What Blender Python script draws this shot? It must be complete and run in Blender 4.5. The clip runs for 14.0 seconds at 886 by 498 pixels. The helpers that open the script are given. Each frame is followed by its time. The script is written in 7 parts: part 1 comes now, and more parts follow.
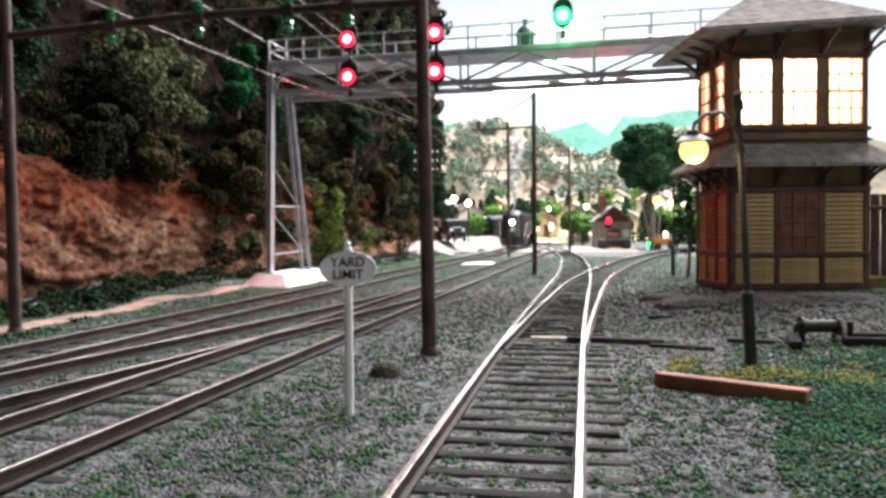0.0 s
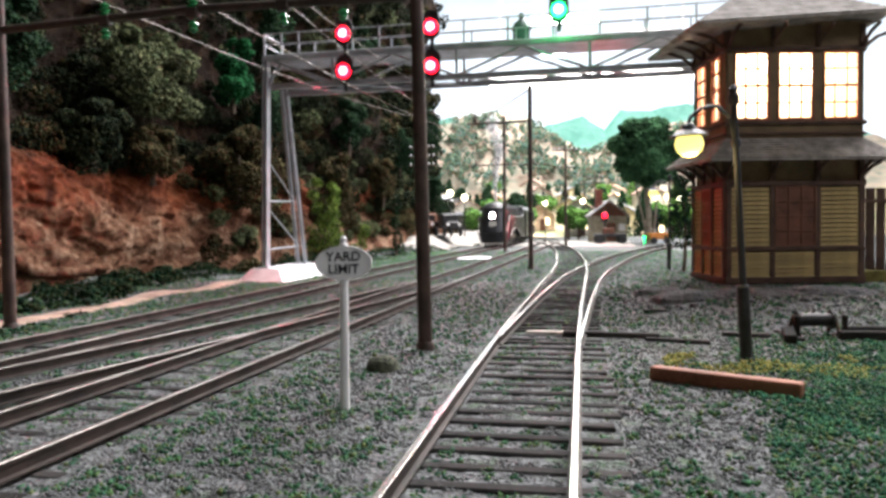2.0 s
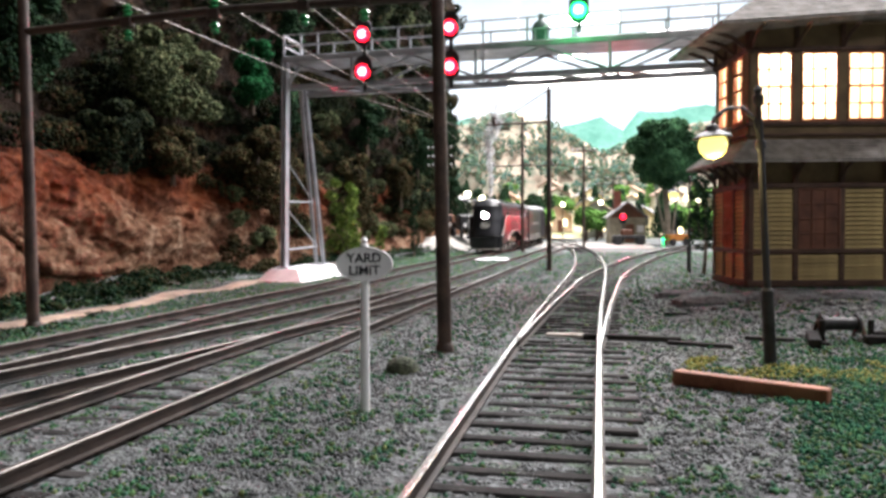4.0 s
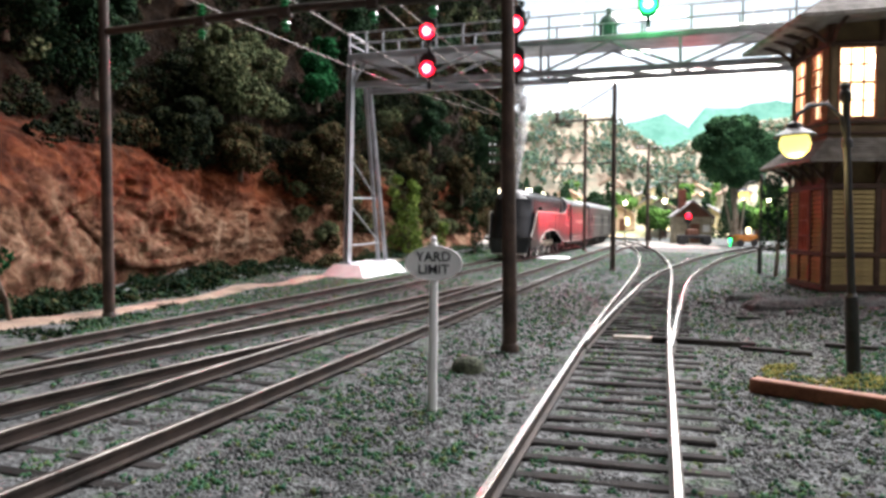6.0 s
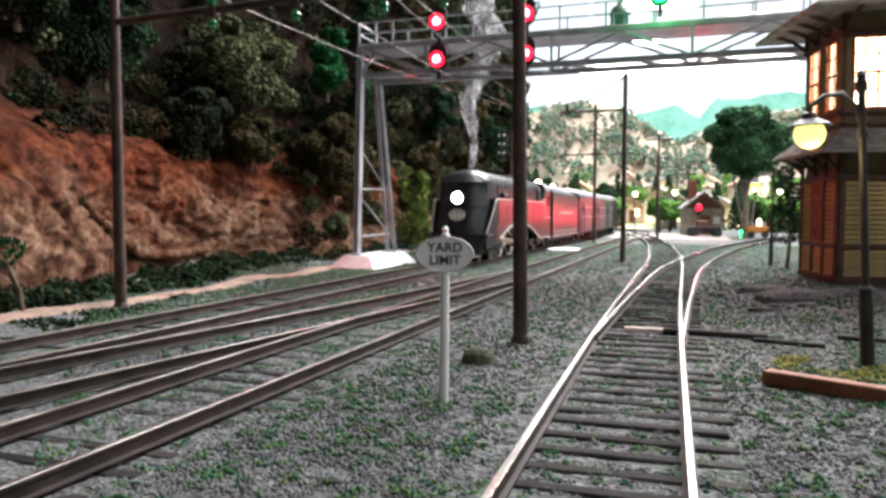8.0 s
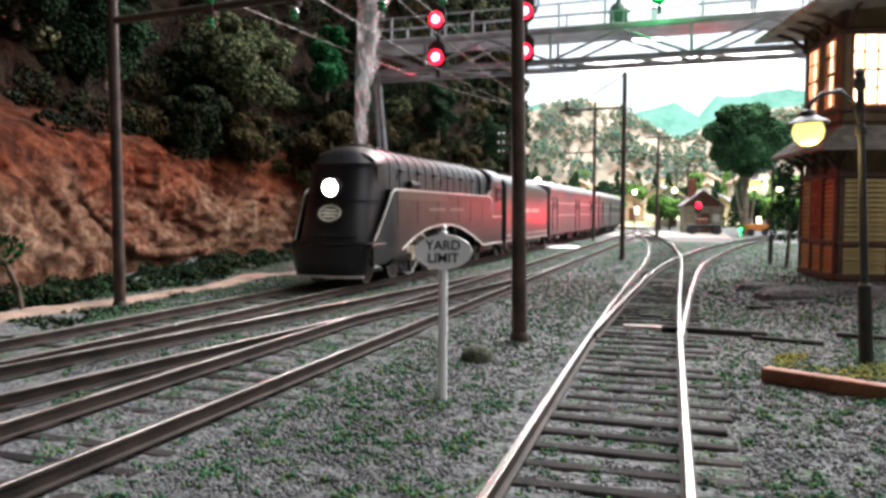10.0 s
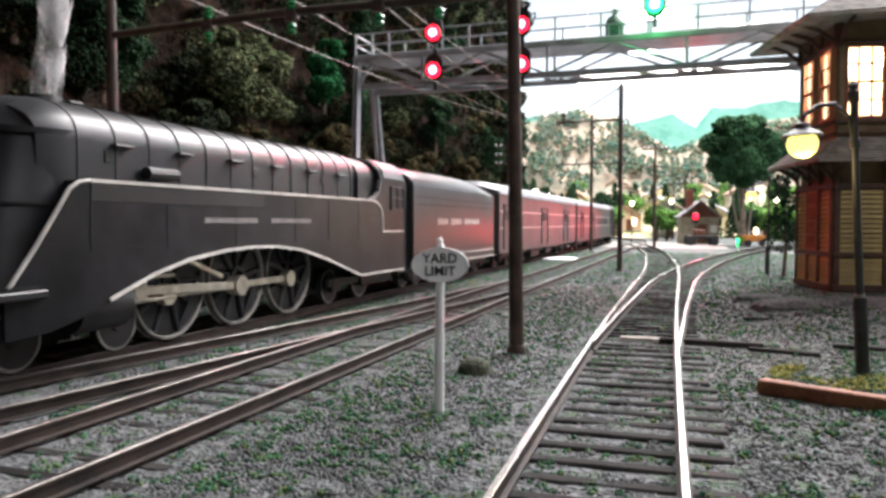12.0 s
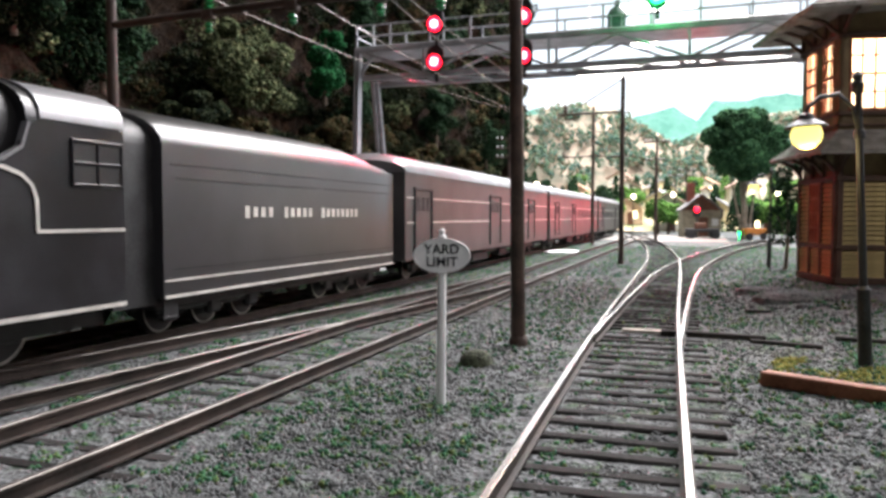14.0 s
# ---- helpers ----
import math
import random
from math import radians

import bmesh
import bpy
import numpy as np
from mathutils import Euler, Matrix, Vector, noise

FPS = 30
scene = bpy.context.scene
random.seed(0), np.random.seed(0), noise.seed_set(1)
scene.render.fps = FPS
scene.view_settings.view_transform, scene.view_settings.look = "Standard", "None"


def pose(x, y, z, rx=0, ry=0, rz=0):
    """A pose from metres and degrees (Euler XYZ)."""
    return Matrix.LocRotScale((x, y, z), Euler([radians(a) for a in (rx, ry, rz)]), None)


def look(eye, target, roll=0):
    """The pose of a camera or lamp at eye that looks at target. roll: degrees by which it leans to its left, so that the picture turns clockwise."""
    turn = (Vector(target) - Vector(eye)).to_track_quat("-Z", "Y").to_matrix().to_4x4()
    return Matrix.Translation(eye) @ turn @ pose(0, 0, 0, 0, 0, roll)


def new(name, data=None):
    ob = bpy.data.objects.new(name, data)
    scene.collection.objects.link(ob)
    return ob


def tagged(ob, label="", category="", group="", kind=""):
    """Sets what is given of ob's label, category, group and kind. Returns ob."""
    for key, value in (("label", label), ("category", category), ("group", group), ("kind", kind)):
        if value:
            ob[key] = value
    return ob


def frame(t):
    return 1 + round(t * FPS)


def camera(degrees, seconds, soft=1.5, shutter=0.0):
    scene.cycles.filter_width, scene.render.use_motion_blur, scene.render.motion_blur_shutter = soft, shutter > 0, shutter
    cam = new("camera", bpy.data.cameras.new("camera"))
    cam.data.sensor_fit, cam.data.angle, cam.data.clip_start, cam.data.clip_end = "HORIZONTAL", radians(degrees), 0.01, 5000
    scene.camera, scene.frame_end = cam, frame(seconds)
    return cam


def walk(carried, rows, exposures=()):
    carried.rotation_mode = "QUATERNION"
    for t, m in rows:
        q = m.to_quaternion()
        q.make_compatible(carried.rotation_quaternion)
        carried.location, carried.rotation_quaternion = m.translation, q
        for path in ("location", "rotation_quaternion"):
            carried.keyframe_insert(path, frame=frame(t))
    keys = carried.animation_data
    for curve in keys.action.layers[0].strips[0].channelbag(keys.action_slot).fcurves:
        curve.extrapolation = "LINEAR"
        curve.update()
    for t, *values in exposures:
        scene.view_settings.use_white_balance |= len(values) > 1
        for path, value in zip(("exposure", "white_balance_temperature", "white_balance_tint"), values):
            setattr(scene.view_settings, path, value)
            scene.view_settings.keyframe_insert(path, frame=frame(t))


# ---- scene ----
S = 1 / 87.0          # the model's scale: lengths below are metres of the full-size railway


def P(x, y, z, rx=0, ry=0, rz=0):
    return pose(x * S, y * S, z * S, rx, ry, rz)


cam = camera(62.0, 14.0, soft=3.2)
#       t, yaw, pitch, roll, x, y, z
PATH = [
    (0, 12.736, -1.526, 0.571, 0.260, -0.146, 2.324),
    (0.5, 12.664, -1.652, 0.584, 0.256, -0.137, 2.321),
    (1, 12.582, -1.785, 0.628, 0.267, -0.132, 2.326),
    (1.5, 12.490, -1.833, 0.674, 0.266, -0.145, 2.315),
    (2, 12.452, -1.947, 0.655, 0.268, -0.137, 2.320),
    (2.5, 12.421, -2.014, 0.675, 0.262, -0.143, 2.315),
    (2.7, 12.200, -2.030, 0.680, 0.265, -0.140, 2.315),
    (4.8, 15.850, -1.800, 0.160, 0.125, -0.070, 2.347),
    (5, 16.446, -1.830, 0.081, 0.103, -0.064, 2.351),
    (5.5, 17.667, -1.923, -0.235, 0.037, -0.039, 2.367),
    (6, 18.310, -2.116, -0.206, 0.031, -0.026, 2.360),
    (6.5, 18.712, -2.185, -0.186, 0.016, -0.021, 2.356),
    (7, 18.997, -2.323, -0.218, 0.003, -0.022, 2.352),
    (7.5, 19.022, -2.590, -0.235, 0.000, -0.000, 2.340),
    (8, 18.996, -2.793, -0.263, -0.009, -0.010, 2.351),
    (8.2, 18.990, -2.820, -0.260, -0.005, -0.008, 2.350),
    (10.3, 18.970, -2.960, -0.160, 0.010, 0.000, 2.346),
    (10.5, 18.959, -2.983, -0.147, 0.012, -0.000, 2.345),
    (11, 18.941, -2.998, -0.090, 0.014, 0.008, 2.343),
    (11.5, 18.893, -2.877, -0.070, 0.018, -0.016, 2.361),
    (12, 18.817, -2.039, -0.038, 0.035, -0.030, 2.368),
    (12.5, 18.847, -1.895, -0.058, 0.025, -0.013, 2.353),
    (13, 18.854, -2.125, -0.073, 0.022, -0.006, 2.347),
    (13.5, 18.892, -2.439, -0.089, 0.011, 0.007, 2.345),
    (14, 18.884, -2.569, -0.109, 0.007, 0.013, 2.336),
]
walk(cam, [(t, P(x, y, z, 90 + pitch, roll, yaw)) for t, yaw, pitch, roll, x, y, z in PATH])

# ---- world and lights ----
world = bpy.data.worlds.new("room_dark")
scene.world = world
world.use_nodes = True
world.node_tree.nodes["Background"].inputs[0].default_value = (0.80, 0.86, 1.0, 1)
world.node_tree.nodes["Background"].inputs[1].default_value = 0.035
scene.view_settings.exposure = 0.0


def area_lamp(name, eye, target, w, h, watts, colour):
    data = bpy.data.lights.new(name, "AREA")
    data.shape, data.size, data.size_y = "RECTANGLE", w * S, h * S
    data.energy, data.color = watts, colour
    ob = new(name, data)
    ob.matrix_world = look(Vector(eye) * S, Vector(target) * S)
    return ob


def point_lamp(name, at, watts, colour, radius):
    data = bpy.data.lights.new(name, "POINT")
    data.energy, data.color, data.shadow_soft_size = watts, colour, radius * S
    ob = new(name, data)
    ob.location = Vector(at) * S
    return ob


def spot_lamp(name, at, target, watts, colour, radius, spread):
    data = bpy.data.lights.new(name, "SPOT")
    data.energy, data.color, data.shadow_soft_size, data.spot_size, data.spot_blend = watts, colour, radius * S, radians(spread), 0.4
    ob = new(name, data)
    ob.matrix_world = look(Vector(at) * S, Vector(target) * S)
    return ob


# room light: bright fluorescents over the far end, two unseen lamps nearer the camera
# main room light, no fixture built, set low over the layout for brightness
area_lamp("unseen_side_light", (20, 52, 38), (-4, 28, 0), 36, 22, 6.3, (1.0, 0.95, 0.995))
# added fill without a fixture, lifts the faces turned to the camera
area_lamp("front_fill_lamp", (26, -2, 30), (2, 20, 3), 24, 10, 0.72, (1.0, 0.95, 0.995))
area_lamp("far_fluorescent", (4, 118, 96), (-2, 116, 0), 110, 46, 80.0, (1.0, 0.965, 0.975))

# ---- materials ----
def nodes_of(name):
    m = bpy.data.materials.new(name)
    m.use_nodes = True
    n, l = m.node_tree.nodes, m.node_tree.links
    return m, n, l, n["Principled BSDF"]


def surface(name, dark, light, size=0.5, rough=0.7, metal=0.0, bump=0.3, grain=0.06, spread=0.5, vary=0.0, blotch=None, spec=0.4):
    """Two-tone mottled surface: patches of about size metres, grain of about grain metres, both in full-size metres."""
    m, n, l, b = nodes_of(name)
    tc = n.new("ShaderNodeTexCoord")
    big, fine = n.new("ShaderNodeTexNoise"), n.new("ShaderNodeTexNoise")
    big.inputs["Scale"].default_value, big.inputs["Detail"].default_value = 1 / (size * S), 5
    fine.inputs["Scale"].default_value, fine.inputs["Detail"].default_value = 1 / (grain * S), 4
    l.new(tc.outputs["Object"], big.inputs["Vector"])
    l.new(tc.outputs["Object"], fine.inputs["Vector"])
    both = n.new("ShaderNodeMath")
    both.operation = "MULTIPLY_ADD"
    both.inputs[1].default_value = 0.45
    l.new(fine.outputs["Fac"], both.inputs[0])
    l.new(big.outputs["Fac"], both.inputs[2])
    ramp = n.new("ShaderNodeValToRGB")
    ramp.color_ramp.elements[0].position, ramp.color_ramp.elements[1].position = 0.72 - spread * 0.35, 0.72 + spread * 0.35
    ramp.color_ramp.elements[0].color, ramp.color_ramp.elements[1].color = (*dark, 1), (*light, 1)
    l.new(both.outputs[0], ramp.inputs[0])
    colour = ramp.outputs[0]
    if blotch:
        mix, st, sr = n.new("ShaderNodeMix"), n.new("ShaderNodeTexNoise"), n.new("ShaderNodeValToRGB")
        mix.data_type = "RGBA"
        st.inputs["Scale"].default_value, st.inputs["Detail"].default_value = 1 / (size * 1.9 * S), 7
        sr.color_ramp.elements[0].position, sr.color_ramp.elements[1].position = 0.5, 0.66
        l.new(tc.outputs["Object"], st.inputs["Vector"])
        l.new(st.outputs["Fac"], sr.inputs[0])
        l.new(sr.outputs[0], mix.inputs["Factor"])
        l.new(colour, mix.inputs[6])
        mix.inputs[7].default_value = (*blotch, 1)
        colour = mix.outputs[2]
    if vary:
        info, hsv, mul = n.new("ShaderNodeObjectInfo"), n.new("ShaderNodeHueSaturation"), n.new("ShaderNodeMapRange")
        mul.inputs["To Min"].default_value, mul.inputs["To Max"].default_value = 1 - vary, 1 + vary
        l.new(info.outputs["Random"], mul.inputs["Value"])
        l.new(mul.outputs[0], hsv.inputs["Value"])
        l.new(colour, hsv.inputs["Color"])
        colour = hsv.outputs[0]
    l.new(colour, b.inputs["Base Color"])
    b.inputs["Roughness"].default_value, b.inputs["Metallic"].default_value = rough, metal
    b.inputs["Specular IOR Level"].default_value = spec
    if bump:
        bp = n.new("ShaderNodeBump")
        bp.inputs["Strength"].default_value, bp.inputs["Distance"].default_value = bump, grain * S * 0.5
        l.new(both.outputs[0], bp.inputs["Height"])
        l.new(bp.outputs[0], b.inputs["Normal"])
    return m


def islands(name, colours, rough=0.95, spec=0.04, patch=0.0):
    """Loose pieces, each of one of the colours at random."""
    m, n, l, b = nodes_of(name)
    geo, ramp = n.new("ShaderNodeNewGeometry"), n.new("ShaderNodeValToRGB")
    ramp.color_ramp.interpolation = "CONSTANT"
    e = ramp.color_ramp.elements
    while len(e) < len(colours):
        e.new(0.5)
    for i, c in enumerate(colours):
        e[i].position, e[i].color = i / len(colours), (*c, 1)
    l.new(geo.outputs["Random Per Island"], ramp.inputs[0])
    colour = ramp.outputs[0]
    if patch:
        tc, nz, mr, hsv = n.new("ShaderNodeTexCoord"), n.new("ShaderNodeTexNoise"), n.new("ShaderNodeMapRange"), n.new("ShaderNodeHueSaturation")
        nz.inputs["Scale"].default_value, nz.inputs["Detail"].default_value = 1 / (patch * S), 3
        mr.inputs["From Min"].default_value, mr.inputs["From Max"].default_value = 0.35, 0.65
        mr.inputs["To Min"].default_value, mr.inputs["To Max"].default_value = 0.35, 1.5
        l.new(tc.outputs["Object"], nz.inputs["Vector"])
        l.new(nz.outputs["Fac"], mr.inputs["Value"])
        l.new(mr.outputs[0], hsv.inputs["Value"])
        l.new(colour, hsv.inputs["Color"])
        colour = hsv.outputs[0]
    l.new(colour, b.inputs["Base Color"])
    b.inputs["Roughness"].default_value = rough
    b.inputs["Specular IOR Level"].default_value = spec
    return m


def glow(name, colour, strength):
    m, n, l, b = nodes_of(name)
    b.inputs["Base Color"].default_value = (*[min(1, c) for c in colour], 1)
    b.inputs["Emission Color"].default_value = (*colour, 1)
    b.inputs["Emission Strength"].default_value = strength
    b.inputs["Roughness"].default_value = 0.3
    return m


def clear(name, tint, rough=0.05):
    m, n, l, b = nodes_of(name)
    b.inputs["Base Color"].default_value = (*tint, 1)
    b.inputs["Transmission Weight"].default_value = 1.0
    b.inputs["Roughness"].default_value = rough
    b.inputs["IOR"].default_value = 1.1
    return m


def ground_material():
    """Grey ballast with patches of green and yellow-green scatter and a tan dirt path."""
    m, n, l, b = nodes_of("ballast_and_turf")
    tc = n.new("ShaderNodeTexCoord")

    def tex(kind, size, detail=4):
        t = n.new(kind)
        t.inputs["Scale"].default_value = 1 / (size * S)
        if "Noise" in kind:
            t.inputs["Detail"].default_value = detail
        l.new(tc.outputs["Object"], t.inputs["Vector"])
        return t

    def ramp(src, lo, hi, a, c):
        r = n.new("ShaderNodeValToRGB")
        r.color_ramp.elements[0].position, r.color_ramp.elements[1].position = lo, hi
        r.color_ramp.elements[0].color, r.color_ramp.elements[1].color = (*a, 1), (*c, 1)
        l.new(src, r.inputs[0])
        return r.outputs[0]

    def blend(fac, a, c):
        x = n.new("ShaderNodeMix")
        x.data_type = "RGBA"
        l.new(fac, x.inputs["Factor"])
        l.new(a, x.inputs[6])
        l.new(c, x.inputs[7])
        return x.outputs[2]

    grit, patch, wide = tex("ShaderNodeTexVoronoi", 0.07), tex("ShaderNodeTexNoise", 0.45, 6), tex("ShaderNodeTexNoise", 5.0, 3)
    stones = ramp(grit.outputs["Color"], 0.1, 0.9, (0.055, 0.058, 0.060), (0.150, 0.156, 0.160))
    turf = ramp(grit.outputs["Color"], 0.1, 0.9, (0.025, 0.050, 0.030), (0.085, 0.125, 0.070))
    add = n.new("ShaderNodeMath")
    add.operation = "MULTIPLY_ADD"
    add.inputs[1].default_value = 0.5
    l.new(wide.outputs["Fac"], add.inputs[0])
    l.new(patch.outputs["Fac"], add.inputs[2])
    mask = ramp(add.outputs[0], 0.80, 0.92, (0, 0, 0), (1, 1, 1))
    l.new(blend(mask, stones, turf), b.inputs["Base Color"])
    b.inputs["Roughness"].default_value = 0.9
    b.inputs["Specular IOR Level"].default_value = 0.2
    bp = n.new("ShaderNodeBump")
    bp.inputs["Strength"].default_value, bp.inputs["Distance"].default_value = 0.8, 0.05 * S
    l.new(grit.outputs["Distance"], bp.inputs["Height"])
    l.new(bp.outputs[0], b.inputs["Normal"])
    return m


def rock_material():
    """Terracotta over tan cliff with dark seams and pits, brown earth above it deepened in colour for shade."""
    m, n, l, b = nodes_of("terracotta_rock")
    tc = n.new("ShaderNodeTexCoord")

    def tex(size, detail, rough=0.6, warp=0.0):
        t = n.new("ShaderNodeTexNoise")
        t.inputs["Scale"].default_value, t.inputs["Detail"].default_value, t.inputs["Roughness"].default_value, t.inputs["Distortion"].default_value = 1 / (size * S), detail, rough, warp
        l.new(tc.outputs["Object"], t.inputs["Vector"])
        return t.outputs["Fac"]

    def ramp(src, stops):
        r = n.new("ShaderNodeValToRGB")
        e = r.color_ramp.elements
        while len(e) < len(stops):
            e.new(0.5)
        for i, (pos, col) in enumerate(stops):
            e[i].position, e[i].color = pos, (*col, 1)
        l.new(src, r.inputs[0])
        return r.outputs[0]

    def blend(fac, a, c, kind="MIX"):
        x = n.new("ShaderNodeMix")
        x.data_type, x.blend_type = "RGBA", kind
        for src, i in ((fac, 0), (a, 6), (c, 7)):
            if isinstance(src, (tuple, float)):
                x.inputs[i].default_value = src
            else:
                l.new(src, x.inputs[i])
        return x.outputs[2]

    def sum_of(a, k, c):
        x = n.new("ShaderNodeMath")
        x.operation = "MULTIPLY_ADD"
        x.inputs[1].default_value = k
        l.new(a, x.inputs[0])
        l.new(c, x.inputs[2])
        return x.outputs[0]

    wide, mid, fine, edge = tex(3.4, 4), tex(1.0, 8, 0.72, 0.6), tex(0.22, 6, 0.7), tex(2.6, 6)
    sep = n.new("ShaderNodeSeparateXYZ")
    l.new(tc.outputs["Object"], sep.inputs[0])
    tan = ramp(mid, ((0.32, (0.030, 0.014, 0.009)), (0.43, (0.115, 0.050, 0.028)), (0.52, (0.215, 0.115, 0.070)), (0.64, (0.37, 0.245, 0.170))))
    red = ramp(mid, ((0.30, (0.028, 0.011, 0.007)), (0.45, (0.105, 0.027, 0.012)), (0.57, (0.200, 0.058, 0.024)), (0.70, (0.28, 0.115, 0.058))))
    band = n.new("ShaderNodeMapRange")
    band.inputs["From Min"].default_value, band.inputs["From Max"].default_value = 5.7 * S, 7.1 * S
    l.new(sum_of(wide, 6.6 * S, sep.outputs["Z"]), band.inputs["Value"])
    colour = blend(band.outputs[0], tan, red)
    colour = blend(0.8, colour, ramp(fine, ((0.32, (0.35, 0.32, 0.30)), (0.46, (0.85, 0.84, 0.82)), (0.7, (1, 1, 1)))), "MULTIPLY")
    crack = n.new("ShaderNodeTexVoronoi")
    crack.feature = "DISTANCE_TO_EDGE"
    crack.inputs["Scale"].default_value = 1 / (1.3 * S)
    shift = n.new("ShaderNodeVectorMath")
    shift.operation = "MULTIPLY_ADD"
    shift.inputs[1].default_value = (0.9 * S, 0.9 * S, 0.9 * S)
    l.new(mid, shift.inputs[0])
    l.new(tc.outputs["Object"], shift.inputs[2])
    l.new(shift.outputs[0], crack.inputs["Vector"])
    # crack shade drawn as dark lines in the colour
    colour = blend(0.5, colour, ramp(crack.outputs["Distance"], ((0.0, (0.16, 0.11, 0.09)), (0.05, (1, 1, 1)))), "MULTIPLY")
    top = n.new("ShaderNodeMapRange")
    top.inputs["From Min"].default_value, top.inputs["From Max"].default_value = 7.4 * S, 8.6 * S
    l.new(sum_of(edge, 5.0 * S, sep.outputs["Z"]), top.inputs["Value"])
    # brown earth taken near black, so the upper slope's shade is in the colour
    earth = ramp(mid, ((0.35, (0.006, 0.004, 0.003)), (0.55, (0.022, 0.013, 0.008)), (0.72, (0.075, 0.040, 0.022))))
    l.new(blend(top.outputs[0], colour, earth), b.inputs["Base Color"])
    b.inputs["Roughness"].default_value = 0.85
    b.inputs["Specular IOR Level"].default_value = 0.06
    bp = n.new("ShaderNodeBump")
    bp.inputs["Strength"].default_value, bp.inputs["Distance"].default_value = 1.0, 0.6 * S
    l.new(sum_of(fine, 0.25, mid), bp.inputs["Height"])
    l.new(bp.outputs[0], b.inputs["Normal"])
    return m


GROUND, ROCK = ground_material(), rock_material()
TIE = surface("tie_wood", (0.010, 0.009, 0.009), (0.034, 0.031, 0.030), 0.5, 0.9, bump=0.5, grain=0.04, vary=0.35, spec=0.12)
RAIL_RUST = surface("rail_rust", (0.012, 0.009, 0.007), (0.045, 0.031, 0.025), 0.4, 0.75, metal=0.2, grain=0.03)
RAIL_HEAD = surface("rail_head_worn", (0.042, 0.034, 0.030), (0.17, 0.155, 0.145), 0.9, 0.40, metal=0.7, grain=0.05, bump=0.1)
RAIL_BRIGHT = surface("rail_head_polished", (0.62, 0.58, 0.55), (0.88, 0.85, 0.82), 1.2, 0.24, metal=1.0, grain=0.05, bump=0.05)
POLE = surface("pole_brown", (0.022, 0.014, 0.011), (0.075, 0.045, 0.035), 0.5, 0.6, bump=0.3, grain=0.05)
STEEL = surface("silver_paint", (0.30, 0.31, 0.33), (0.48, 0.49, 0.53), 0.6, 0.42, metal=0.35, grain=0.04, bump=0.1)
CONCRETE = surface("white_concrete", (0.62, 0.62, 0.64), (0.82, 0.82, 0.84), 0.6, 0.8, grain=0.05)
BLACK = surface("matt_black", (0.008, 0.008, 0.009), (0.03, 0.03, 0.032), 0.4, 0.55, grain=0.05, bump=0.15)
LOCO_GREY = surface("locomotive_dark_grey", (0.006, 0.0063, 0.0080), (0.017, 0.0177, 0.022), 0.9, 0.42, grain=0.03, bump=0.12, spec=0.40)
# the skirt's dark blotches stand in for uneven reflections as well as wear
LOCO_SKIRT = surface("locomotive_skirt_grey", (0.005, 0.005, 0.0063), (0.022, 0.0216, 0.026), 0.8, 0.33, grain=0.03, bump=0.12, blotch=(0.006, 0.0059, 0.007), spec=0.38)
LOCO_BLACK = surface("locomotive_black", (0.006, 0.006, 0.007), (0.018, 0.0175, 0.018), 0.6, 0.5, grain=0.03, bump=0.1)
TENDER_GREY = surface("tender_grey", (0.013, 0.0126, 0.014), (0.026, 0.0252, 0.0278), 1.2, 0.33, grain=0.03, bump=0.12, spec=0.6)
CAR_GREY = surface("car_grey", (0.045, 0.042, 0.043), (0.075, 0.070, 0.070), 1.2, 0.45, grain=0.03, bump=0.06, spec=0.5)
ROOF_GREY = surface("car_roof_grey", (0.13, 0.13, 0.14), (0.22, 0.22, 0.23), 1.0, 0.35, metal=0.2, grain=0.04, bump=0.06, spec=0.6)
STRIPE = surface("pale_trim", (0.42, 0.40, 0.37), (0.64, 0.62, 0.58), 0.4, 0.5, grain=0.03, bump=0.05)
WHEEL_RIM = surface("tyre_steel", (0.20, 0.195, 0.18), (0.40, 0.385, 0.35), 0.3, 0.4, metal=0.6, grain=0.03, bump=0.1)
ROD = surface("side_rod_steel", (0.40, 0.375, 0.31), (0.68, 0.64, 0.54), 0.3, 0.35, metal=0.8, grain=0.03, bump=0.1)
WHITE = surface("white_paint", (0.76, 0.76, 0.77), (0.88, 0.88, 0.88), 0.4, 0.6, grain=0.03, bump=0.05)
LETTER = surface("sign_black", (0.03, 0.03, 0.035), (0.07, 0.07, 0.08), 0.3, 0.7, grain=0.03, bump=0.0)
TIMBER = surface("red_brown_timber", (0.15, 0.05, 0.025), (0.33, 0.13, 0.07), 0.5, 0.75, grain=0.03, bump=0.4)
BEAM_BROWN = surface("tower_dark_beam", (0.045, 0.024, 0.016), (0.10, 0.055, 0.036), 0.5, 0.7, grain=0.04, bump=0.3)
CLAP = surface("tower_ochre_board", (0.23, 0.168, 0.068), (0.43, 0.325, 0.14), 0.7, 0.75, grain=0.04, bump=0.25, vary=0.14)
CLAP_DARK = surface("tower_brown_panel", (0.10, 0.068, 0.035), (0.19, 0.13, 0.065), 0.7, 0.75, grain=0.04, bump=0.25)
SASH = surface("tower_red_sash", (0.18, 0.05, 0.022), (0.34, 0.11, 0.05), 0.4, 0.6, grain=0.03, bump=0.15)
DOOR_RED = surface("tower_red_door", (0.085, 0.032, 0.018), (0.17, 0.068, 0.038), 0.4, 0.6, grain=0.03, bump=0.15)
SHINGLE = surface("tower_shingle", (0.15, 0.135, 0.12), (0.33, 0.30, 0.27), 0.35, 0.85, grain=0.05, bump=0.5, vary=0.12)
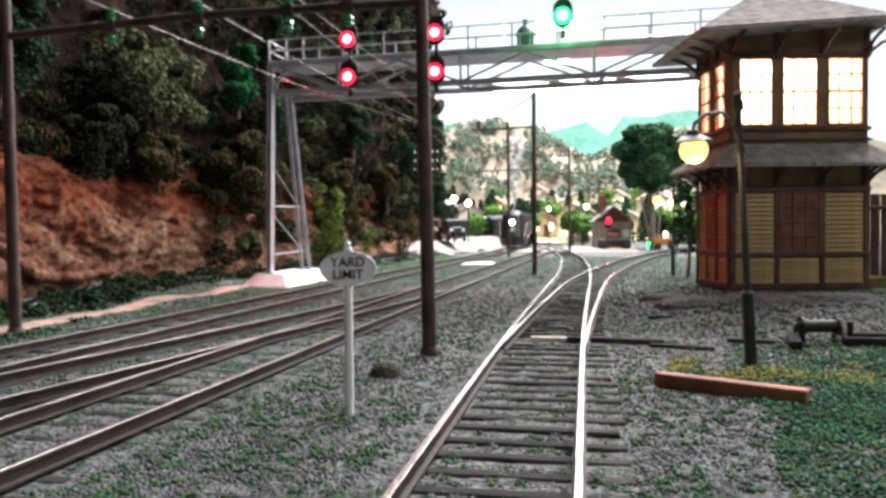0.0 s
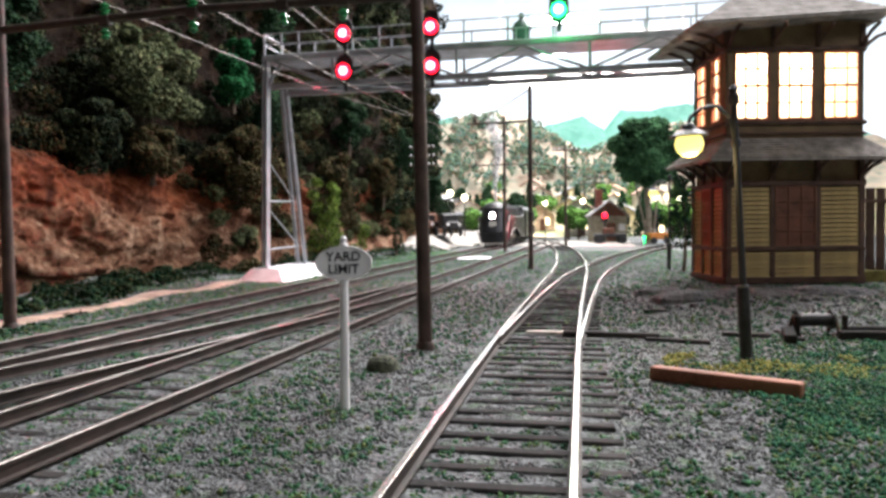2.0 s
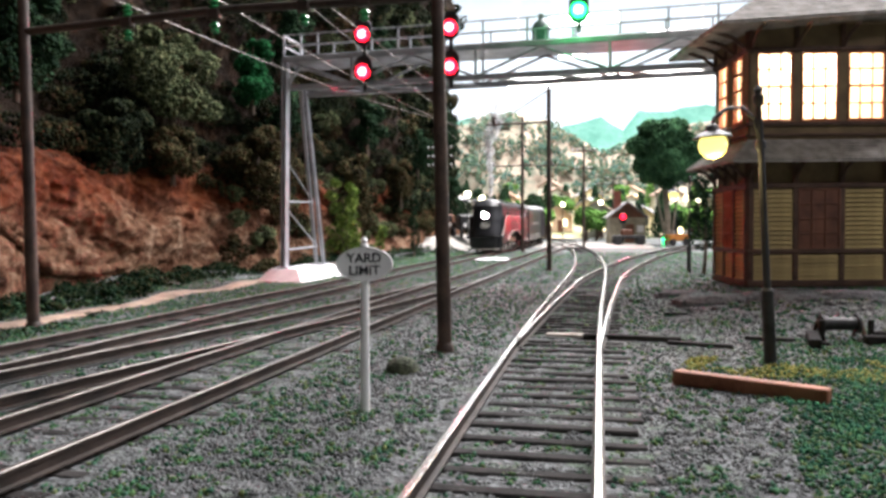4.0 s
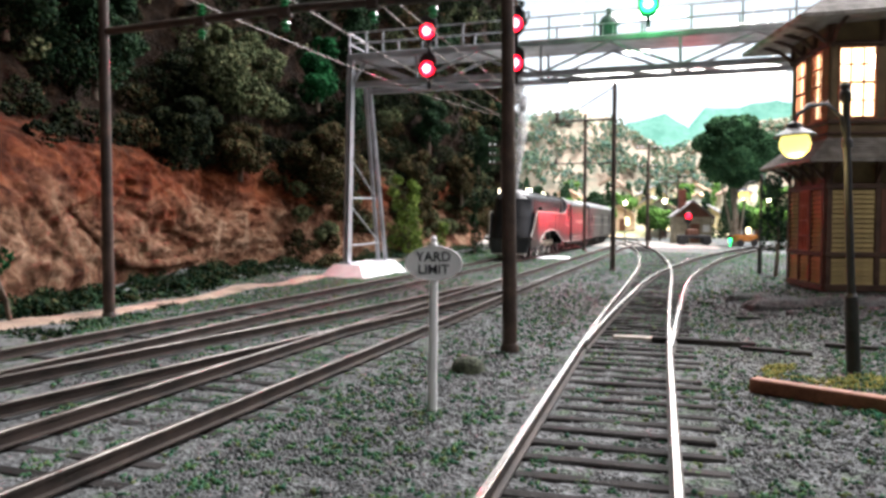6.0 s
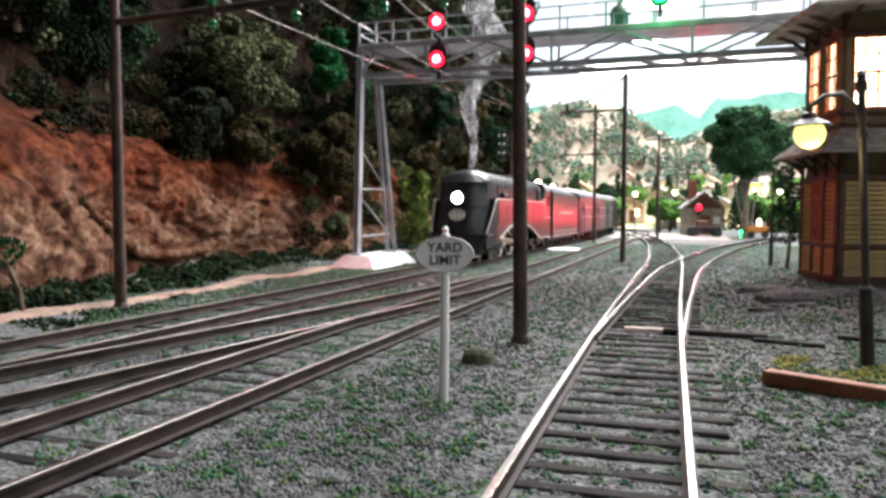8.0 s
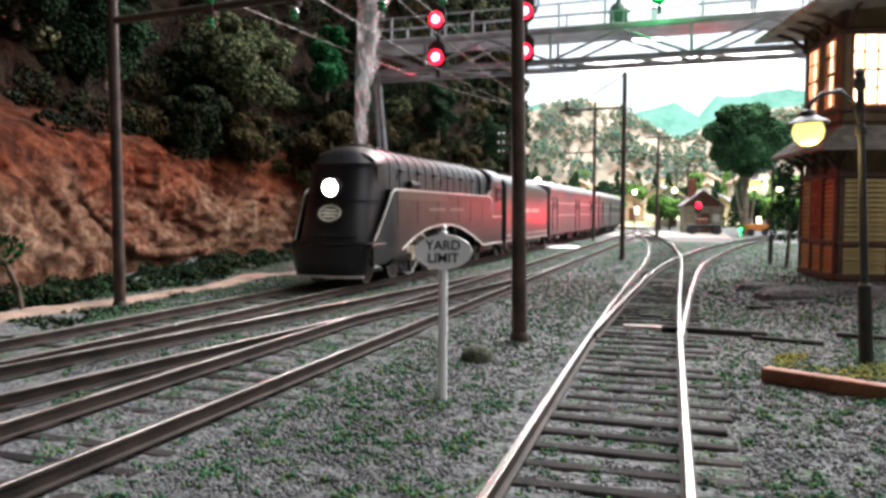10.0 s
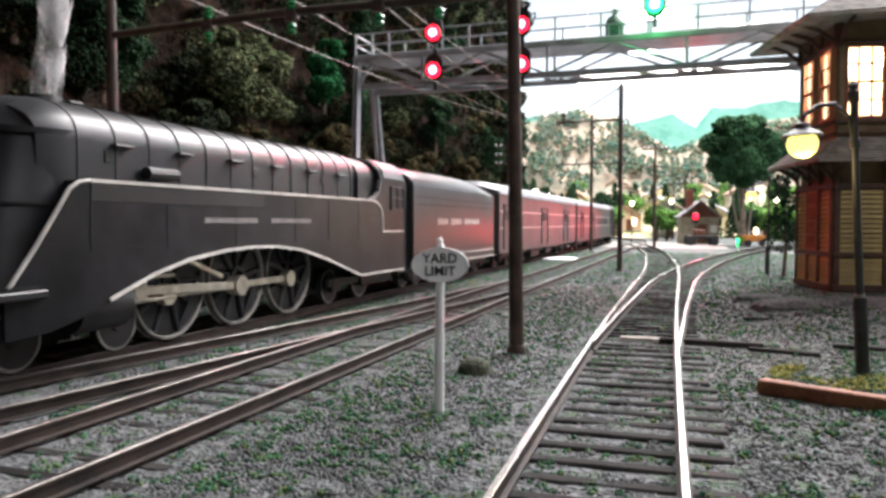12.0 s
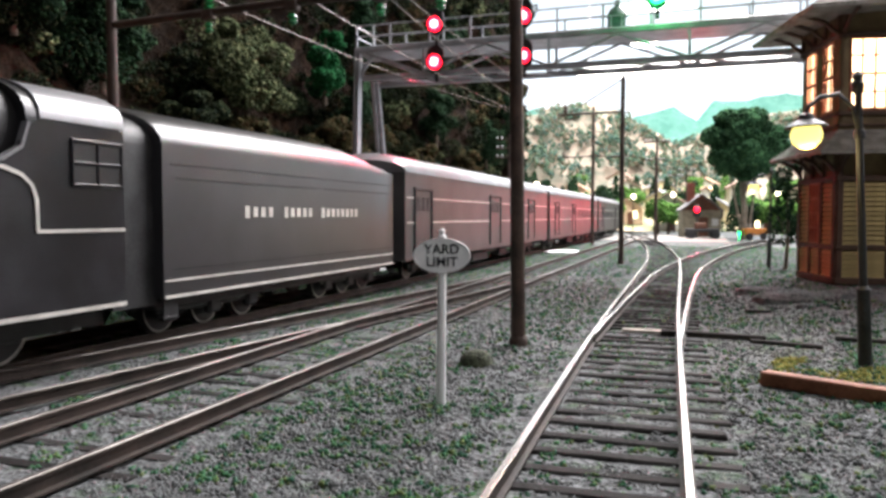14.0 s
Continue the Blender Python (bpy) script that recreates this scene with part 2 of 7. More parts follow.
GLASS = clear("window_glass", (0.95, 0.97, 0.95))
DIRT = surface("tan_dirt", (0.17, 0.115, 0.085), (0.38, 0.28, 0.215), 0.8, 0.9, grain=0.05, bump=0.4)
ROAD = surface("pale_road", (0.17, 0.16, 0.145), (0.30, 0.28, 0.255), 2.0, 0.85, grain=0.1, bump=0.2)
PALE_BARK = surface("pale_bark", (0.10, 0.085, 0.065), (0.28, 0.24, 0.19), 0.6, 0.85, grain=0.08, bump=0.6)
BARK = surface("bark", (0.045, 0.032, 0.022), (0.14, 0.10, 0.07), 0.3, 0.85, grain=0.05, bump=0.6)

HEAP = surface("dark_gravel", (0.040, 0.041, 0.043), (0.135, 0.138, 0.142), 0.10, 0.9, grain=0.05, bump=1.0, spec=0.15)

# ---- mesh helpers ----
class Shape:
    """Collects faces in full-size metres and turns them into one mesh."""

    def __init__(self):
        self.v, self.f, self.m = [], [], []

    def add(self, verts, faces, slot=0, m=None):
        k = len(self.v)
        self.v += [tuple(m @ Vector(p)) for p in verts] if m is not None else [tuple(p) for p in verts]
        self.f += [tuple(k + i for i in f) for f in faces]
        self.m += [slot] * len(faces)
        return self

    def box(self, cx, cy, cz, sx, sy, sz, bev=0.0, m=None, slot=0):
        """A box about its centre, its edges chamfered by bev."""
        hx, hy, hz = sx / 2, sy / 2, sz / 2
        if bev <= 0:
            vs = [(cx + i * hx, cy + j * hy, cz + k * hz) for i in (-1, 1) for j in (-1, 1) for k in (-1, 1)]
            return self.add(vs, [(0, 1, 3, 2), (4, 6, 7, 5), (0, 4, 5, 1), (2, 3, 7, 6), (0, 2, 6, 4), (1, 5, 7, 3)], slot, m)
        b = min(bev, hx * 0.9, hy * 0.9, hz * 0.9)
        vs, ix = [], {}
        for i in (-1, 1):
            for j in (-1, 1):
                for k in (-1, 1):
                    for a in range(3):
                        d = [b, b, b]
                        d[a] = 0
                        ix[i, j, k, a] = len(vs)
                        vs.append((cx + i * (hx - d[0]), cy + j * (hy - d[1]), cz + k * (hz - d[2])))
        fs = []
        for a in range(3):
            u, w = (a + 1) % 3, (a + 2) % 3
            for s in (-1, 1):
                ring = []
                for p, q in ((-1, -1), (1, -1), (1, 1), (-1, 1)):
                    c = [0, 0, 0]
                    c[a], c[u], c[w] = s, p, q
                    ring.append(ix[c[0], c[1], c[2], a])
                fs.append(tuple(ring if s > 0 else ring[::-1]))
            for p in (-1, 1):
                for q in (-1, 1):
                    c0, c1 = [0, 0, 0], [0, 0, 0]
                    c0[u], c0[w], c0[a] = p, q, -1
                    c1[u], c1[w], c1[a] = p, q, 1
                    quad = (ix[(*c0, u)], ix[(*c1, u)], ix[(*c1, w)], ix[(*c0, w)])
                    fs.append(quad if p * q < 0 else quad[::-1])
        for i in (-1, 1):
            for j in (-1, 1):
                for k in (-1, 1):
                    t = (ix[i, j, k, 0], ix[i, j, k, 1], ix[i, j, k, 2])
                    fs.append(t if i * j * k > 0 else t[::-1])
        return self.add(vs, fs, slot, m)

    def rings(self, loops, closed=True, cap=True, slot=0, m=None):
        """Skin between loops of equal length."""
        n, vs, fs = len(loops[0]), [p for lp in loops for p in lp], []
        for r in range(len(loops) - 1):
            for i in range(n if closed else n - 1):
                j = (i + 1) % n
                fs.append((r * n + i, r * n + j, (r + 1) * n + j, (r + 1) * n + i))
        if cap:
            fs += [tuple(range(n))[::-1], tuple(range((len(loops) - 1) * n, len(loops) * n))]
        return self.add(vs, fs, slot, m)

    def tube(self, pts, radius, n=8, slot=0, m=None, cap=True):
        """A round bar along a line of points; radius is a number or one per point."""
        pts = [Vector(p) for p in pts]
        rs = radius if isinstance(radius, (list, tuple)) else [radius] * len(pts)
        loops = []
        for i, p in enumerate(pts):
            d = (pts[min(i + 1, len(pts) - 1)] - pts[max(i - 1, 0)]).normalized()
            a = d.cross(Vector((0, 0, 1)) if abs(d.z) < 0.9 else Vector((0, 1, 0))).normalized()
            c = d.cross(a)
            loops.append([p + (a * math.cos(2 * math.pi * k / n) + c * math.sin(2 * math.pi * k / n)) * rs[i] for k in range(n)])
        return self.rings(loops, True, cap, slot, m)

    def lathe(self, prof, n=16, slot=0, m=None, cap=True):
        """Turns (radius, height) pairs about z."""
        return self.rings([[(r * math.cos(2 * math.pi * k / n), r * math.sin(2 * math.pi * k / n), z) for k in range(n)] for r, z in prof], True, cap, slot, m)

    def slab(self, outline, lo, hi, axis="x", slot=0, m=None):
        """An outline of (a, b) pairs pushed from lo to hi along an axis: x takes (y, z), y takes (x, z), z takes (x, y)."""
        put = {"x": lambda a, b, t: (t, a, b), "y": lambda a, b, t: (a, t, b), "z": lambda a, b, t: (a, b, t)}[axis]
        return self.rings([[put(a, b, t) for a, b in outline] for t in (lo, hi)], True, True, slot, m)

    def mesh(self, name, mats, smooth=35):
        me = bpy.data.meshes.new(name)
        me.from_pydata([(a * S, b * S, c * S) for a, b, c in self.v], [], self.f)
        for m in mats if isinstance(mats, (list, tuple)) else [mats]:
            me.materials.append(m)
        if any(self.m):
            me.polygons.foreach_set("material_index", self.m)
        bm = bmesh.new()
        bm.from_mesh(me)
        if len(bm.faces) < 60000:
            bmesh.ops.recalc_face_normals(bm, faces=bm.faces)
        bm.to_mesh(me)
        bm.free()
        if smooth:
            me.polygons.foreach_set("use_smooth", [True] * len(me.polygons))
            me.set_sharp_from_angle(angle=radians(smooth))
        me.update()
        return me


def part(name, shape, material, parent, label="", m=None, smooth=35):
    """One mesh object under a thing or under a part."""
    ob = new(name, shape.mesh(name, material, smooth) if isinstance(shape, Shape) else shape)
    ob.parent = parent
    if m is not None:
        ob.matrix_basis = m
    return tagged(ob, label)


def thing(name, label, category, m=None, group="", kind=""):
    ob = new(name)
    ob.empty_display_size = 0.01
    if m is not None:
        ob.matrix_basis = m
    return tagged(ob, label, category, group, kind)


def solid(name, shape, material, label, category, m=None, group="", kind="", smooth=35):
    ob = new(name, shape.mesh(name, material, smooth) if isinstance(shape, Shape) else shape)
    if m is not None:
        ob.matrix_basis = m
    return tagged(ob, label, category, group, kind)


def smooth_line(pts, step):
    """Points about step apart along a Catmull-Rom curve, with the headings."""
    pts = [Vector((*p, 0)) if len(p) == 2 else Vector(p) for p in pts]
    ext = [2 * pts[0] - pts[1]] + pts + [2 * pts[-1] - pts[-2]]
    out = []
    for i in range(1, len(ext) - 2):
        a, b, c, d = ext[i - 1:i + 3]
        n = max(1, round((c - b).length / step))
        for k in range(n):
            t = k / n
            out.append(0.5 * (2 * b + (c - a) * t + (2 * a - 5 * b + 4 * c - d) * t * t + (3 * b - a - 3 * c + d) * t ** 3))
    return out + [pts[-1]]


def lerp_at(table, y):
    """Piecewise linear reading of (y, value) pairs."""
    if y <= table[0][0]:
        return table[0][1]
    for (a, va), (b, vb) in zip(table, table[1:]):
        if y <= b:
            return va + (vb - va) * (y - a) / (b - a)
    return table[-1][1]

# ---- ground ----
FOOT = ((-30, -16.0), (5, -16.0), (14, -16.6), (22, -19.5), (30, -21.0), (36, -19.0), (45, -18.2), (60, -17.7), (76, -17.0), (86, -17.6), (93, -26), (101, -62), (260, -90))


def ground_height(x, y):
    h = 0.03 * noise.noise((x * 1.7, y * 1.7, 3)) + 0.025 * noise.noise((x * 5, y * 5, 9))
    near = min(1.0, max(0.0, (-12.2 - x) / 3.0))
    h += near * (0.15 + 0.25 * noise.noise((x * 0.35, y * 0.35, 1)))
    dx, dy = (x - 6.0) / 4.6, (y - 24.5) / 7.0
    h += 0.34 * max(0.0, min(1.0, 1.55 - (dx * dx + dy * dy))) + 0.05 * max(0.0, 1 - dx * dx - dy * dy) * noise.noise((x * 2, y * 2, 5))
    return h - 0.02


def grid(xs, ys, height):
    sh = Shape()
    sh.add([(x, y, height(x, y)) for y in ys for x in xs],
           [(j * len(xs) + i, j * len(xs) + i + 1, (j + 1) * len(xs) + i + 1, (j + 1) * len(xs) + i) for j in range(len(ys) - 1) for i in range(len(xs) - 1)])
    return sh


def steps(*runs):
    out = []
    for a, b, d in runs:
        n = round((b - a) / d)
        out += [a + (b - a) * i / n for i in range(n)]
    return out + [runs[-1][1]]


solid("ground", grid(steps((-120, -24, 4), (-24, -9, 0.4), (-9, 9, 0.22), (9, 30, 0.7), (30, 160, 8)), steps((-60, 1, 4), (1, 30, 0.24), (30, 60, 0.6), (60, 120, 2), (120, 300, 12)), ground_height),
      GROUND, "grey ballast ground with patches of green turf scatter", "ground", kind="structure", smooth=180)

sh = Shape()
line = smooth_line([(-13.4, 2), (-13.8, 11), (-13.7, 16), (-13.95, 20), (-14.2, 25), (-15.2, 36), (-15.6, 46)], 0.5)
loops = []
for i, p in enumerate(line):
    w = 0.42 + 0.22 * noise.noise((i * 0.21, 2, 0))
    loops.append([(p.x + s * w, p.y, ground_height(p.x + s * w, p.y) + (0.045 if abs(s) < 0.9 else -0.02)) for s in (-1, -0.6, 0, 0.6, 1)])
sh.rings(loops, False, False)
solid("dirt_path", sh, DIRT, "narrow tan dirt path along the foot of the cliff", "path", kind="structure", smooth=180)

sh = grid(steps((-34, 3, 1.0)), steps((66, 100, 1.0)), lambda x, y: 0.05 + 0.05 * noise.noise((x * 0.4, y * 0.4, 7)) - 0.25 * max(0, abs(y - 83 + 0.25 * x) - 9) / 4)
solid("road", sh, ROAD, "pale dusty road that crosses the tracks at grade", "road", kind="structure", smooth=180)

# ---- tracks ----
RAIL = ((-0.065, 0), (0.065, 0), (0.065, 0.018), (0.012, 0.03), (0.012, 0.125), (0.036, 0.135), (0.036, 0.17), (-0.036, 0.17), (-0.036, 0.135), (-0.012, 0.125), (-0.012, 0.03), (-0.065, 0.018))
SIDING_TIE = Shape().box(0, 0, 0, 1.98, 0.185, 0.20, 0.02).mesh("tie", TIE)
TIE_MESH = Shape().box(0, 0, 0, 2.28, 0.185, 0.20, 0.02).mesh("tie", TIE)


def rail(parent, pts, side, head, lo=0.03):
    sh, n = Shape(), len(pts)
    loops, tops = [], []
    for i, p in enumerate(pts):
        d = (pts[min(i + 1, n - 1)] - pts[max(i - 1, 0)]).normalized()
        r = Vector((d.y, -d.x, 0))
        c = p + r * side * 0.7535
        loops.append([c + r * a + Vector((0, 0, lo + b)) for a, b in RAIL])
        tops.append([c + r * a + Vector((0, 0, lo + b)) for a, b in ((-0.034, 0.172), (-0.026, 0.178), (0.026, 0.178), (0.034, 0.172))])
    sh.rings(loops)
    sh.rings(tops, False, False, 1)
    return part("rail", sh, [RAIL_RUST, head], parent, "worn steel rail" if head is RAIL_HEAD else "polished steel rail", smooth=25)


def track(label, pts, head, ties=(0, 90), spacing=0.56, step=0.8, sides=(-1, 1), lo=0.03, skew=0.05, sunk=0.035, aside=0.0, tie=None):
    root = thing("railway_track", label, "railway track")
    fine = smooth_line(pts, step)
    for s in sides:
        rail(root, fine, s, head, lo)
    line, run = smooth_line(pts, 0.04), 0.0
    rnd = random.Random(len(label))
    last = -1.0
    for a, b in zip(line, line[1:]):
        run += (b - a).length
        if run - last >= spacing and ties[0] <= a.y <= ties[1]:
            last = run
            yaw = math.degrees(math.atan2((b - a).y, (b - a).x)) - 90
            part("tie", tie or TIE_MESH, None, root, m=P(a.x + aside + rnd.uniform(-skew, skew), a.y, lo - 0.10 - sunk + rnd.uniform(-0.02, 0.006), 0, rnd.uniform(-0.5, 0.5), yaw + rnd.uniform(-1.2, 1.2)))
    return root


def far_curve(x, y0, radius, turn, n=9):
    """Points of an arc to the left that leaves a straight track at (x, y0)."""
    return [(x - radius * (1 - math.cos(radians(turn * i / n))), y0 + radius * math.sin(radians(turn * i / n))) for i in range(1, n + 1)]


TRAIN_X, BEND_Y, BEND_R = -10.04, 86.0, 62.0
track("main track of rusty rails the train runs on", [(TRAIN_X, -14), (TRAIN_X, 10), (TRAIN_X, 40), (TRAIN_X, 70), (TRAIN_X, 86)] + far_curve(TRAIN_X, BEND_Y, BEND_R, 80), RAIL_HEAD, (0, 86))
track("second main track of rusty rails with dark ties", [(-5.85, -8), (-5.85, 10), (-5.85, 40), (-5.85, 70), (-5.9, 86)] + far_curve(-5.9, 86, 66, 70), RAIL_HEAD, (0, 90))
track("crossover track between the two main tracks", [(-10.0, -8), (-9.3, 0), (-8.4, 6.5), (-7.0, 16.5), (-6.15, 24), (-5.87, 30)], RAIL_HEAD, (99, 99), step=0.5, lo=0.026)
track("siding track with polished rails and dark ties", [(-0.52, -1), (-0.72, 5), (-0.92, 11.4), (-1.08, 17.5), (-1.2, 25), (-1.32, 33), (-1.68, 42), (-2.75, 57), (-4.9, 75), (-8, 92)], RAIL_BRIGHT, (1, 75), spacing=0.505, skew=0.07, sunk=0.008, aside=0.26, tie=SIDING_TIE)
track("diverging spur track with polished rails curving away", [(-0.95, 13.5), (-0.92, 17), (-0.84, 22), (-0.6, 30), (0.1, 38), (1.25, 47), (3.2, 58), (6.0, 70), (11, 86)], RAIL_BRIGHT, (26, 80), lo=0.034)

# ---- hill ----
HILL_Y = steps((-40, 6, 2.0), (6, 40, 0.17), (40, 84, 0.34), (84, 101, 0.5))


def hill_point(y, s):
    """Point of the hill's skin: s runs from the foot up to the crest."""
    fx = lerp_at(FOOT, y)
    z = s * 30.0
    steep = 0.62 * (1 - max(0.0, min(1.0, (y - 28) / 28)))
    lean = 0.30 * z if z < 5.5 else 1.65 + (0.02 + steep) * (z - 5.5)
    ledge = 1.2 * max(0.0, min(1.0, (z - 5.0) / 1.5))
    wave = 1.9 * noise.noise((y * 0.10, z * 0.16, 4)) + 0.55 * noise.noise((y * 0.34, z * 0.40, 8)) + 0.20 * noise.noise((y * 0.9, z * 1.1, 2)) + 0.2 * noise.noise((y * 2.3, z * 2.6, 6)) - 0.12 * max(0, 1 - 11 * abs(noise.noise((y * 0.30 + 0.35 * z, z * 0.30, 13)))) - 0.06 * max(0, 1 - 9 * abs(noise.noise((y * 0.8 - 0.7 * z, z * 0.75, 17)))) + 0.12 * noise.noise((y * 4.7, z * 4.1, 23))
    near, second = noise.voronoi((y * 0.42 + 0.2 * z, z * 0.62, 3.0))[0][:2]
    wave += 0.45 * (0.55 - near) + 0.10 * (1 - math.exp(-14 * (second - near)))
    near, second = noise.voronoi((y * 1.15, z * 1.3 - 0.15 * y, 7.0))[0][:2]
    wave += 0.20 * (0.5 - near) + 0.05 * (1 - math.exp(-12 * (second - near)))
    rough = min(1.0, 0.15 + z / 2.0)
    return Vector((fx - lean - ledge + rough * wave, y, -0.25 + z + rough * 0.35 * noise.noise((y * 0.5, z * 0.5, 11))))


HILL_S = [i / 100 * 0.24 for i in range(100)] + [0.24 + 0.76 * i / 60 for i in range(61)]
sh = Shape()
sh.rings([[hill_point(y, s) for s in HILL_S] for y in HILL_Y], False, False)
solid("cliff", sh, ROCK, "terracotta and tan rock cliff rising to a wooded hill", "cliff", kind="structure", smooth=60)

sh, line = Shape(), smooth_line([(19.0, 2.7), (19.6, 2.0), (20.6, 1.35), (22.2, 0.85), (24.5, 0.62), (27.5, 0.66)], 0.3)
rib = []
for i, q in enumerate(line):
    p = hill_point(q.x, (q.y + 0.25) / 30.0)
    rib.append(Vector((p.x + 0.10 + 0.05 * noise.noise((i * 0.4, 1, 2)), p.y, q.y + 0.05 * noise.noise((i * 0.5, 4, 2)))))
sh.tube(rib, [0.24 + 0.05 * noise.noise((i * 0.6, 7, 1)) - 0.14 * abs(i / len(line) - 0.45) for i in range(len(rib))], 9)
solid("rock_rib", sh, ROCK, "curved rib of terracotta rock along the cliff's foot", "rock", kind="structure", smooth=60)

# ---- room ----
WALL = surface("room_wall_paint", (0.10, 0.088, 0.076), (0.14, 0.122, 0.105), 30, 0.9, grain=2, bump=0.05)
CEIL = surface("ceiling_paint", (0.66, 0.63, 0.58), (0.72, 0.69, 0.64), 30, 0.9, grain=2, bump=0.05)
solid("layout_bench", Shape().box(20, 119, -4.5, 278, 356, 6), WALL, "plain wooden bench top that carries the layout", "bench", kind="structure")
solid("floor", Shape().box(90, 150, -84, 620, 840, 4), WALL, "plain floor of the layout room", "floor", kind="structure")
solid("ceiling", Shape().box(90, 150, 108, 620, 840, 6), CEIL, "beige painted ceiling of the layout room", "ceiling", kind="structure")
for nm, c, d in (("wall_west", (-214, 150, 12), (6, 840, 190)), ("wall_east", (394, 150, 12), (6, 840, 190)), ("wall_south", (90, -264, 12), (604, 6, 190)), ("wall_north", (90, 564, 12), (604, 6, 190))):
    solid(nm, Shape().box(*c, *d), WALL, "plain dark wall of the layout room", "wall", kind="structure")
TUBE = glow("fluorescent_tube", (1.0, 0.98, 0.95), 9.0)


def hung_light(x, y, z, w):
    root = thing("fluorescent_fixture", "lit white fluorescent fixture hung before the backdrop", "ceiling light", P(x, y, z), "fluorescent fixtures")
    part("frame", Shape().box(0, 0.8, 1.6, w + 1, 2.4, 0.8, 0.2), WHITE, root)
    part("tube", Shape().tube([(-w / 2, 0, 0), (w / 2, 0, 0)], 1.3, 12), TUBE, root, "glowing tube")
    for s in (-1, 1):
        part("hanger", Shape().tube([(s * w * 0.45, 0.8, 1.8), (s * w * 0.45, 0.8, 104.5 - z)], 0.12, 6), WHITE, root)


def ceiling_light(x, y, w, d):
    root = thing("ceiling_light", "lit white fluorescent ceiling fixture", "ceiling light", P(x, y, 105), "ceiling fluorescents")
    part("frame", Shape().box(0, 0, -1.2, w + 2, d + 2, 2.2, 0.4), WHITE, root)
    part("diffuser", Shape().box(0, 0, -2.6, w, d, 0.8, 0.2), TUBE, root, "glowing white diffuser")


for x, y, z, w in ((-4, 205, 41, 54), (-11, 222, 62, 20), (12, 214, 54, 9), (-14, 212, 50, 7)):
    hung_light(x, y, z, w)
area_lamp("backdrop_fluorescent", (-8, 190, 44), (-8, 255, 42), 110, 10, 5.0, (1.0, 0.99, 0.97))

# ---- backdrop ----
m, n, l, b = nodes_of("sky_backdrop")
tc, sep, rp = n.new("ShaderNodeTexCoord"), n.new("ShaderNodeSeparateXYZ"), n.new("ShaderNodeValToRGB")
l.new(tc.outputs["Object"], sep.inputs[0])
mr = n.new("ShaderNodeMapRange")
mr.inputs["From Min"].default_value, mr.inputs["From Max"].default_value = 0, 60 * S
l.new(sep.outputs["Z"], mr.inputs["Value"])
l.new(mr.outputs[0], rp.inputs[0])
rp.color_ramp.elements[0].color, rp.color_ramp.elements[1].color = (0.86, 0.90, 0.93, 1), (0.70, 0.80, 0.92, 1)
l.new(rp.outputs[0], b.inputs["Base Color"])
# a weak glow of the backdrop's own, added to the lamplight on it
l.new(rp.outputs[0], b.inputs["Emission Color"])
b.inputs["Emission Strength"].default_value = 0.18
b.inputs["Roughness"].default_value = 0.9
SKY = m
sh = Shape()
arc = [(170 * math.sin(radians(a)) - 10, 70 + 190 * math.cos(radians(a))) for a in range(-80, 81, 4)]
sh.rings([[(x, y, z) for x, y in arc] for z in (-4, 30, 70, 104)], False, False)
sh.rings([[(x * 1.01, y * 1.01, z) for x, y in arc] for z in (-4, 30, 70, 104)], False, False)
solid("backdrop", sh, SKY, "pale curved sky backdrop behind the scenery", "backdrop", kind="structure")


def ridge(name, label, mat, y, crest, depth, bumps, seed):
    """A range of hills from its crest line of (x, z) pairs."""
    xs = steps((crest[0][0], crest[-1][0], 1.0))
    sh = Shape()
    loops = []
    for x in xs:
        z = lerp_at(crest, x)
        col = []
        for k in range(15):
            q = k / 14
            h = z * q ** 0.8
            col.append((x + 1.2 * noise.noise((x * 0.2, q * 5, seed)), y - depth * (1 - q) + bumps * noise.noise((x * 0.12, q * 4, seed + 3)), h + 0.35 * bumps * q * noise.noise((x * 0.25, q * 3, seed + 7))))
        loops.append(col + [(x, y + 6, -1)])
    sh.rings(loops, False, False)
    return solid(name, sh, mat, label, "hills", kind="structure", smooth=60)


# the distant haze is mixed into this pale blue-green, there is no mist
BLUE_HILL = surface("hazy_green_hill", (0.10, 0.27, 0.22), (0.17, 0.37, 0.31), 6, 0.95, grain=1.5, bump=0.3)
TAN_HILL = surface("tan_wooded_hill", (0.14, 0.17, 0.13), (0.42, 0.31, 0.245), 4, 0.95, grain=1.2, bump=0.5, spread=0.7)
FAR_CREST = ((-90, 22), (-62, 33), (-49, 37), (-36, 32), (-25, 28), (-17, 33), (-7, 35.5), (0, 31), (4.5, 37), (10, 36), (24, 38), (60, 30), (120, 20))
NEAR_CREST = ((-100, 20), (-75, 26), (-56, 28), (-41, 31.5), (-33, 33), (-25.6, 33), (-19, 30), (-12, 25.5), (-4.6, 21), (2, 24.5), (13, 28), (30, 29), (60, 24), (110, 15))
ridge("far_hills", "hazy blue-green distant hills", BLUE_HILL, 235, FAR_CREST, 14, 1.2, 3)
ridge("near_hills", "tan hills dotted with dark trees", TAN_HILL, 205, NEAR_CREST, 40, 3.0, 5)
SLOPE = surface("tan_town_slope", (0.14, 0.17, 0.07), (0.44, 0.36, 0.25), 5, 0.95, grain=0.8, bump=0.4)
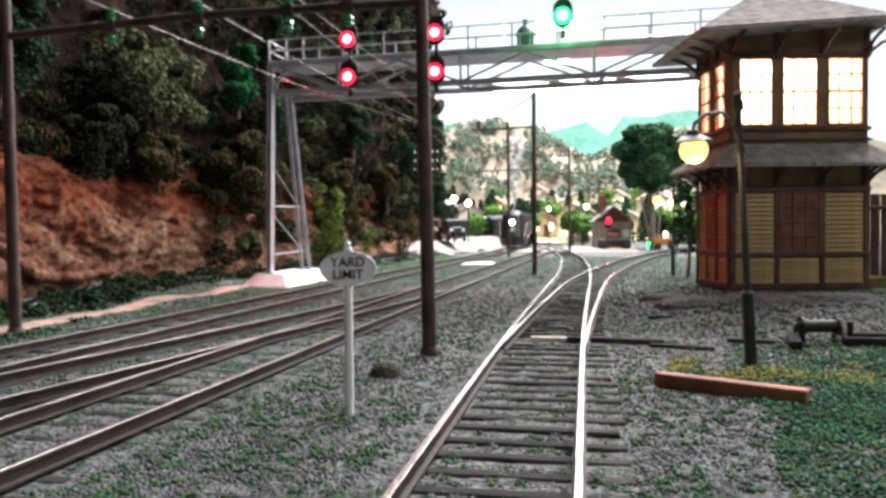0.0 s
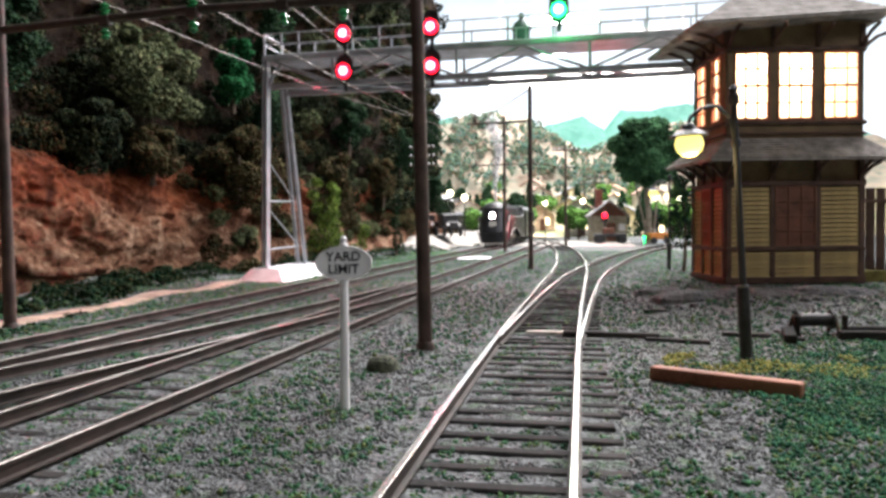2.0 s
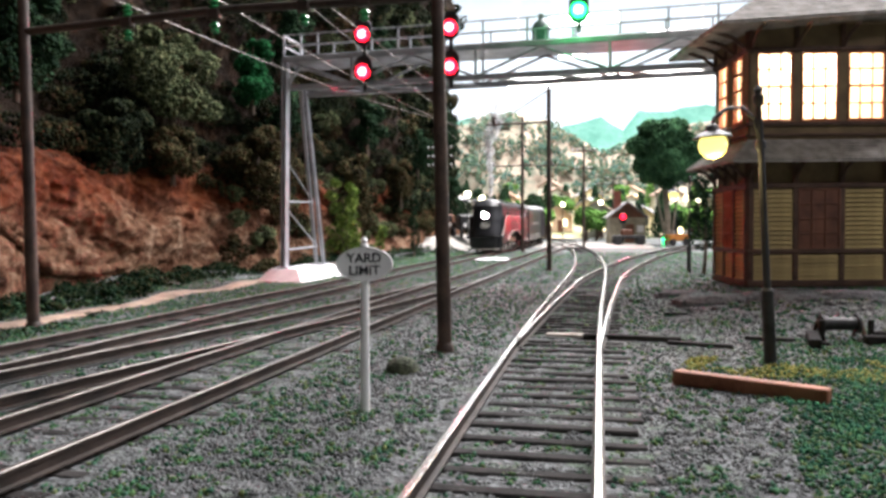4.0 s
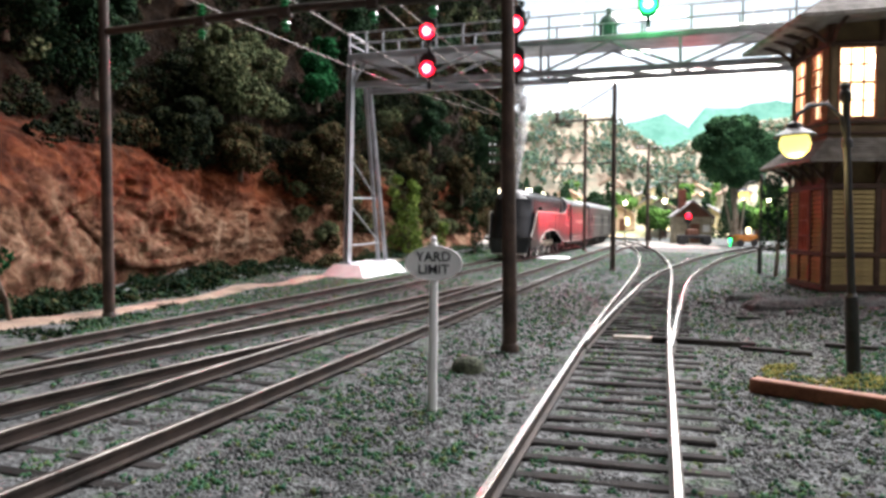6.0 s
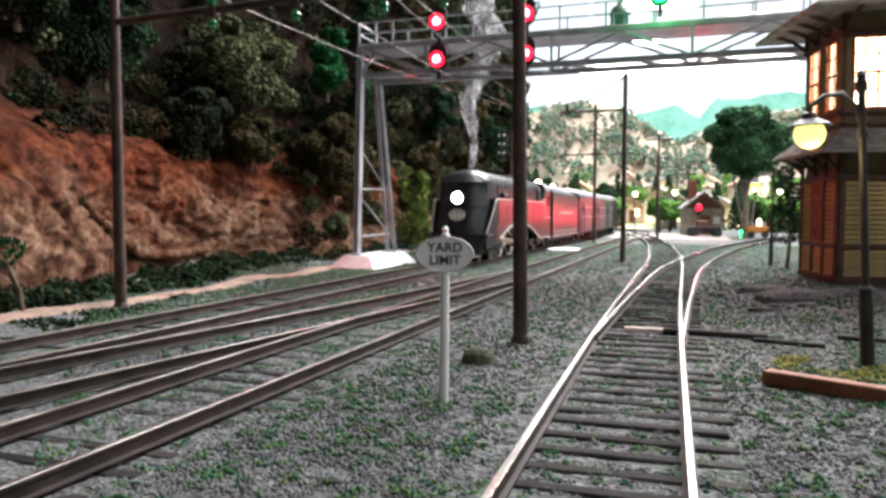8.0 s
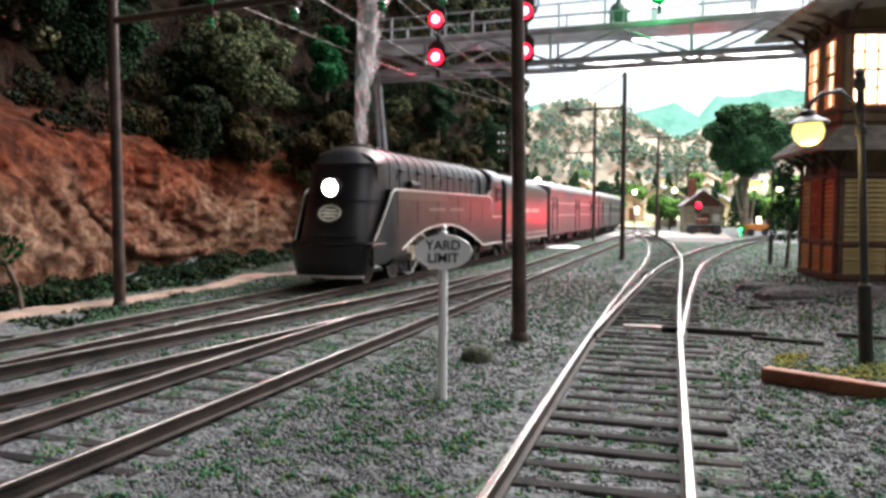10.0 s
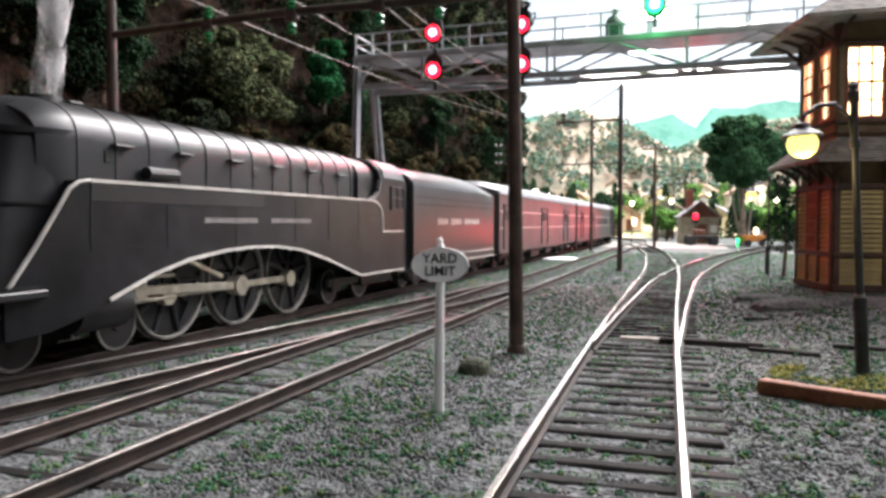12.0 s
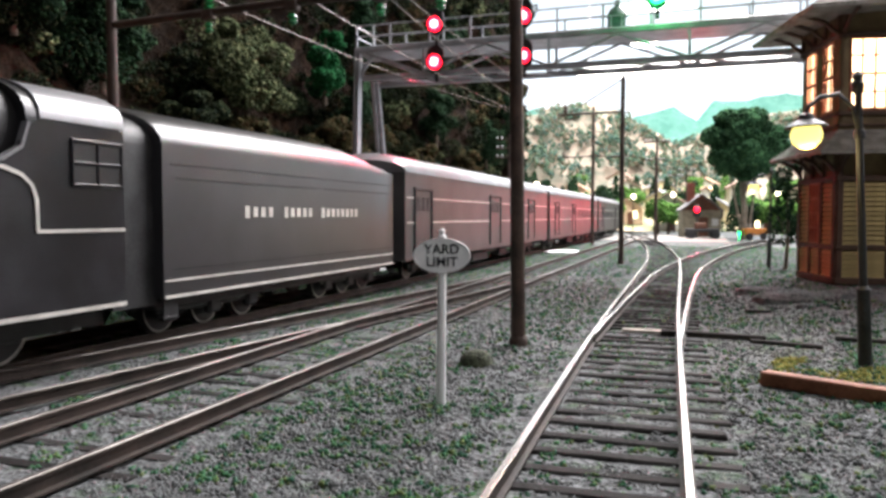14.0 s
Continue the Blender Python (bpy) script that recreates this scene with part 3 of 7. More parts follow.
solid("town_slope", grid(steps((-90, 60, 3)), steps((112, 178, 3)), lambda x, y: -0.3 + 9.7 * max(0.0, min(1.0, (y - 118) / 60)) ** 1.2 + 0.3 * noise.noise((x * 0.2, y * 0.2, 2))), SLOPE, "tan and green slope under the town", "slope", kind="structure", smooth=180)

# ---- signal bridge ----
RED_LENS = glow("red_signal_lens", (1.0, 0.008, 0.03), 6.0)
RED_CORE = glow("red_signal_bulb", (1.0, 0.55, 0.62), 5.0)
GREEN_CORE = glow("green_signal_bulb", (0.7, 1.0, 0.85), 5.0)
GREEN_LENS = glow("green_signal_lens", (0.03, 1.0, 0.28), 4.0)
BY, BX0, BX1 = 28.3, -13.55, 7.4
bridge = thing("signal_bridge", "silver painted steel signal bridge with walkway and handrails", "signal bridge")
part("walkway", Shape().box((BX0 + BX1) / 2, BY + 0.85, 9.22, BX1 - BX0, 1.9, 0.24, 0.03), STEEL, bridge, "silver plated walkway deck")
for y in (BY, BY + 1.6):
    part("lower_chord", Shape().box((BX0 + BX1) / 2 + 0.2, y, 8.02, BX1 - BX0 - 0.3, 0.16, 0.16, 0.02), STEEL, bridge)
    part("chord_flange", Shape().box((BX0 + BX1) / 2 + 0.2, y, 8.13, BX1 - BX0 - 0.3, 0.26, 0.04), STEEL, bridge)
    xs = [BX0 + 0.5 + 2.55 * k for k in range(9)]
    for k, x in enumerate(xs[:-1]):
        a, b = ((x, y, 8.1), (xs[k + 1], y, 9.1)) if k % 2 else ((x, y, 9.1), (xs[k + 1], y, 8.1))
        part("diagonal", Shape().tube([a, b], 0.055, 6), STEEL, bridge)
    for x in xs[1::2]:
        part("strut", Shape().box(x, y, 8.6, 0.10, 0.10, 1.1, 0.01), STEEL, bridge)
for k in range(8):
    x = BX0 + 0.5 + 2.55 * k
    part("lateral", Shape().tube([(x, BY, 8.02), (x + 2.55, BY + 1.6, 8.02)], 0.045, 6), STEEL, bridge)
for y in (BY - 0.02, BY + 1.74):
    for z in (9.78, 10.22):
        part("handrail", Shape().tube([(BX0 + 0.05, y, z), (BX1, y, z)], 0.03, 6), STEEL, bridge)
    for k in range(13):
        x = BX0 + 0.08 + (0.75 * k if k < 3 else 1.5 + 1.72 * (k - 2))
        if x < BX1:
            part("rail_post", Shape().box(x, y, 9.78, 0.07, 0.07, 0.92, 0.01), STEEL, bridge)
for z in (9.78, 10.22):
    part("handrail", Shape().tube([(BX0 + 0.05, BY, z), (BX0 + 0.05, BY + 1.74, z)], 0.03, 6), STEEL, bridge)
for bx, sx in ((-13.45, 1), (7.2, -1)):
    for o in (-0.02, 0.34):
        if o < 0:
            sh = Shape()
            sh.box(0, 0, 0, 0.05, 0.36, 8.75).box(0.16, 0, 0, 0.05, 0.36, 8.75).box(0.08, 0, 0, 0.14, 0.06, 8.75)
            part("column", sh, STEEL, bridge, "flanged silver column", P(bx - 0.16 * sx, BY + 0.05, 4.82, 0, 1.3 * sx, 0))
        part("rear_column", Shape().tube([(bx + o * sx, BY + 3.0, 0.6), (bx + o * sx * 0.6, BY + 1.55, 8.2)], 0.10, 6), STEEL, bridge)
    for k in range(2):
        z = 1.35 + 2.0 * k
        f = (z - 0.6) / 7.6
        part("leg_brace", Shape().tube([(bx, BY + 0.15, z), (bx + 0.1, BY + 3.0 - 1.45 * f, z + 0.05)], 0.04, 6), STEEL, bridge)
        part("leg_brace", Shape().tube([(bx, BY + 0.15, z + 1.6), (bx + 0.1, BY + 3.0 - 1.45 * f, z + 0.05)], 0.03, 6), STEEL, bridge)
    part("knee", Shape().tube([(bx, BY + 0.1, 7.9), (bx + 0.25 * sx, BY + 0.1, 8.5), (bx + 0.7 * sx, BY + 0.1, 9.0)], 0.09, 8), STEEL, bridge)
    part("base_plate", Shape().box(bx - 0.15 * sx, BY + 0.05, 0.60, 0.5, 0.55, 0.08, 0.02), STEEL, bridge)
    part("base_plate", Shape().box(bx + 0.15 * sx, BY + 3.0, 0.60, 0.7, 0.5, 0.08, 0.02), STEEL, bridge)
    sh = Shape()
    sh.rings([[(bx + s * (a + 0.05), BY + 1.55 + t * (b + 0.1), z) for s, t in ((-1, -1), (1, -1), (1, 1), (-1, 1))] for a, b, z in ((0.95, 2.35, -0.2), (0.95, 2.35, 0.05), (0.55, 1.85, 0.56))])
    solid("bridge_plinth", sh, CONCRETE, "white painted concrete plinth under the signal bridge", "plinth")


def signal_head(x, heights, lens, label):
    root = thing("signal", label, "railway signal")
    y = BY - 0.42
    part("mast", Shape().box(x, y + 0.30, (min(heights) + max(heights)) / 2 - 0.1, 0.14, 0.12, max(heights) - min(heights) + 1.3, 0.02), BLACK, root, "black mast")
    for z in heights:
        back = [(x + 0.36 * math.cos(a), z + 0.30 + 0.36 * math.sin(a)) for a in [math.pi * k / 10 for k in range(11)]] + [(x + 0.36 * math.cos(a), z - 0.10 + 0.36 * math.sin(a)) for a in [math.pi + math.pi * k / 10 for k in range(11)]]
        head = part("target", Shape().slab(back, y + 0.06, y + 0.14, "y"), BLACK, root, "rounded black target board")
        t = Matrix.Translation((x, y, z)) @ Matrix.Rotation(radians(90), 4, "X")
        part("lens", Shape().lathe([(0.29, -0.06), (0.29, 0.02), (0.2, 0.06), (0.03, 0.075)], 18, 0, t), lens, head, "glowing signal lens")
        part("bulb", Shape().lathe([(0.17, 0.06), (0.15, 0.10), (0.02, 0.12)], 16, 0, t), RED_CORE if lens is RED_LENS else GREEN_CORE, head, "pale glowing bulb")
        hood = [[(r * math.cos(a), r * math.sin(a), d) for r, d in ((0.31, -0.05), (0.31, 0.20), (0.33, 0.20), (0.33, -0.05))] for a in [radians(v) for v in range(5, 176, 17)]]
        part("hood", Shape().rings(hood, True, True, 0, t), BLACK, head, "black hood")
    return root


signal_head(-9.90, (8.45, 9.93), RED_LENS, "black two-lamp signal showing red over the main track")
signal_head(-6.33, (8.45, 9.95), RED_LENS, "black two-lamp signal showing red over the second track")
signal_head(-1.42, (10.25,), GREEN_LENS, "black signal showing bright green on the bridge")
for x, z, w in ((-9.90, 8.45, 0.11), (-9.90, 9.93, 0.11), (-6.33, 8.45, 0.11), (-6.33, 9.95, 0.11)):
    spot_lamp("red_signal_lamp", (x, BY - 0.75, z), (x - 0.5, BY - 14, 3.0), w, (1.0, 0.03, 0.07), 0.2, 165)
point_lamp("green_signal_lamp", (-1.42, BY - 0.95, 10.25), 0.022, (0.06, 1.0, 0.25), 0.2)
box_root = thing("relay_case", "dark green lantern-shaped relay case on the walkway", "relay case")
GREEN_BOX = surface("dark_green_paint", (0.03, 0.07, 0.06), (0.07, 0.13, 0.11), 0.3, 0.5)
part("case", Shape().box(-2.95, BY + 0.9, 9.66, 0.62, 0.5, 0.64, 0.04), GREEN_BOX, box_root)
part("cap", Shape().lathe([(0.42, 9.96), (0.30, 10.2), (0.10, 10.35), (0.10, 10.55), (0.03, 10.6)], 12, 0, Matrix.Translation((-2.95, BY + 0.9, 0))), GREEN_BOX, box_root)
for s in (-1, 1):
    part("rib", Shape().box(-2.95 + s * 0.2, BY + 0.64, 9.66, 0.06, 0.04, 0.6), STEEL, box_root)

# ---- poles and catenary ----
GREEN_GLASS = surface("green_insulator", (0.01, 0.10, 0.03), (0.04, 0.30, 0.10), 0.1, 0.15, spec=0.7)
WIRE = surface("dull_wire", (0.06, 0.05, 0.04), (0.14, 0.115, 0.09), 0.4, 0.5, metal=0.5)


def pole(x, y, h, r, lean, label):
    root = thing("catenary_pole", label, "pole")
    sh = Shape()
    sh.tube([(x, y, -0.3), (x + 0.3 * lean[0], y, h * 0.3), (x + lean[0], y + lean[1], h)], [r * 1.12, r * 1.03, r * 0.9], 16)
    part("shaft", sh, POLE, root)
    part("collar", Shape().lathe([(r * 1.5, -0.06), (r * 1.4, 0.06), (r * 1.1, 0.12)], 14, 0, Matrix.Translation((x, y, 0.03))), POLE, root)
    return root


gantry = pole(-3.02, 13.14, 8.6, 0.125, (-0.12, 0), "dark brown steel pole beside the second track")
part("crossbeam", Shape().tube([(-13.2, 14.3, 6.86), (-8, 13.75, 6.80), (-3.1, 13.15, 6.52)], 0.085, 10), POLE, gantry, "round brown crossbeam over the tracks")
part("crossbeam_angle", Shape().tube([(-13.2, 14.36, 6.92), (-3.1, 13.21, 6.60)], 0.05, 6), POLE, gantry)
for x in (-10.25, -8.0, -5.9, -4.6):
    y = 14.3 - (x + 13.2) * 0.113
    z = 6.85 - (x + 13.2) * 0.028
    hang = part("hanger", Shape().tube([(x, y, z - 0.1), (x, y, z + 0.42)], 0.04, 8).box(x, y, z, 0.28, 0.2, 0.22, 0.03), POLE, gantry)
    part("insulator", Shape().lathe([(0.05, 0.1), (0.12, 0.14), (0.06, 0.19), (0.12, 0.24), (0.06, 0.29), (0.11, 0.34), (0.03, 0.40)], 12, 0, Matrix.Translation((x, y, z))), GREEN_GLASS, hang, "green glass insulator")
    part("insulator", Shape().lathe([(0.03, -0.40), (0.11, -0.34), (0.06, -0.29), (0.12, -0.24), (0.05, -0.16)], 12, 0, Matrix.Translation((x, y, z))), GREEN_GLASS, hang, "green glass insulator")
pole(-13.2, 14.3, 8.4, 0.125, (-0.06, 0), "dark brown steel pole at the foot of the cliff")
bracket = pole(-3.42, 37.0, 9.2, 0.115, (0, 0), "dark steel pole with a bracket arm over the track")
part("bracket_arm", Shape().tube([(-3.42, 37, 7.42), (-6.6, 37, 7.38)], 0.06, 8), POLE, bracket)
part("stay", Shape().tube([(-3.42, 37, 9.0), (-6.0, 37, 7.45)], 0.03, 6), POLE, bracket)
part("insulator", Shape().lathe([(0.06, 7.45), (0.14, 7.55), (0.08, 7.65), (0.13, 7.75), (0.04, 7.9)], 10, 0, Matrix.Translation((-6.2, 37, 0))), POLE, bracket)
far_pole = pole(-7.95, 61.0, 11.2, 0.13, (0, 0), "dark steel pole between the main tracks with two arms")
for s in (-1, 1):
    part("bracket_arm", Shape().tube([(-7.95, 61, 7.2), (-7.95 + s * 2.9, 61, 7.15)], 0.06, 8), POLE, far_pole)
    part("insulator", Shape().lathe([(0.06, 7.2), (0.14, 7.3), (0.08, 7.4), (0.04, 7.6)], 10, 0, Matrix.Translation((-7.95 + s * 2.4, 61, 0))), POLE, far_pole)


def wire(pts, sag, r=0.012):
    sh, line = Shape(), []
    for (a, b) in zip(pts, pts[1:]):
        for k in range(10):
            t = k / 10
            p = Vector(a).lerp(Vector(b), t)
            line.append(p - Vector((0, 0, sag * 4 * t * (1 - t))))
    sh.tube(line + [Vector(pts[-1])], r, 5)
    solid("catenary_wire", sh, WIRE, "thin sagging overhead wire above the track", "wire", group="overhead wires")


wire([(-10.25, -30, 7.4), (-10.25, 13.97, 7.15), (-10.1, 40, 8.3), (-10.3, 61, 7.4), (-10.2, 85, 7.2)], 0.25)
wire([(-8.0, -30, 7.2), (-8.0, 13.7, 7.05), (-7.9, 40, 7.5), (-7.95, 61, 8.8)], 0.3)
wire([(-5.9, -30, 7.0), (-5.9, 13.5, 6.75), (-6.2, 37, 7.0), (-5.6, 61, 7.5), (-5.9, 90, 7.4)], 0.42)
wire([(-5.9, -30, 8.0), (-5.9, 13.5, 7.05), (-6.1, 37, 7.75), (-5.6, 61, 8.0)], 0.3)


def line_pole(x, y, h, z0, arms):
    root = thing("telegraph_pole", "dark wooden telegraph pole with crossarms and insulators", "telegraph pole")
    part("shaft", Shape().tube([(x, y, z0 - 0.4), (x, y, z0 + h)], [0.14, 0.10], 10), POLE, root)
    for k in range(arms):
        z = z0 + h - 0.5 - 0.75 * k
        arm = part("crossarm", Shape().box(x, y - 0.12, z, 2.3, 0.12, 0.14, 0.02), POLE, root)
        for o in (-1.0, -0.6, 0.6, 1.0):
            part("insulator", Shape().lathe([(0.06, 0.05), (0.07, 0.16), (0.04, 0.24)], 8, 0, Matrix.Translation((x + o, y - 0.12, z))), CONCRETE, arm, "pale insulator")


for a in ((-3.4, 70, 9.6, 0, 1), (-15.2, 62, 9.0, 0.4, 3), (-4.6, 92, 9.6, 0, 1), (-3.0, 118, 9.0, 0, 1), (-1.2, 104, 9.0, 0, 2)):
    line_pole(*a)

# ---- yard limit sign ----
SX, SY, FACE = -2.95, 8.67, 13.0
sign = thing("yard_limit_sign", "white oval yard limit sign on a white post", "sign", P(SX, SY, 0, 0, -0.4, FACE))
part("post", Shape().tube([(-0.03, 0, -0.2), (0.0, 0, 1.7)], [0.062, 0.05], 10), WHITE, sign)
ov = [(0.355 * math.cos(2 * math.pi * k / 40), 1.845 + 0.215 * math.sin(2 * math.pi * k / 40)) for k in range(40)]
board = part("board", Shape().slab(ov, -0.055, -0.005, "y"), WHITE, sign, "white oval board")
sh = Shape()
sh.rings([[(1.0 * x, y, 1.845 + (z - 1.845)) for x, y, z in ((a, -0.065, b), (a, -0.05, b), (a * 0.94, -0.05, 1.845 + (b - 1.845) * 0.92), (a * 0.94, -0.065, 1.845 + (b - 1.845) * 0.92))] for a, b in ov + ov[:1]], True, False)
part("border", sh, WHITE, board)
part("finial", Shape().lathe([(0.05, 2.03), (0.055, 2.08), (0.03, 2.11), (0.045, 2.15), (0.01, 2.19)], 12), WHITE, sign)


def lettering(parent, words, size, at, material):
    cu = bpy.data.curves.new("lettering", "FONT")
    cu.body, cu.size, cu.align_x, cu.extrude, cu.offset = words, size * S, "CENTER", 0.004 * S, 0.002 * S
    tmp = new("lettering", cu)
    me = bpy.data.meshes.new_from_object(tmp.evaluated_get(bpy.context.evaluated_depsgraph_get()))
    bpy.data.objects.remove(tmp)
    me.materials.clear()
    me.materials.append(material)
    ob = part("lettering", me, None, parent, "dark lettering")
    ob.matrix_basis = P(*at, 90, 0, 0)


bpy.context.view_layer.update()
lettering(board, "YARD", 0.165, (0, -0.060, 1.872), LETTER)
lettering(board, "LIMIT", 0.165, (0, -0.060, 1.715), LETTER)

# ---- lamps ----
GLOBE = glow("warm_globe", (1.0, 0.86, 0.24), 1.7)


def street_lamp(x, y, lean, turned, label):
    root = thing("street_lamp", label, "street lamp", P(x, y, 0, 0, lean, turned))
    part("post", Shape().tube([(0, 0, -0.2), (0, 0, 1.2), (0, 0, 1.25), (0, 0, 4.4)], [0.105, 0.10, 0.062, 0.05], 12), BLACK, root)
    part("post_cap", Shape().lathe([(0.05, 4.25), (0.09, 4.32), (0.09, 4.42), (0.06, 4.46), (0.08, 4.53), (0.02, 4.60)], 12), BLACK, root)
    part("collar", Shape().lathe([(0.085, 3.55), (0.085, 3.65), (0.06, 3.7)], 12), BLACK, root)
    part("gooseneck", Shape().tube([(0, 0, 3.62), (-0.08, 0, 4.05), (-0.28, 0, 4.26), (-0.55, 0, 4.24), (-0.74, 0, 4.10), (-0.78, 0, 3.98)], 0.035, 8), BLACK, root)
    shade = part("shade", Shape().lathe([(0.07, 4.00), (0.10, 3.98), (0.13, 3.90), (0.31, 3.80), (0.31, 3.77), (0.10, 3.86)], 20, 0, Matrix.Translation((-0.78, 0, 0))), BLACK, root, "dark metal shade")
    part("globe", Shape().lathe([(0.05, 3.84), (0.20, 3.78), (0.235, 3.66), (0.20, 3.54), (0.11, 3.46), (0.02, 3.44)], 20, 0, Matrix.Translation((-0.78, 0, 0))), GLOBE, root, "glowing warm globe")


street_lamp(2.58, 13.08, -2.9, 12, "black gooseneck street lamp with a lit globe")
street_lamp(3.25, 37.1, 0.5, 12, "black gooseneck street lamp with a lit globe behind the tower")
point_lamp("street_lamp_bulb", (1.68, 12.85, 3.30), 0.010, (1.0, 0.75, 0.35), 0.22)
point_lamp("street_lamp_bulb", (2.45, 36.9, 3.25), 0.012, (1.0, 0.75, 0.35), 0.22)

# ---- signal tower ----
TW, TD, TB = 4.25, 2.85, 0.30
tower = thing("signal_tower", "two-storey ochre and brown wooden signal tower with lit windows", "signal tower", P(3.89, 24.05, 0, 0, 0, 12.74))
part("foundation", Shape().box(TW / 2, TD / 2, 0.12, TW - 0.1, TD - 0.1, 0.62, 0.02), surface("grey_footing", (0.08, 0.08, 0.08), (0.17, 0.17, 0.17), 0.5), tower, "grey footing")
lower = part("lower_wall", Shape().box(TW / 2, TD / 2, 2.45, TW - 0.12, TD - 0.12, 4.1), CLAP_DARK, tower, "brown boarded lower storey")
# upper storey: four walls with real window openings
WZ0, WZ1 = 5.42, 7.50
FRONT_W = [(0.26, 1.34), (1.60, 2.70), (3.00, 4.10)]
SIDE_W = [(0.35, 1.20), (1.60, 2.45)]


def pierced(length, spans, lo, hi, thick):
    """A wall along x from 0 to length with openings of the spans between WZ0 and WZ1."""
    xs, zs = sorted({0.0, length, *[v for span in spans for v in span]}), [lo, WZ0, WZ1, hi]
    gaps = {(xs.index(a), 1) for a, b in spans}
    cells = {(i, k) for i in range(len(xs) - 1) for k in range(3)} - gaps
    index, verts, faces = {}, [], []

    def at(i, j, k):
        if (i, j, k) not in index:
            index[i, j, k] = len(verts)
            verts.append((xs[i], j * thick, zs[k]))
        return index[i, j, k]

    for i, k in sorted(cells):
        for j in (0, 1):
            faces.append((at(i, j, k), at(i + 1, j, k), at(i + 1, j, k + 1), at(i, j, k + 1)))
        for near, p, q in (((i - 1, k), (i, k), (i, k + 1)), ((i + 1, k), (i + 1, k), (i + 1, k + 1)), ((i, k - 1), (i, k), (i + 1, k)), ((i, k + 1), (i, k + 1), (i + 1, k + 1))):
            if near not in cells:
                faces.append((at(p[0], 0, p[1]), at(q[0], 0, q[1]), at(q[0], 1, q[1]), at(p[0], 1, p[1])))
    return Shape().add(verts, faces)


WALLS = ((P(0, 0, 0), TW, FRONT_W), (P(0, TD, 0, 0, 0, -90), TD, SIDE_W), (P(TW, TD, 0, 0, 0, 180), TW, []), (P(TW, 0, 0, 0, 0, 90), TD, []))
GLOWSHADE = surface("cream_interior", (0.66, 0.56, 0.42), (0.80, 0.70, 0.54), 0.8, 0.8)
for m, length, spans in WALLS:
    wall = part("upper_wall", pierced(length, spans, 4.45, 8.35, 0.10), CLAP_DARK, tower, "brown boarded wall", m)
    for a, b in spans:
        win = part("window", Shape().box((a + b) / 2, 0.03, WZ0 - 0.05, b - a + 0.16, 0.20, 0.08, 0.015), SASH, wall, "red-brown sash window")
        sh = Shape()
        for x in (a + 0.03, b - 0.03):
            sh.box(x, 0.02, (WZ0 + WZ1) / 2, 0.07, 0.10, WZ1 - WZ0, 0.01)
        for z in (WZ0 + 0.03, (WZ0 + WZ1) / 2, WZ1 - 0.03):
            sh.box((a + b) / 2, 0.02, z, b - a, 0.09, 0.07, 0.01)
        part("frame", sh, SASH, win)
        for k in (1, 2):
            part("glazing_bar", Shape().box(a + (b - a) * k / 3, 0.02, (WZ0 + WZ1) / 2, 0.045, 0.06, WZ1 - WZ0), SASH, win)
        for k in (1, 3):
            part("glazing_bar", Shape().box((a + b) / 2, 0.02, WZ0 + (WZ1 - WZ0) * k / 4, b - a, 0.06, 0.045), SASH, win)
        for i in range(3):
            for j in range(4):
                w, h = (b - a) / 3, (WZ1 - WZ0) / 4
                pane = part("pane", Shape().box(a + (i + 0.5) * w, 0.045, WZ0 + (j + 0.5) * h, w - 0.02, 0.012, h - 0.02), GLASS, win)
                pane.visible_shadow = False
part("upper_floor", Shape().box(TW / 2, TD / 2, 4.62, TW - 0.2, TD - 0.2, 0.12), GLOWSHADE, tower)
part("inner_ceiling", Shape().box(TW / 2, TD / 2, 8.25, TW - 0.2, TD - 0.2, 0.1), GLOWSHADE, tower)
part("inner_lining", Shape().box(TW / 2, TD - 0.13, 6.4, TW - 0.22, 0.04, 3.4).box(TW - 0.13, TD / 2, 6.4, 0.04, TD - 0.22, 3.4), GLOWSHADE, tower, "cream lining of the lit room")
part("lever_frame", Shape().box(2.1, 1.3, 5.0, 1.6, 0.4, 0.7, 0.03), BLACK, tower)
point_lamp("tower_room_bulb", (5.6, 26.1, 7.4), 0.42, (1.0, 0.86, 0.70), 0.25)


def timbers(m, length, posts, name="beam"):
    for x in posts:
        part("post", Shape().box(x, -0.035, 2.38, 0.17, 0.09, 3.95, 0.02), BEAM_BROWN, tower, m=m)
        part("post", Shape().box(x, -0.035, 7.9, 0.15, 0.08, 0.85, 0.02), BEAM_BROWN, tower, m=m)
        part("bracket", Shape().tube([(x, -0.02, 3.65), (x, -0.30, 3.95), (x, -0.62, 4.12)], 0.06, 6), BEAM_BROWN, tower, m=m)
        part("bracket", Shape().tube([(x, -0.02, 7.6), (x, -0.45, 7.95), (x, -0.95, 8.12)], 0.06, 6), BEAM_BROWN, tower, m=m)
    for z, h in ((0.46, 0.2), (1.44, 0.14), (3.45, 0.16), (5.32, 0.12), (7.58, 0.12), (4.98, 0.08)):
        part(name, Shape().box(length / 2, -0.045, z, length + 0.10, 0.10, h, 0.02), BEAM_BROWN, tower, m=m)


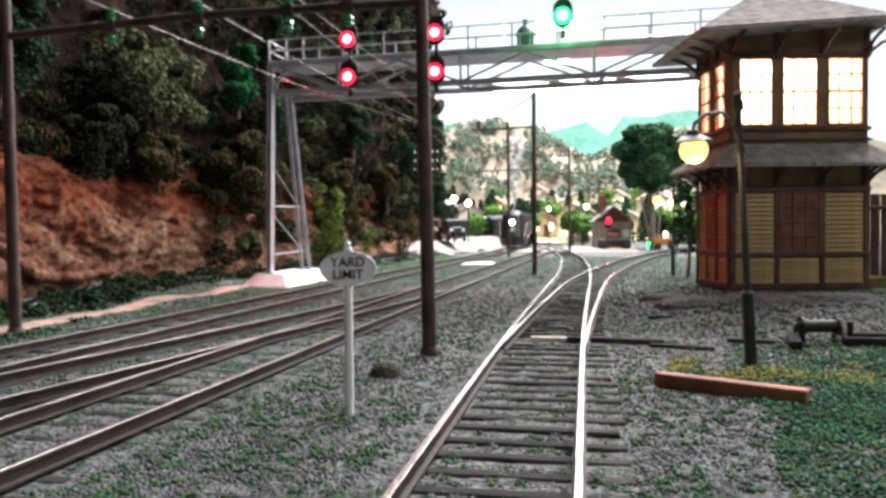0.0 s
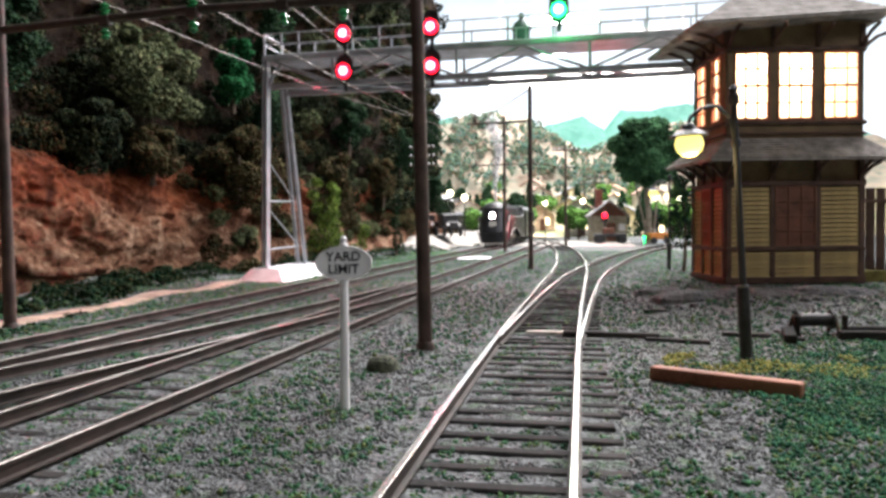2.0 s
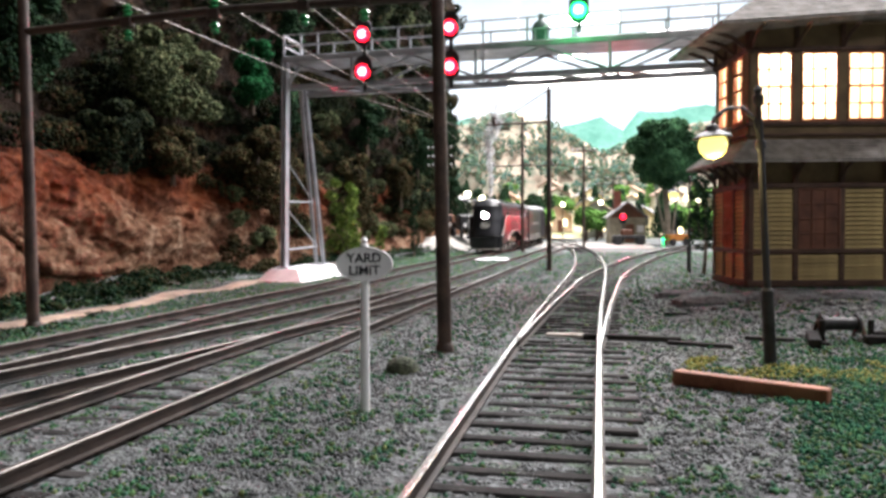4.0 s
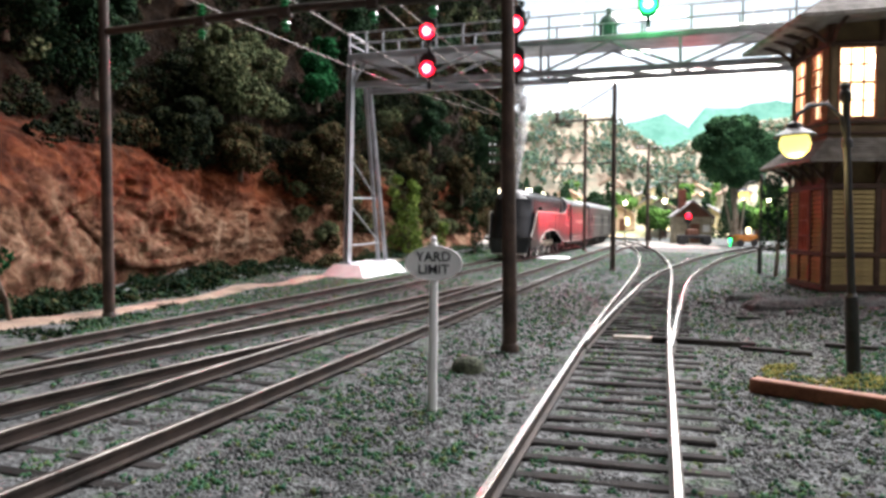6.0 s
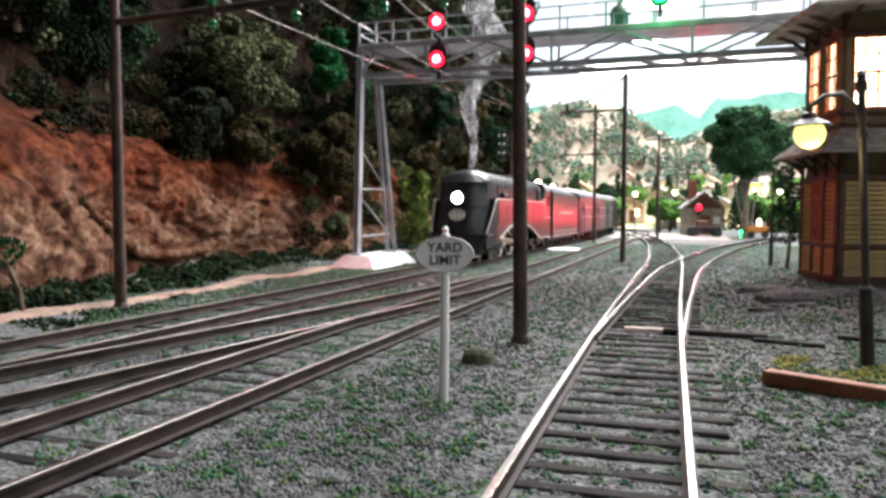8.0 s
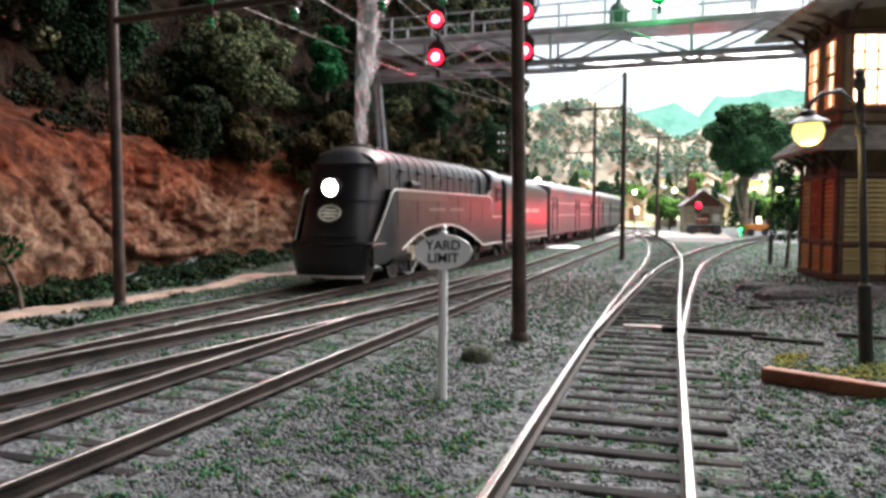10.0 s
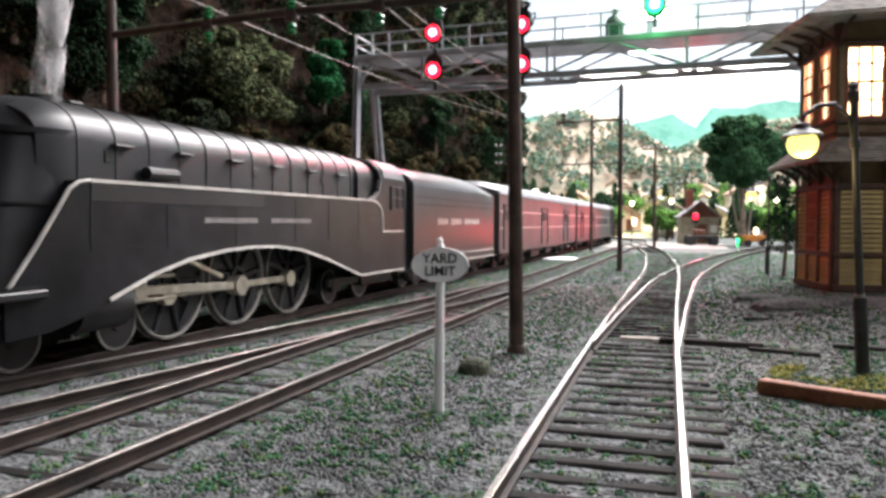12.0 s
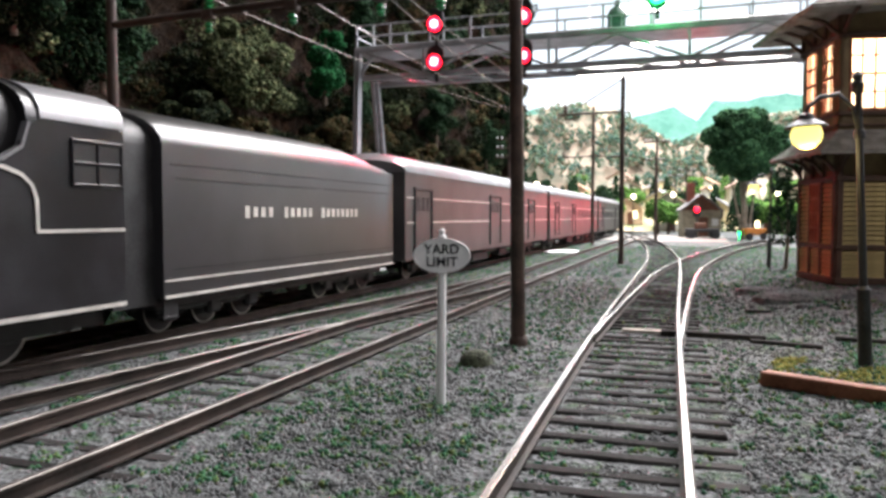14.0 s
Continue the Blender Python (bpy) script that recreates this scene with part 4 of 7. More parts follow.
timbers(WALLS[0][0], TW, (0.07, 1.43, 2.83, 4.18))
timbers(WALLS[1][0], TD, (0.07, 1.0, 1.85, 2.78))
timbers(WALLS[3][0], TD, (0.07, 1.43, 2.78))
for m, x0, x1, sash in ((WALLS[0][0], 1.52, 2.74, DOOR_RED), (WALLS[1][0], 1.08, 1.77, SASH)):
    dw = part("lower_window", Shape().box((x0 + x1) / 2, 0.0, 2.43, x1 - x0, 0.12, 1.84, 0.01), sash, tower, "red-brown shuttered window", m)
    sh = Shape()
    for k in range(4):
        sh.box(x0 + (x1 - x0) * k / 3, -0.07, 2.43, 0.06, 0.05, 1.84, 0.01)
    for k in range(5):
        sh.box((x0 + x1) / 2, -0.07, 1.54 + 1.80 * k / 4, x1 - x0, 0.05, 0.055, 0.01)
    part("frame", sh, sash, dw)


def hip(corners, peak0, peak1, thick, mat, label, rows):
    """A hipped roof sheet over four corners up to a short ridge, with courses of shingles standing proud."""
    c = [Vector(p) for p in corners]
    a, b = Vector(peak0), Vector(peak1)
    sh = Shape()
    low = [p - Vector((0, 0, thick)) for p in c]
    sh.add(c + [a, b] + low, [(0, 1, 5, 4), (1, 2, 5), (2, 3, 4, 5), (3, 0, 4), (6, 7, 1, 0), (7, 8, 2, 1), (8, 9, 3, 2), (9, 6, 0, 3), (9, 8, 7, 6)])
    roof = part("roof", sh, mat, tower, label)
    for p, q, r, s in ((c[0], c[1], a, b), (c[3], c[0], a, a)):
        for k in range(rows):
            t0, t1 = k / rows, (k + 1.12) / rows
            e = [p.lerp(r, t0), q.lerp(s, t0), q.lerp(s, min(1, t1)), p.lerp(r, min(1, t1))]
            up = (e[1] - e[0]).cross(e[3] - e[0]).normalized()
            f = Shape()
            f.add([e[0] + up * 0.045, e[1] + up * 0.045, e[2] + up * 0.012, e[3] + up * 0.012, e[0] + up * 0.004, e[1] + up * 0.004], [(0, 1, 2, 3), (4, 5, 1, 0)])
            part("shingle_course", f, mat, roof)
    return roof


hip([(-1.25, -1.25, 8.10), (4.75, -0.75, 8.55), (5.2, 4.1, 8.45), (-1.25, 4.1, 8.18)], (1.15, 1.42, 9.75), (2.7, 1.42, 9.85), 0.07, SHINGLE, "grey-brown shingled hip roof", 14)
part("ridge_cap", Shape().tube([(1.1, 1.42, 9.80), (2.75, 1.42, 9.90)], 0.06, 8), SHINGLE, tower)
part("soffit", Shape().box(TW / 2, TD / 2, 8.34, TW + 0.3, TD + 0.3, 0.05), CLAP_DARK, tower)
E0 = 0.75
outer = [(-E0, -E0, 4.18), (TW + E0, -E0, 4.18), (TW + E0, TD + E0, 4.18), (-E0, TD + E0, 4.18)]
inner = [(0.0, 0.0, 4.84), (TW, 0.0, 4.84), (TW, TD, 4.84), (0.0, TD, 4.84)]
for k in range(4):
    p, q, r, s = [Vector(v) for v in (outer[k], outer[(k + 1) % 4], inner[(k + 1) % 4], inner[k])]
    sh = Shape()
    dn = Vector((0, 0, 0.07))
    sh.rings([[p, q, r, s], [p - dn, q - dn, r - dn, s - dn]])
    skirt_roof = part("skirt_roof", sh, SHINGLE, tower, "grey-brown shingled skirt roof")
    if k in (0, 3):
        for i in range(8):
            t0, t1 = i / 8, (i + 1.1) / 8
            e = [p.lerp(s, t0), q.lerp(r, t0), q.lerp(r, min(1, t1)), p.lerp(s, min(1, t1))]
            up = (e[1] - e[0]).cross(e[3] - e[0]).normalized()
            f = Shape()
            f.add([e[0] + up * 0.04, e[1] + up * 0.04, e[2] + up * 0.012, e[3] + up * 0.012, e[0] + up * 0.004, e[1] + up * 0.004], [(0, 1, 2, 3), (4, 5, 1, 0)])
            part("shingle_course", f, SHINGLE, skirt_roof)

# clapboards of the lower storey
BOARD_MESH = {}


def boards(m, x0, x1, z0, z1, pitch=0.142):
    n = round((z1 - z0) / pitch)
    key = round(x1 - x0, 3)
    if key not in BOARD_MESH:
        f = Shape()
        f.slab([(-0.095, 0.0), (-0.03, 0.118), (0.03, 0.118), (0.03, 0.0)], 0, x1 - x0, "x")
        BOARD_MESH[key] = f.mesh("clapboard", CLAP)
    for k in range(n):
        part("clapboard", BOARD_MESH[key], None, lower, m=m @ P(x0, 0.03, z0 + (z1 - z0) * k / n))


for a, b in ((0.16, 1.34), (1.52, 2.74), (2.92, 4.09)):
    boards(WALLS[0][0], a, b, 0.57, 1.36)
    if a != 1.52:
        boards(WALLS[0][0], a, b, 1.52, 3.36)
for a, b in ((0.16, 0.91), (1.09, 1.76), (1.94, 2.69)):
    boards(WALLS[1][0], a, b, 0.57, 1.36)
    if a != 1.09:
        boards(WALLS[1][0], a, b, 1.52, 3.36)

# ---- lineside clutter ----
solid("timber_baulk", Shape().box(0, 0, 0.085, 2.06, 0.22, 0.20, 0.018), TIMBER, "red-brown squared timber lying on the turf", "timber", P(1.86, 10.70, 0, 0, 0, -26))
for x, y, l, a, h in ((0.35, 15.05, 1.9, -3, 0.10), (1.6, 14.6, 1.2, -14, 0.06), (3.0, 15.5, 0.9, -10, 0.07), (1.0, 22.5, 1.3, -8, 0.06), (1.7, 19.4, 1.0, 5, 0.06)):
    solid("plank", Shape().box(0, 0, h / 2, l, 0.17, h, 0.012), TIE, "weathered grey plank lying on the ballast", "plank", P(x, y, 0.0, 0, 0, a))
switch = thing("switch_stand_ties", "pale headblock tie and throw rod across the switch points", "switch tie")
part("headblock", Shape().box(-0.62, 15.35, 0.0, 1.5, 0.26, 0.10, 0.015), surface("pale_weathered_wood", (0.22, 0.20, 0.17), (0.42, 0.39, 0.34), 0.3, 0.85, grain=0.03), switch)
part("throw_rod", Shape().box(0.55, 15.15, 0.02, 1.1, 0.10, 0.06, 0.01), CONCRETE, switch)
drum = thing("cable_winch", "rusty black cable drum in a wooden frame", "winch", P(4.35, 15.9, -0.03, 0, 0, 10))
t = Matrix.Translation((0, 0, 0.34)) @ Matrix.Rotation(radians(90), 4, "Y")
part("drum", Shape().lathe([(0.06, -0.32), (0.13, -0.32), (0.13, 0.32), (0.06, 0.32)], 20, 0, t), BLACK, drum)
for s in (-1, 1):
    part("flange", Shape().lathe([(0.1, s * 0.36), (0.19, s * 0.36), (0.19, s * 0.32), (0.1, s * 0.32)], 20, 0, t), BLACK, drum)
    part("side_frame", Shape().tube([(s * 0.40, -0.35, -0.05), (s * 0.40, 0, 0.42), (s * 0.40, 0.35, -0.05)], 0.04, 6), BEAM_BROWN, drum)
    part("skid", Shape().box(s * 0.5, 0, 0.0, 0.14, 1.2, 0.12, 0.02), TIE, drum)
    part("upright", Shape().box(s * 0.46, -0.30, 0.22, 0.09, 0.09, 0.48, 0.015), TIE, drum)
for x, y, a in ((5.3, 15.4, 4), (5.6, 16.1, 8), (3.75, 15.3, 80)):
    solid("sleeper", Shape().box(0, 0, 0.07, 1.3, 0.22, 0.16, 0.02), TIE, "dark old sleeper dumped beside the winch", "sleeper", P(x, y, 0.02, 0, 0, a))
fence = thing("board_fence", "dark wooden board bin beside the tower", "bin")
for k in range(9):
    part("board", Shape().box(8.45 + 0.33 * k, 26.6 + 0.07 * k, 1.7, 0.28, 0.06, 3.3, 0.015), BEAM_BROWN, fence)
part("rail", Shape().box(9.9, 26.75, 2.9, 3.0, 0.08, 0.14, 0.02, Matrix.Translation((9.9, 26.75, 0)) @ Matrix.Rotation(radians(12), 4, "Z") @ Matrix.Translation((-9.9, -26.75, 0))), BEAM_BROWN, fence)
part("kerb", Shape().box(9.9, 25.6, 0.35, 3.4, 0.3, 0.7, 0.03), surface("mossy_kerb", (0.10, 0.09, 0.02), (0.22, 0.19, 0.06), 0.3, 0.9), fence)
sh = Shape()
ring = [(1.0, 0.0), (1.0, 0.10), (0.82, 0.17), (0.3, 0.20)]
sh.rings([[(r * (1.15 * math.cos(a)) * (1 + 0.12 * noise.noise((math.cos(a), math.sin(a), 1))), r * 0.75 * math.sin(a), z) for a in [2 * math.pi * k / 24 for k in range(24)]] for r, z in ring])
solid("white_slab", sh, CONCRETE, "flat white slab lying between the main tracks", "slab", P(-7.95, 46.5, 0.0, 0, 0, 20))
solid("ballast_lump", Shape().lathe([(0.30, -0.05), (0.27, 0.10), (0.18, 0.20), (0.05, 0.24)], 12), surface("dark_moss", (0.02, 0.025, 0.015), (0.07, 0.08, 0.05), 0.1, 0.95, grain=0.05, bump=1.0), "dark mossy lump beside the sign", "lump", P(-3.25, 11.2, -0.02))

heap_rnd = random.Random(5)
for hx, hy, hr, hh in ((2.7, 20.9, 1.15, 0.20), (4.3, 21.2, 1.3, 0.16), (6.0, 21.5, 1.2, 0.20), (1.9, 22.8, 0.8, 0.14)):
    sh = Shape()
    sh.rings([[(r * hr * (1 + 0.34 * noise.noise((2.4 * math.cos(a), 2.4 * math.sin(a), hx))) * math.cos(a), 0.6 * r * hr * (1 + 0.34 * noise.noise((2.4 * math.cos(a), 2.4 * math.sin(a), hx))) * math.sin(a), z * hh + 0.05 * noise.noise((5 * r * math.cos(a), 5 * r * math.sin(a), hy)))
               for a in [2 * math.pi * k / 40 for k in range(40)]] for r, z in ((1.06, -0.8), (1.0, 0.05), (0.9, 0.42), (0.75, 0.72), (0.5, 0.92), (0.2, 1.0))])
    solid("mound", sh, HEAP, "low mound of dark grey ballast before the tower", "mound", P(hx, hy, ground_height(hx, hy) - 0.02), "ballast mounds", smooth=25)
for k in range(26):
    sx, sy, sr = heap_rnd.uniform(1.4, 6.6), heap_rnd.uniform(19.4, 20.4), heap_rnd.uniform(0.06, 0.15)
    sh = Shape().lathe([(0.75 * sr, -0.4 * sr), (sr, 0.05 * sr), (0.8 * sr, 0.45 * sr), (0.3 * sr, 0.65 * sr)], 7)
    solid("stone", sh, HEAP, "dark grey stone fallen from the mound", "stone", P(sx, sy, ground_height(sx, sy), 0, 0, heap_rnd.uniform(0, 360)), "fallen stones", smooth=20)

# ---- the train ----
def strip(sh, pts, x0, x1, w, slot=0):
    """A flat moulding w high along (y, z) points, standing from x0 to x1."""
    loops = []
    pts = [Vector((0, *p)) for p in pts]
    for i, p in enumerate(pts):
        d = (pts[min(i + 1, len(pts) - 1)] - pts[max(i - 1, 0)]).normalized()
        q = Vector((0, -d.z, d.y)) * (w / 2)
        a, b = p + q, p - q
        loops.append([(x0, a.y, a.z), (x1, a.y, a.z), (x1, b.y, b.z), (x0, b.y, b.z)])
    return sh.rings(loops, True, True, slot)


def bow(half, side, top, n=12, power=2.3, low=None):
    """A closed section: upright sides to the height side, then a rounded roof to top."""
    pts = [(half, low)] if low is not None else []
    for k in range(n + 1):
        a = math.pi * k / n
        c, s = math.cos(a), math.sin(a)
        pts.append((half * math.copysign(abs(c) ** (2 / power), c), side + (top - side) * abs(s) ** (2 / power)))
    if low is not None:
        pts.append((-half, low))
    return pts


def driver_meshes(s):
    """A driving wheel's centre and its tyre, for the side s."""
    sh, ty = Shape(), Shape()
    t = Matrix.Rotation(math.pi / 2, 4, "Y") if s > 0 else Matrix.Rotation(-math.pi / 2, 4, "Y")
    ring = [(1.0, -0.07), (1.0, 0.07), (0.965, 0.075), (0.95, 0.06), (0.935, 0.03), (0.935, -0.03), (0.95, -0.07), (1.03, -0.08)]
    n = 40
    ty.rings([[(r * math.cos(2 * math.pi * k / n), r * math.sin(2 * math.pi * k / n), z) for r, z in ring] for k in list(range(n)) + [0]], True, False, 0, t)
    sh.lathe([(0.10, -0.85), (0.12, -0.07), (0.92, -0.05), (0.92, -0.02), (0.26, -0.02), (0.24, 0.08), (0.16, 0.10), (0.15, 0.02)], 24, 0, t)
    spoke = Shape().box(0, 0.57, 0, 0.10, 0.74, 0.13, 0.03)
    weight = Shape().slab([(0.87 * math.cos(a), 0.87 * math.sin(a)) for a in [radians(d) for d in range(225, 316, 9)]], -0.04, 0.06, "z", 0, t)
    return sh.mesh("driving_wheel", LOCO_BLACK), ty.mesh("tyre", WHEEL_RIM), spoke.mesh("spoke", LOCO_GREY), weight.mesh("counterweight", LOCO_GREY)


def small_wheel_mesh(r):
    sh = Shape()
    for s in (-1, 1):
        t = Matrix.Translation((s * 0.76, 0, 0)) @ Matrix.Rotation(s * math.pi / 2, 4, "Y")
        sh.lathe([(0.1, -0.06), (r * 1.06, -0.07), (r * 1.06, -0.045), (r, -0.04), (r, 0.06)], 24, 0, t, False)
        sh.lathe([(r, 0.06), (r * 0.90, 0.065)], 24, 1, t, False)
        sh.lathe([(r * 0.90, 0.065), (r * 0.74, 0.02), (r * 0.35, 0.02), (r * 0.28, 0.09), (0.05, 0.09)], 24, 0, t)
        for k in range(6):
            sh.box(r * 0.55, 0, 0.03, r * 0.5, r * 0.14, 0.05, 0, t @ Matrix.Rotation(math.pi * k / 3, 4, "Z"))
    sh.tube([(-0.8, 0, 0), (0.8, 0, 0)], 0.08, 8)
    return sh.mesh("wheel", [LOCO_BLACK, WHEEL_RIM])


DRIVERS, PILOT_WHEEL, TRAIL_WHEEL, CAR_WHEEL = {1: driver_meshes(1), -1: driver_meshes(-1)}, small_wheel_mesh(0.46), small_wheel_mesh(0.55), small_wheel_mesh(0.44)
ROLLING = []          # (wheel, radius, place on its thing)
TOP = 0.20            # rail top
LENS = glow("headlight_lens", (1.0, 0.97, 0.90), 260.0)


def axle(parent, mesh, r, y, name="wheel"):
    ob = part(name, mesh, None, parent, m=P(0, y, TOP + r))
    ROLLING.append((ob, r, (0, y, TOP + r)))
    return ob


FADED = surface("faded_lettering", (0.13, 0.12, 0.115), (0.22, 0.21, 0.20), 0.3, 0.6, grain=0.05)
# --- locomotive: y runs back from the nose ---
loco = thing("steam_locomotive", "dark grey streamlined steam locomotive with lit headlight and pale trim", "locomotive")
NOSE = ((0.42, -0.2, 1.1), (0.5, -0.26, 1.14), (0.9, -0.27, 1.23), (1.35, -0.28, 1.34), (1.42, -0.12, 1.29), (1.75, -0.04, 1.25), (2.25, 0.1, 1.22), (2.9, 0.29, 1.19), (3.6, 0.52, 1.15), (3.72, 0.54, 1.16), (3.8, 0.62, 1.14), (3.92, 0.73, 1.05), (4.08, 0.86, 0.92), (4.2, 1.02, 0.76), (4.28, 1.2, 0.5), (4.31, 1.35, 0.26))


def nose_loop(z, front, w, back=2.0):
    d = min(1.15, back - front)
    pts = [(w, back, z)]
    for k in range(21):
        a = math.pi * k / 20
        c, s = math.cos(a), math.sin(a)
        pts.append((w * math.copysign(abs(c) ** 0.8, c), front + d - d * abs(s) ** 0.8, z))
    return pts + [(-w, back, z)]


part("nose", Shape().rings([nose_loop(*r) for r in NOSE if r[0] >= 1.42]), LOCO_GREY, loco, "rounded dark grey streamlined nose")
part("pilot", Shape().rings([nose_loop(r[0], r[1], r[2] - 0.03, 0.20) for r in NOSE if r[0] < 1.42]), LOCO_GREY, loco, "smooth dark grey pilot apron")
sh = Shape()
edge = nose_loop(0.43, -0.23, 1.10, 0.20)[2:-2]
sh.rings([[(x, y, 0.43), (x * 1.02, y - 0.03, 0.43), (x * 1.02, y - 0.03, 0.50), (x, y, 0.50)] for x, y, _ in edge])
part("apron_trim", sh, STRIPE, loco, "pale strip along the apron's lower edge")
for z, f, w, h in ((1.39, -0.34, 1.38, 0.09), (2.62, 0.17, 1.225, 0.04), (3.66, 0.49, 1.20, 0.09)):
    sh = Shape()
    sh.rings([[(x, y, z), (x * 1.02, y - 0.03, z), (x * 1.02, y - 0.03, z + h), (x, y, z + h)] for x, y, _ in nose_loop(z, f + 0.01, w - 0.02)[1:-1]])
    part("nose_band", sh, LOCO_BLACK if z < 3 else LOCO_GREY, loco)
sh = Shape()
sh.tube([(-0.9, 0.08, 1.62), (-0.4, -0.16, 1.62), (0.4, -0.16, 1.62), (0.9, 0.08, 1.62)], 0.025, 6)
part("handrail", sh, LOCO_GREY, loco)
turn = Matrix.Translation((0, 0.22, 3.02)) @ Matrix.Rotation(radians(90), 4, "X")
lamp = part("headlight", Shape().lathe([(0.30, -0.25), (0.30, 0.10), (0.27, 0.14), (0.23, 0.14), (0.22, 0.09)], 20, 0, turn), LOCO_GREY, loco)
part("lens", Shape().lathe([(0.22, 0.02), (0.22, 0.10), (0.15, 0.15), (0.04, 0.17)], 20, 0, turn), LENS, lamp, "glowing white headlight lens")
tilt = Matrix.Translation((0, 0.10, 2.28)) @ Matrix.Rotation(radians(90 - 16), 4, "X")
sh = Shape()
ell = [(math.cos(2 * math.pi * k / 32), math.sin(2 * math.pi * k / 32)) for k in range(33)]
sh.rings([[(0.36 * c, 0.25 * s, 0.0), (0.36 * c, 0.25 * s, 0.035), (0.31 * c, 0.205 * s, 0.035), (0.31 * c, 0.205 * s, 0.0)] for c, s in ell], True, False, 0, tilt)
for k, w in ((-0.1, 0.40), (0.0, 0.52), (0.1, 0.40)):
    sh.box(0, k, 0.012, w, 0.05, 0.03, 0, tilt)
part("emblem", sh, STRIPE, loco, "pale oval emblem with plain bars")

sh = Shape()
sh.rings([[(x, y, z) for x, z in bow(w, 3.62, tz, 16, 2.2, 2.2)] for y, w, tz in ((1.0, 1.10, 4.14), (1.25, 1.18, 4.27), (1.6, 1.22, 4.33), (4, 1.22, 4.33), (8, 1.22, 4.34), (11.4, 1.22, 4.37))])
part("boiler_casing", sh, LOCO_GREY, loco, "dark grey rounded boiler casing")
for k in range(13):
    y = 1.65 + 0.78 * k
    sh = Shape()
    sh.rings([[(x * 1.012, y + o, z + (0.012 if z > 3.7 else 0)) for x, z in bow(1.22, 3.62, 4.33 + 0.004 * k, 16, 2.2, 2.95)] for o in (-0.022, 0.022)])
    part("boiler_band", sh, LOCO_BLACK, loco)
    if k % 2:
        part("bracket", Shape().box(1.27, y + 0.08, 3.60, 0.14, 0.42, 0.05, 0.015), LOCO_BLACK, loco)
for s in (-1, 1):
    part("running_board", Shape().box(s * 1.34, 6.6, 2.97, 0.30, 10.4, 0.06, 0.01), LOCO_SKIRT, loco)
    top = [(0.30, 1.40), (0.70, 2.0), (1.24, 2.86), (1.40, 2.97), (1.6, 3.01), (6, 3.01), (11.5, 3.01), (12.0, 3.06), (12.3, 3.25), (12.42, 3.6)]
    arch = [(11.07, 0.94), (10.2, 1.17), (9.12, 1.47), (7.87, 1.74), (6.8, 1.85), (5.9, 1.87), (4.96, 1.83), (3.89, 1.71), (2.99, 1.51), (1.95, 1.17)]
    low = [(1.0, 0.85), (0.25, 0.55), (-0.1, 0.52), (-0.3, 0.9)]
    # the skirt is cut into columns so that the arch stays a clean edge
    loops = []
    for y in steps((0.28, 1.36, 0.06), (1.36, 14.16, 0.16)):
        zt = lerp_at(top[:-1] + [(12.42, 3.6), (12.43, 3.64)], y)
        zb = lerp_at([(0.25, 0.74), (0.9, 0.80), (1.5, 0.98)] + arch[::-1] + [(14.2, 0.93)], y)
        w = 1.50 - 0.36 * max(0.0, min(1.0, (1.6 - y) / 2.0)) ** 1.3
        loops.append([(s * w, y, zt), (s * (w - 0.07), y, zt), (s * (w - 0.07), y, zb), (s * w, y, zb)])
    part("skirt", Shape().rings(loops), LOCO_SKIRT, loco, "grey streamlined side skirt with an arched cut-out")
    sh = Shape()
    strip(sh, arch[::-1], s * 1.49, s * 1.525, 0.06)
    strip(sh, [(11.07, 0.94), (14.16, 0.94)], s * 1.49, s * 1.525, 0.06)
    part("arch_trim", sh, STRIPE, loco, "pale moulding round the wheel arch")
    sh = Shape()
    strip(sh, [(1.6, 3.0), (6, 3.0), (11.6, 3.0), (12.0, 2.97), (12.28, 2.88), (12.44, 2.74), (12.51, 2.55), (12.52, 2.12)], s * 1.44, s * 1.525, 0.055)
    part("skirt_trim", sh, STRIPE, loco, "pale moulding along the skirt's top")
    # the light caught on the recess's edge, drawn as a paler grey strip
    sh = Shape()
    strip(sh, [(11.6, 3.03), (12.0, 3.07), (12.3, 3.26), (12.42, 3.6)], s * 1.40, s * 1.515, 0.05)
    part("recess_highlight", sh, ROOF_GREY, loco, "grey strip painted as the highlight on the recess's edge")
    part("skirt_panel", Shape().box(s * 1.503, 3.95, 2.82, 0.016, 4.7, 0.26, 0.005), TENDER_GREY, loco, "paler panel under the skirt's top edge")
    part("panel_seam", Shape().box(s * 1.502, 11.9, 2.58, 0.012, 1.2, 0.025), LOCO_GREY, loco)
    for y, w in ((2.3, 1.2), (6.9, 0.7), (10.2, 0.8)):
        part("hatch_outline", Shape().box(s * 1.502, y, 1.98 if y < 9 else 1.75, 0.012, w, 0.02), LOCO_BLACK, loco)
    for y in (2.25, 6.4, 9.4):
        part("wash_plug", Shape().box(s * 1.225, y, 3.42, 0.03, 0.16, 0.2, 0.01), LOCO_BLACK, loco)
    edge_pts = ((0.33, 1.46), (0.70, 2.0), (0.99, 2.46), (1.24, 2.86), (1.40, 2.97), (1.6, 3.0))
    part("front_trim", Shape().tube([(s * (1.495 - 0.36 * max(0.0, (1.6 - y) / 2.0) ** 1.3), y, z) for y, z in edge_pts], 0.034, 6), STRIPE, loco, "pale moulding on the skirt's sloping front")
    for a, b in ((4.3, 6.05), (6.55, 8.3)):
        part("lettering_bar", Shape().box(s * 1.505, (a + b) / 2, 2.41, 0.02, b - a, 0.10), FADED, loco, "faded pale lettering bar")
